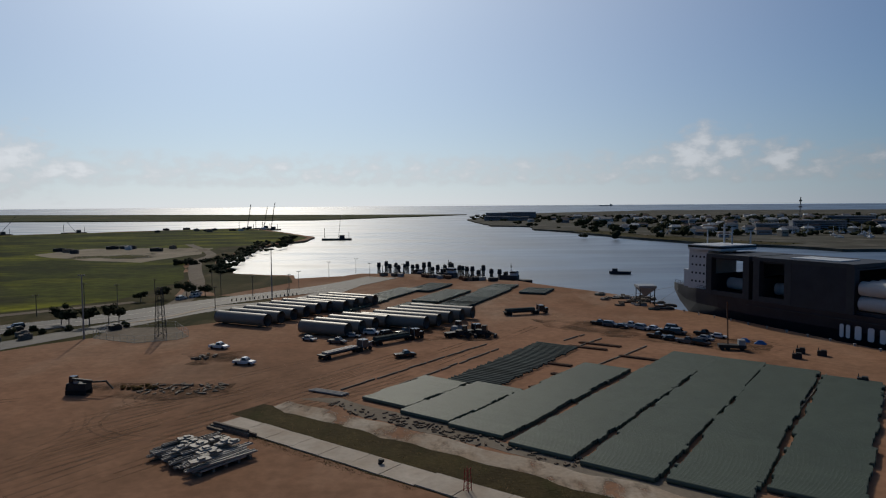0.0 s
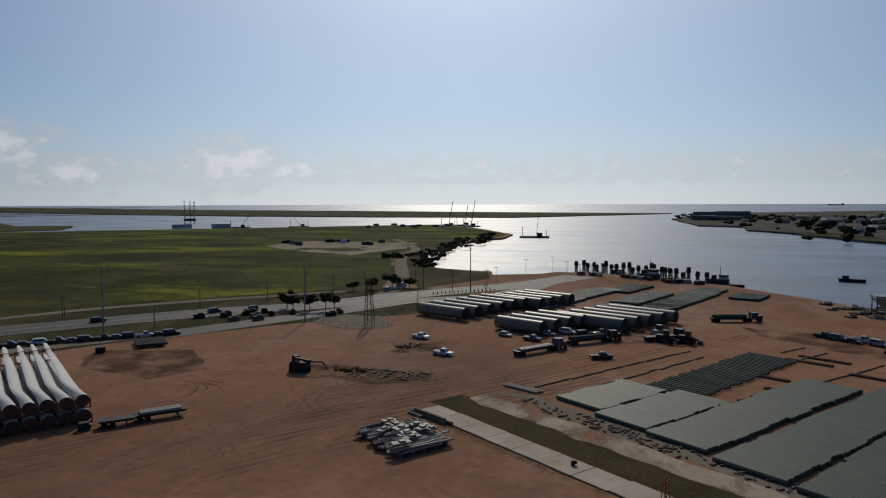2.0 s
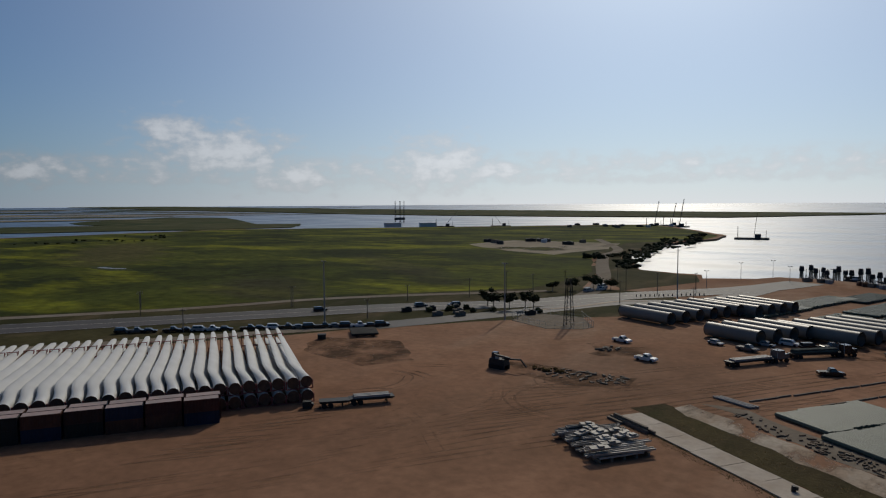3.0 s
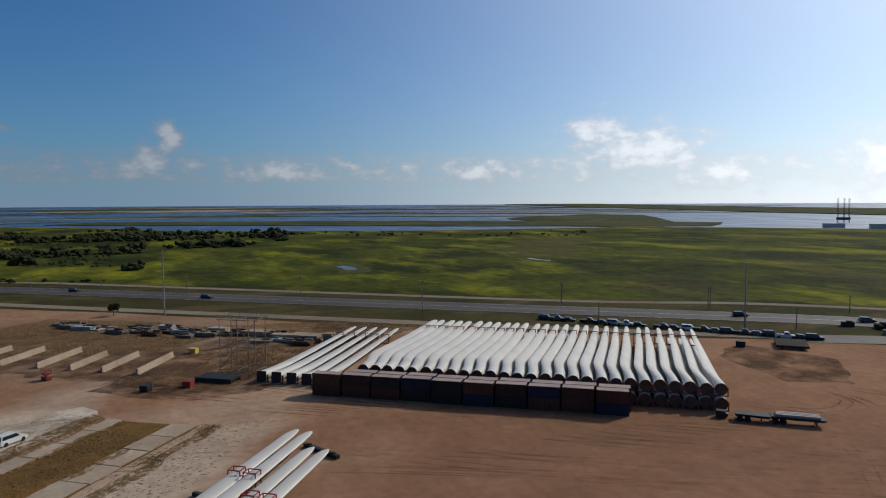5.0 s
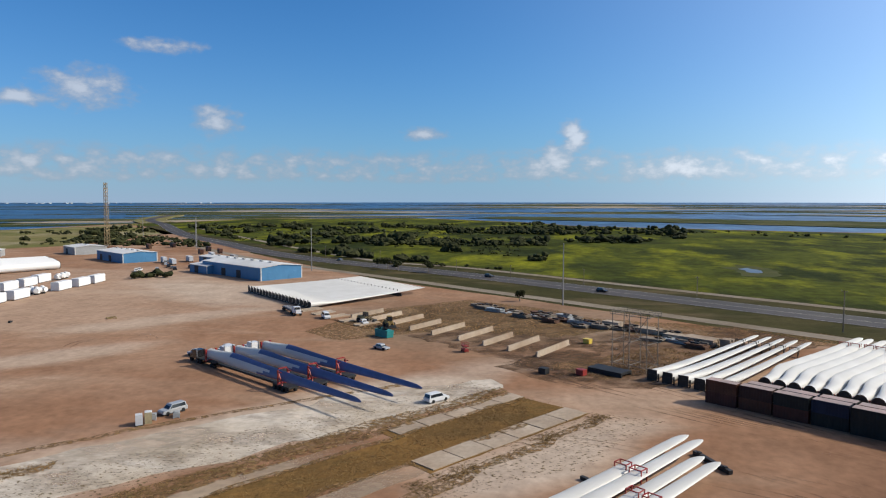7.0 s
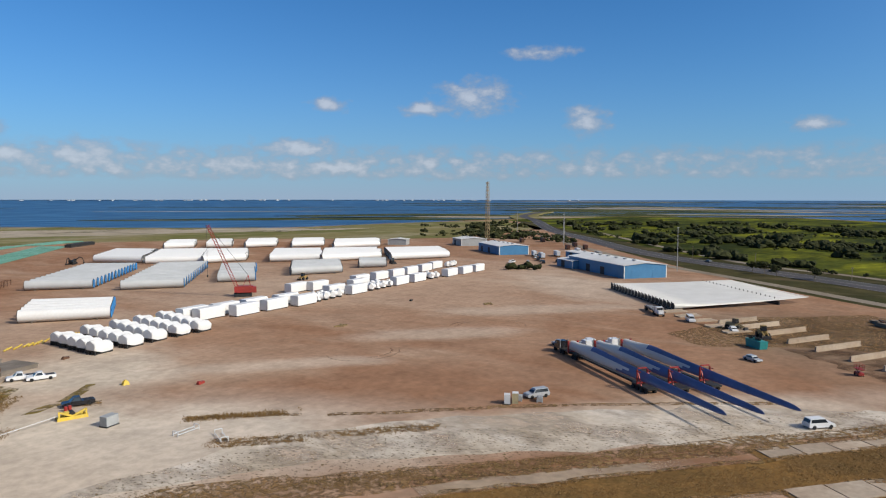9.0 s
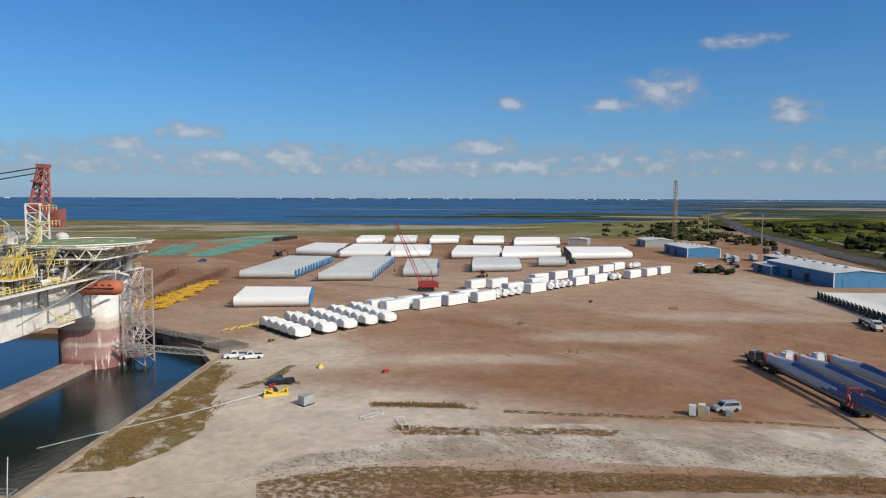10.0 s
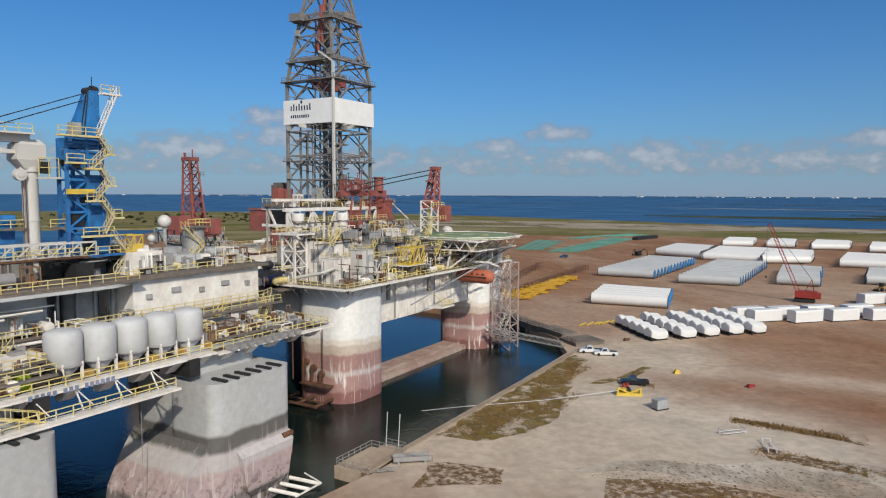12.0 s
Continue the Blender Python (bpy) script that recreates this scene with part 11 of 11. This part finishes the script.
for o in (-3.6, 3.6):
    part("davit", Shape().bar((LU + o, -156, 21.5), (LU + o, -149.6, 23.0), 0.4).bar((LU + o, LV, 23.0), (LU + o, LV, 21.0), 0.12), OLDWHITE, rb, "white lifeboat davit")
part("davit_beam", Shape().bar((LU - 4.6, LV, 23.0), (LU + 4.6, LV, 23.0), 0.5), OLDWHITE, rb)
bk = part("work_basket", Shape().box((80.2, -134.5, 14.0), (4.0, 5.6, 0.3)), OLDWHITE, rb)
part("handrail", Shape().rail([(78.3, -131.8, 14.1), (78.3, -137.2, 14.1), (82, -137.2, 14.1)], 1.2, 1.2, 0.12).bar((82.6, -133, 18), (79, -133, 15.2), 0.15), PALEYEL, bk)
part("side_pipe", Shape().tube((80.2, -122, 16), (76.5, -166, 26), 0.16, n=8), RIGGREY, rb)
PINKS = mat("pink_scaffold", (0.46, 0.37, 0.34), 0.8, var=0.2)
tower = part("stair_tower", Shape().box((79.2, -167, 0.0), (5.0, 5.0, 0.15)), PINKS, rb, "rusty pale scaffold stair tower")
truss_parts(tower, (79.2, -167, -2.0), (79.2, -167, 21.5), 5.2, 7, 0.3, PINKS)
for k in range(6):
    stairs(rb, (79.2, -169 + 4 * (k % 2), 0 + k * 3.5), (79.2, -165 - 4 * (k % 2), 3.5 + k * 3.5), 1.6, OLDWHITE)
# deck crane at the helideck
dc = part("deck_crane", Shape().tube((93, -150, 27), (93, -150, 36), 0.7, n=12), PALEYEL, rb, "faded red deck crane on a yellow pedestal")
part("crane_frame", truss(Shape(), (93, -150, 30), (93, -150, 38), 3.2, 4, 0.3), OLDWHITE, dc)
part("crane_mast", truss(Shape(), (93, -151, 36), (93, -153, 46.6), 3.2, 5, 0.4, 0.45).box((93, -151, 37), (3.4, 3.6, 2.4)), PINKR, dc)
part("mast_cap", Shape().box((93, -153, 46.4), (2.0, 2.6, 0.8)).box((93, -150.8, 43.0), (1.6, 3.0, 0.4)), PINKR, dc)
part("crane_cab", Shape().box((93, -157, 34.6), (3, 3.2, 4.2)), PINKR, dc)
part("fixed_rail", Shape().rail([(91, -146.5, 33), (91, -155, 33)], 1.1, 1.4, 0.1).rail([(91, -147.5, 36.5), (91, -154, 36.5)], 1.1, 1.4, 0.1), PALEYEL, dc)
for dz in (0, -1.2):
    part("boom_wire", Shape().tube((93, -152.6, 46.2 + dz), (112, -141, 41.5 + dz), 0.14, n=5), DARK, rb)
# red lattice crane behind
rt = part("lattice_crane", truss(Shape(), (125, -102.6, 31), (125, -101.8, 47), 3.7, 7, 0.34, 0.55), PINKR, rb, "faded red lattice crane tower")
part("crane_base", Shape().box((125, -98.5, 32.8), (4, 3, 4)).box((125, -106.5, 32), (5, 3, 4)).tube((125, -102, 26), (125, -102, 31), 2.6, n=14), PINKR, rt)
part("crane_head", Shape().box((125, -101.8, 47.2), (2.6, 2.6, 0.8)).bar((125, -102.5, 47), (125, -102.5, 49.4), 0.2).bar((125.6, -101, 47), (125.6, -101, 48.6), 0.4), PINKR, rt)
part("side_mast", Shape().bar((125, -105.6, 31), (125, -104.2, 40.5), 0.5).bar((125, -105.4, 33), (125, -103.2, 34), 0.2).bar((125, -104.8, 37), (125, -102.9, 37.6), 0.2), PINKR, rt)
part("head_rail", Shape().rail([(123.8, -100.6, 46.6), (123.8, -103.2, 46.6)], 1.0, 0.8, 0.08).rail([(123.2, -100, 43.4), (123.2, -104, 43.4)], 1.0, 1.0, 0.08), RUST, rt)
# substructure and derrick
UC, VC = 125.5, -149.5
sub = part("substructure", Shape().box((UC, VC, 36.6), (26, 26, 1.0)), DECKG, rb)
s = Shape()
for a in (-12, -4, 4, 12):
    for b in (-12, 12):
        s.bar((UC + a, VC + b, 21.5), (UC + a, VC + b, 36.4), 0.8).bar((UC + b, VC + a, 21.5), (UC + b, VC + a, 36.4), 0.8)
    if a < 12:
        s.bar((UC - 12, VC + a, 22), (UC - 12, VC + a + 8, 36), 0.5).bar((UC + a, VC + 12, 22), (UC + a + 8, VC + 12, 36), 0.5)
for z in (27, 31, 35.6):
    s.bar((UC - 12, VC - 12, z), (UC - 12, VC + 12, z), 0.7).bar((UC - 12, VC + 12, z), (UC + 14, VC + 12, z), 0.7)
part("leg_frame", s, OLDWHITE, sub, "white braced leg frame")
part("floor_rail", Shape().rail([(UC - 13, VC - 13, 37.1), (UC - 13, VC + 13, 37.1), (UC + 13, VC + 13, 37.1)], 1.2, 1.6, 0.1), PALEYEL, sub)
for k in range(18):
    a = rng.uniform(-11, 11)
    su, sv = ((-11.5 + rng.uniform(0, 4), a) if k % 2 else (a, 11.5 - rng.uniform(0, 4)))
    module(rb, UC + su, VC + sv, rng.choice((22, 27, 37.1)), rng.uniform(1.5, 3.5), rng.uniform(1.5, 3.5), rng.uniform(1.5, 4.5), rng.choice((OLDWHITE, PINKR, DARK, RIGGREY, PINKR)), detail=k % 3 == 0)
# red pipe-handling frame on the drill floor's near side
part("main_beam", Shape().bar((110.5, -136, 39.9), (110.5, -155, 39.9), 0.9, 1.5), PINKR, rb, "faded red box beam")
part("main_beam", Shape().bar((111, -116, 36.0), (111, -152.5, 36.0), 0.9, 0.8), OLDWHITE, rb, "white box beam")
part("main_beam", Shape().bar((113.4, -115, 38.2), (113.4, -138, 38.2), 0.7, 0.6), OLDWHITE, rb)
for k in range(9):
    v = -117 - 4.3 * k
    part("frame_leg", Shape().bar((111, v, 27.5), (111, v, 35.8), 0.45), OLDWHITE, rb)
    if k < 8:
        part("frame_brace", Shape().bar((111, v, 28 if k % 2 else 35.6), (111, v - 4.3, 35.6 if k % 2 else 28), 0.28), OLDWHITE, rb)
for v, z, su, sv, sz in ((-153.5, 34.8, 3.2, 4.0, 6.0), (-152, 37.4, 2.0, 2.4, 2.6), (-141, 33.0, 2.2, 2.6, 4.4), (-155.5, 31.6, 2.0, 2.0, 3.0)):
    part("winch_house", Shape().box((110, v, z), (su, sv, sz)).box((110, v, z + sz / 2 + 0.15), (su + 0.4, sv + 0.4, 0.3)).box((109.9 - su / 2, v + 0.3, z - 0.4), (0.3, sv * 0.5, sz * 0.4)), PINKR, rb, "faded red winch house")
part("winch_tower", Shape().tube((110.5, -152, 40.5), (110.5, -152, 44.0), 1.3, n=14).tube((110.5, -152, 44.0), (110.5, -152, 44.3), 1.7, n=14), PINKR, rb)
clutter(rb, 108.5, 113, -150, -136, 40.7, 26, 3.0, (PINKR, PINKR, RUST, PINKR, DERR))
clutter(rb, 110, 114, -152, -118, 36.5, 22, 1.8, (PALEYEL, PINKR, OLDWHITE, RUST))
clutter(rb, 106, 111, -156, -138, 29.5, 26, 4.5, (PINKR, RUST, DARK, OLDWHITE, PINKR))
for k in range(5):
    part("rig_brace", Shape().bar((110, -138 - 4 * k, 30), (110, -140 - 4 * k, 39.4), 0.35), PINKR, rb)
part("stay", Shape().bar((109, -155.5, 37.5), (107, -165, 30.5), 0.3), OLDWHITE, rb)
part("exhaust_funnel", Shape().box((141, -146, 36.6), (3.4, 3.6, 11)).box((141, -146, 42.4), (2.6, 2.8, 0.8)), SOOT_SHADE, rb, "sooty brown exhaust funnel")
part("exhaust_funnel", Shape().box((137.5, -144.6, 35), (2.6, 2.8, 9)).tube((137.5, -144.6, 39.5), (137.5, -144.6, 40.6), 0.8, n=10), SOOT_SHADE, rb, "sooty brown exhaust funnel")
part("tank_house", Shape().box((152, -152, 31.5), (7, 8, 6)).box((152, -152, 35), (7.6, 8.6, 0.6)), PINKR, rb)
dk = part("derrick", Shape().box((UC, VC, 37.3), (17, 17, 0.4)), DERR, rb, "tall grey lattice drilling derrick")
def ds(z):
    return 8.0 if z < 71 else 8.0 - (z - 71) * (4.6 / 27)
levels = [37, 43.5, 50, 56.5, 63, 69.5, 76, 82, 88, 94, 98]
for a, b in ((-1, -1), (1, -1), (1, 1), (-1, 1)):
    part("leg", Shape().loft([[(UC + a * ds(z) + 0.36 * p, VC + b * ds(z) + 0.36 * q, z) for p, q in ((-1, -1), (1, -1), (1, 1), (-1, 1))] for z in levels], smooth=False), DERR, dk)
for z0, z1 in zip(levels, levels[1:]):
    p0, p1 = ds(z0), ds(z1)
    for (a, b), (c, d) in (((-1, -1), (1, -1)), ((1, -1), (1, 1)), ((1, 1), (-1, 1)), ((-1, 1), (-1, -1))):
        mx, my = (a + c) / 2, (b + d) / 2
        part("girt", Shape().bar((UC + a * p1, VC + b * p1, z1), (UC + c * p1, VC + d * p1, z1), 0.36), DERR, dk)
        for e, f in ((a, b), (c, d)):
            g_, h_ = (e * 3 + (c if e == a and f == b else a)) / 4, (f * 3 + (d if e == a and f == b else b)) / 4
            part("brace", Shape().bar((UC + e * p0, VC + f * p0, z0), (UC + mx * p1, VC + my * p1, z1), 0.32).bar((UC + g_ * (p0 + p1) / 2, VC + h_ * (p0 + p1) / 2, (z0 + z1) / 2), (UC + e * p1, VC + f * p1, z1), 0.2), DERR, dk)
s = Shape()
for a, b in ((-3, 3), (-1, 3), (1, 3), (3, 3), (-3, -1), (3, -1), (-5, 5), (0, 0), (2, -3), (-2, -3)):
    s.bar((UC + a, VC + b, 37.5), (UC + a * 0.8, VC + b * 0.8, 90), 0.35)
for k in range(14):
    s.bar((UC - 3, VC + 3, 40 + 3.6 * k), (UC + 3, VC + 3, 40 + 3.6 * k), 0.25).bar((UC - 3, VC + 3, 40 + 3.6 * k), (UC + 1, VC + 3, 43.6 + 3.6 * k), 0.2)
part("guide_rail", s, DERR, dk)
for a, b, z1 in ((-6.4, 5.0, 57), (-5.4, 5.4, 58), (-4.6, 5.2, 57.5), (-6.0, 2.6, 56), (-5.0, 2.2, 58), (5.6, 5.8, 57), (6.4, 4.6, 58), (5.0, 3.8, 56), (6.2, -5.0, 57), (-6.4, -5.2, 58), (2.4, 6.2, 57), (0.6, 6.4, 58)):
    part("standpipe", Shape().tube((UC + a, VC + b, 37.5), (UC + a, VC + b, z1), 0.22, n=6), DERR, dk)
for z in (46.5, 53.0):
    part("finger_board", Shape().box((UC - 5.2, VC + 3.8, z), (4.2, 6.0, 0.4)).box((UC + 5.4, VC + 4.6, z + 1.2), (3.4, 4.4, 0.4)), DERR, dk)
for k, z in enumerate(levels[1:8]):
    e_ = ds(z)
    part("inner_brace", Shape().bar((UC - e_, VC - e_, z), (UC + e_, VC + e_, z + 3.2), 0.24).bar((UC + e_, VC - e_, z + 3.2), (UC - e_, VC + e_, z), 0.24), DERR, dk)
    if z < 57 or z > 66:
        part("service_box", Shape().box((UC + (-1) ** k * e_ * 0.9, VC + e_ + 0.3, z + 1.0), (1.2, 0.9, 1.6)), DERR if k % 2 else RIGGREY, dk)
        part("service_box", Shape().box((UC - e_ - 0.4, VC + (-1) ** k * e_ * 0.5, z + 0.8), (0.9, 1.2, 1.2)), DERR, dk)
ww = Shape()
k = 8.7
for (a, b), (c, d) in (((-1, -1), (1, -1)), ((1, -1), (1, 1)), ((1, 1), (-1, 1)), ((-1, 1), (-1, -1))):
    ww.bar((UC + a * k, VC + b * k, 61.6), (UC + c * k, VC + d * k, 61.6), 0.25, 6.4)
wl = part("wind_wall", ww, WINDW, dk, "white sheet wind wall")
s = Shape()
for j in range(8):
    s.box((UC - 1.0 - j * -0.95 * 1.0 - 0 + 0.2, VC + k + 0.16, 62.6 + (0.25 if j in (0, 4, 6) else 0)), (0.42, 0.04, 1.3 + (0.5 if j in (0, 4, 6) else 0)))
for j in range(9):
    s.box((UC - 0.2 + j * 0.75, VC + k + 0.16, 60.4), (0.45, 0.04, 0.8))
s.box((UC + 2.2, VC + k + 0.16, 64.2), (0.7, 0.04, 0.7), Euler((0, radians(45), 0)).to_matrix())
part("wall_mark", s, mat("navy_letters", (0.03, 0.05, 0.10), 0.6), wl, "row of dark letter-sized bars")
lad = Shape().bar((UC - 8.9, VC + 8.9, 37.5), (UC - 8.7, VC + 8.7, 74), 0.6).bar((UC - 8.6, VC + 8.6, 74), (UC - 4, VC + 8.8, 77), 0.4)
part("ladder_cage", lad, WHITE, dk, "white caged ladder up the derrick corner")
for z, kx in ((48.5, 8.8), (69.8, 9.0), (75, 8.0), (86, 6.4)):
    s = Shape()
    for (a, b), (c, d) in (((-1, -1), (1, -1)), ((1, -1), (1, 1)), ((1, 1), (-1, 1)), ((-1, 1), (-1, -1))):
        s.bar((UC + a * kx, VC + b * kx, z), (UC + c * kx, VC + d * kx, z), 1.2, 0.25)
    pl = part("platform", s, DERR, dk)
    part("handrail", Shape().rail([(UC - kx, VC - kx, z), (UC - kx, VC + kx, z), (UC + kx, VC + kx, z)], 1.2, 2.2, 0.12), DERR, pl)
part("travelling_block", Shape().box((UC, VC, 70), (9, 4, 2.4)).box((UC - 3, VC + 2, 68.5), (3, 3, 2)).box((UC + 3.5, VC, 71), (3, 6, 1.5)), PINKR, dk, "red travelling block")
part("monkey_board", Shape().box((UC + 2, VC + 3, 76), (7, 5, 1.2)).box((UC + 5, VC + 6, 87), (4, 4, 2)).box((UC - 4, VC - 2, 88), (4, 5, 1.6)), DERR, dk)
part("drape_hose", Shape().tube((UC - 2, VC + 5, 90), (UC + 0.5, VC + 4, 78), 0.6, n=8).tube((UC - 3, VC + 5, 92), (UC - 1, VC + 4, 80), 0.5, n=8), PINKR, dk)
part("crown_block", Shape().box((UC, VC, 98.5), (8, 8, 1.4)).box((UC, VC, 100.2), (4, 3, 2.2)), DERR, dk)
# far red and blue sheds behind the rigs
shed(-38 + 230, -690, 0.8, 0.5, 26, 14, 5, "low blue shed far behind the rigs")
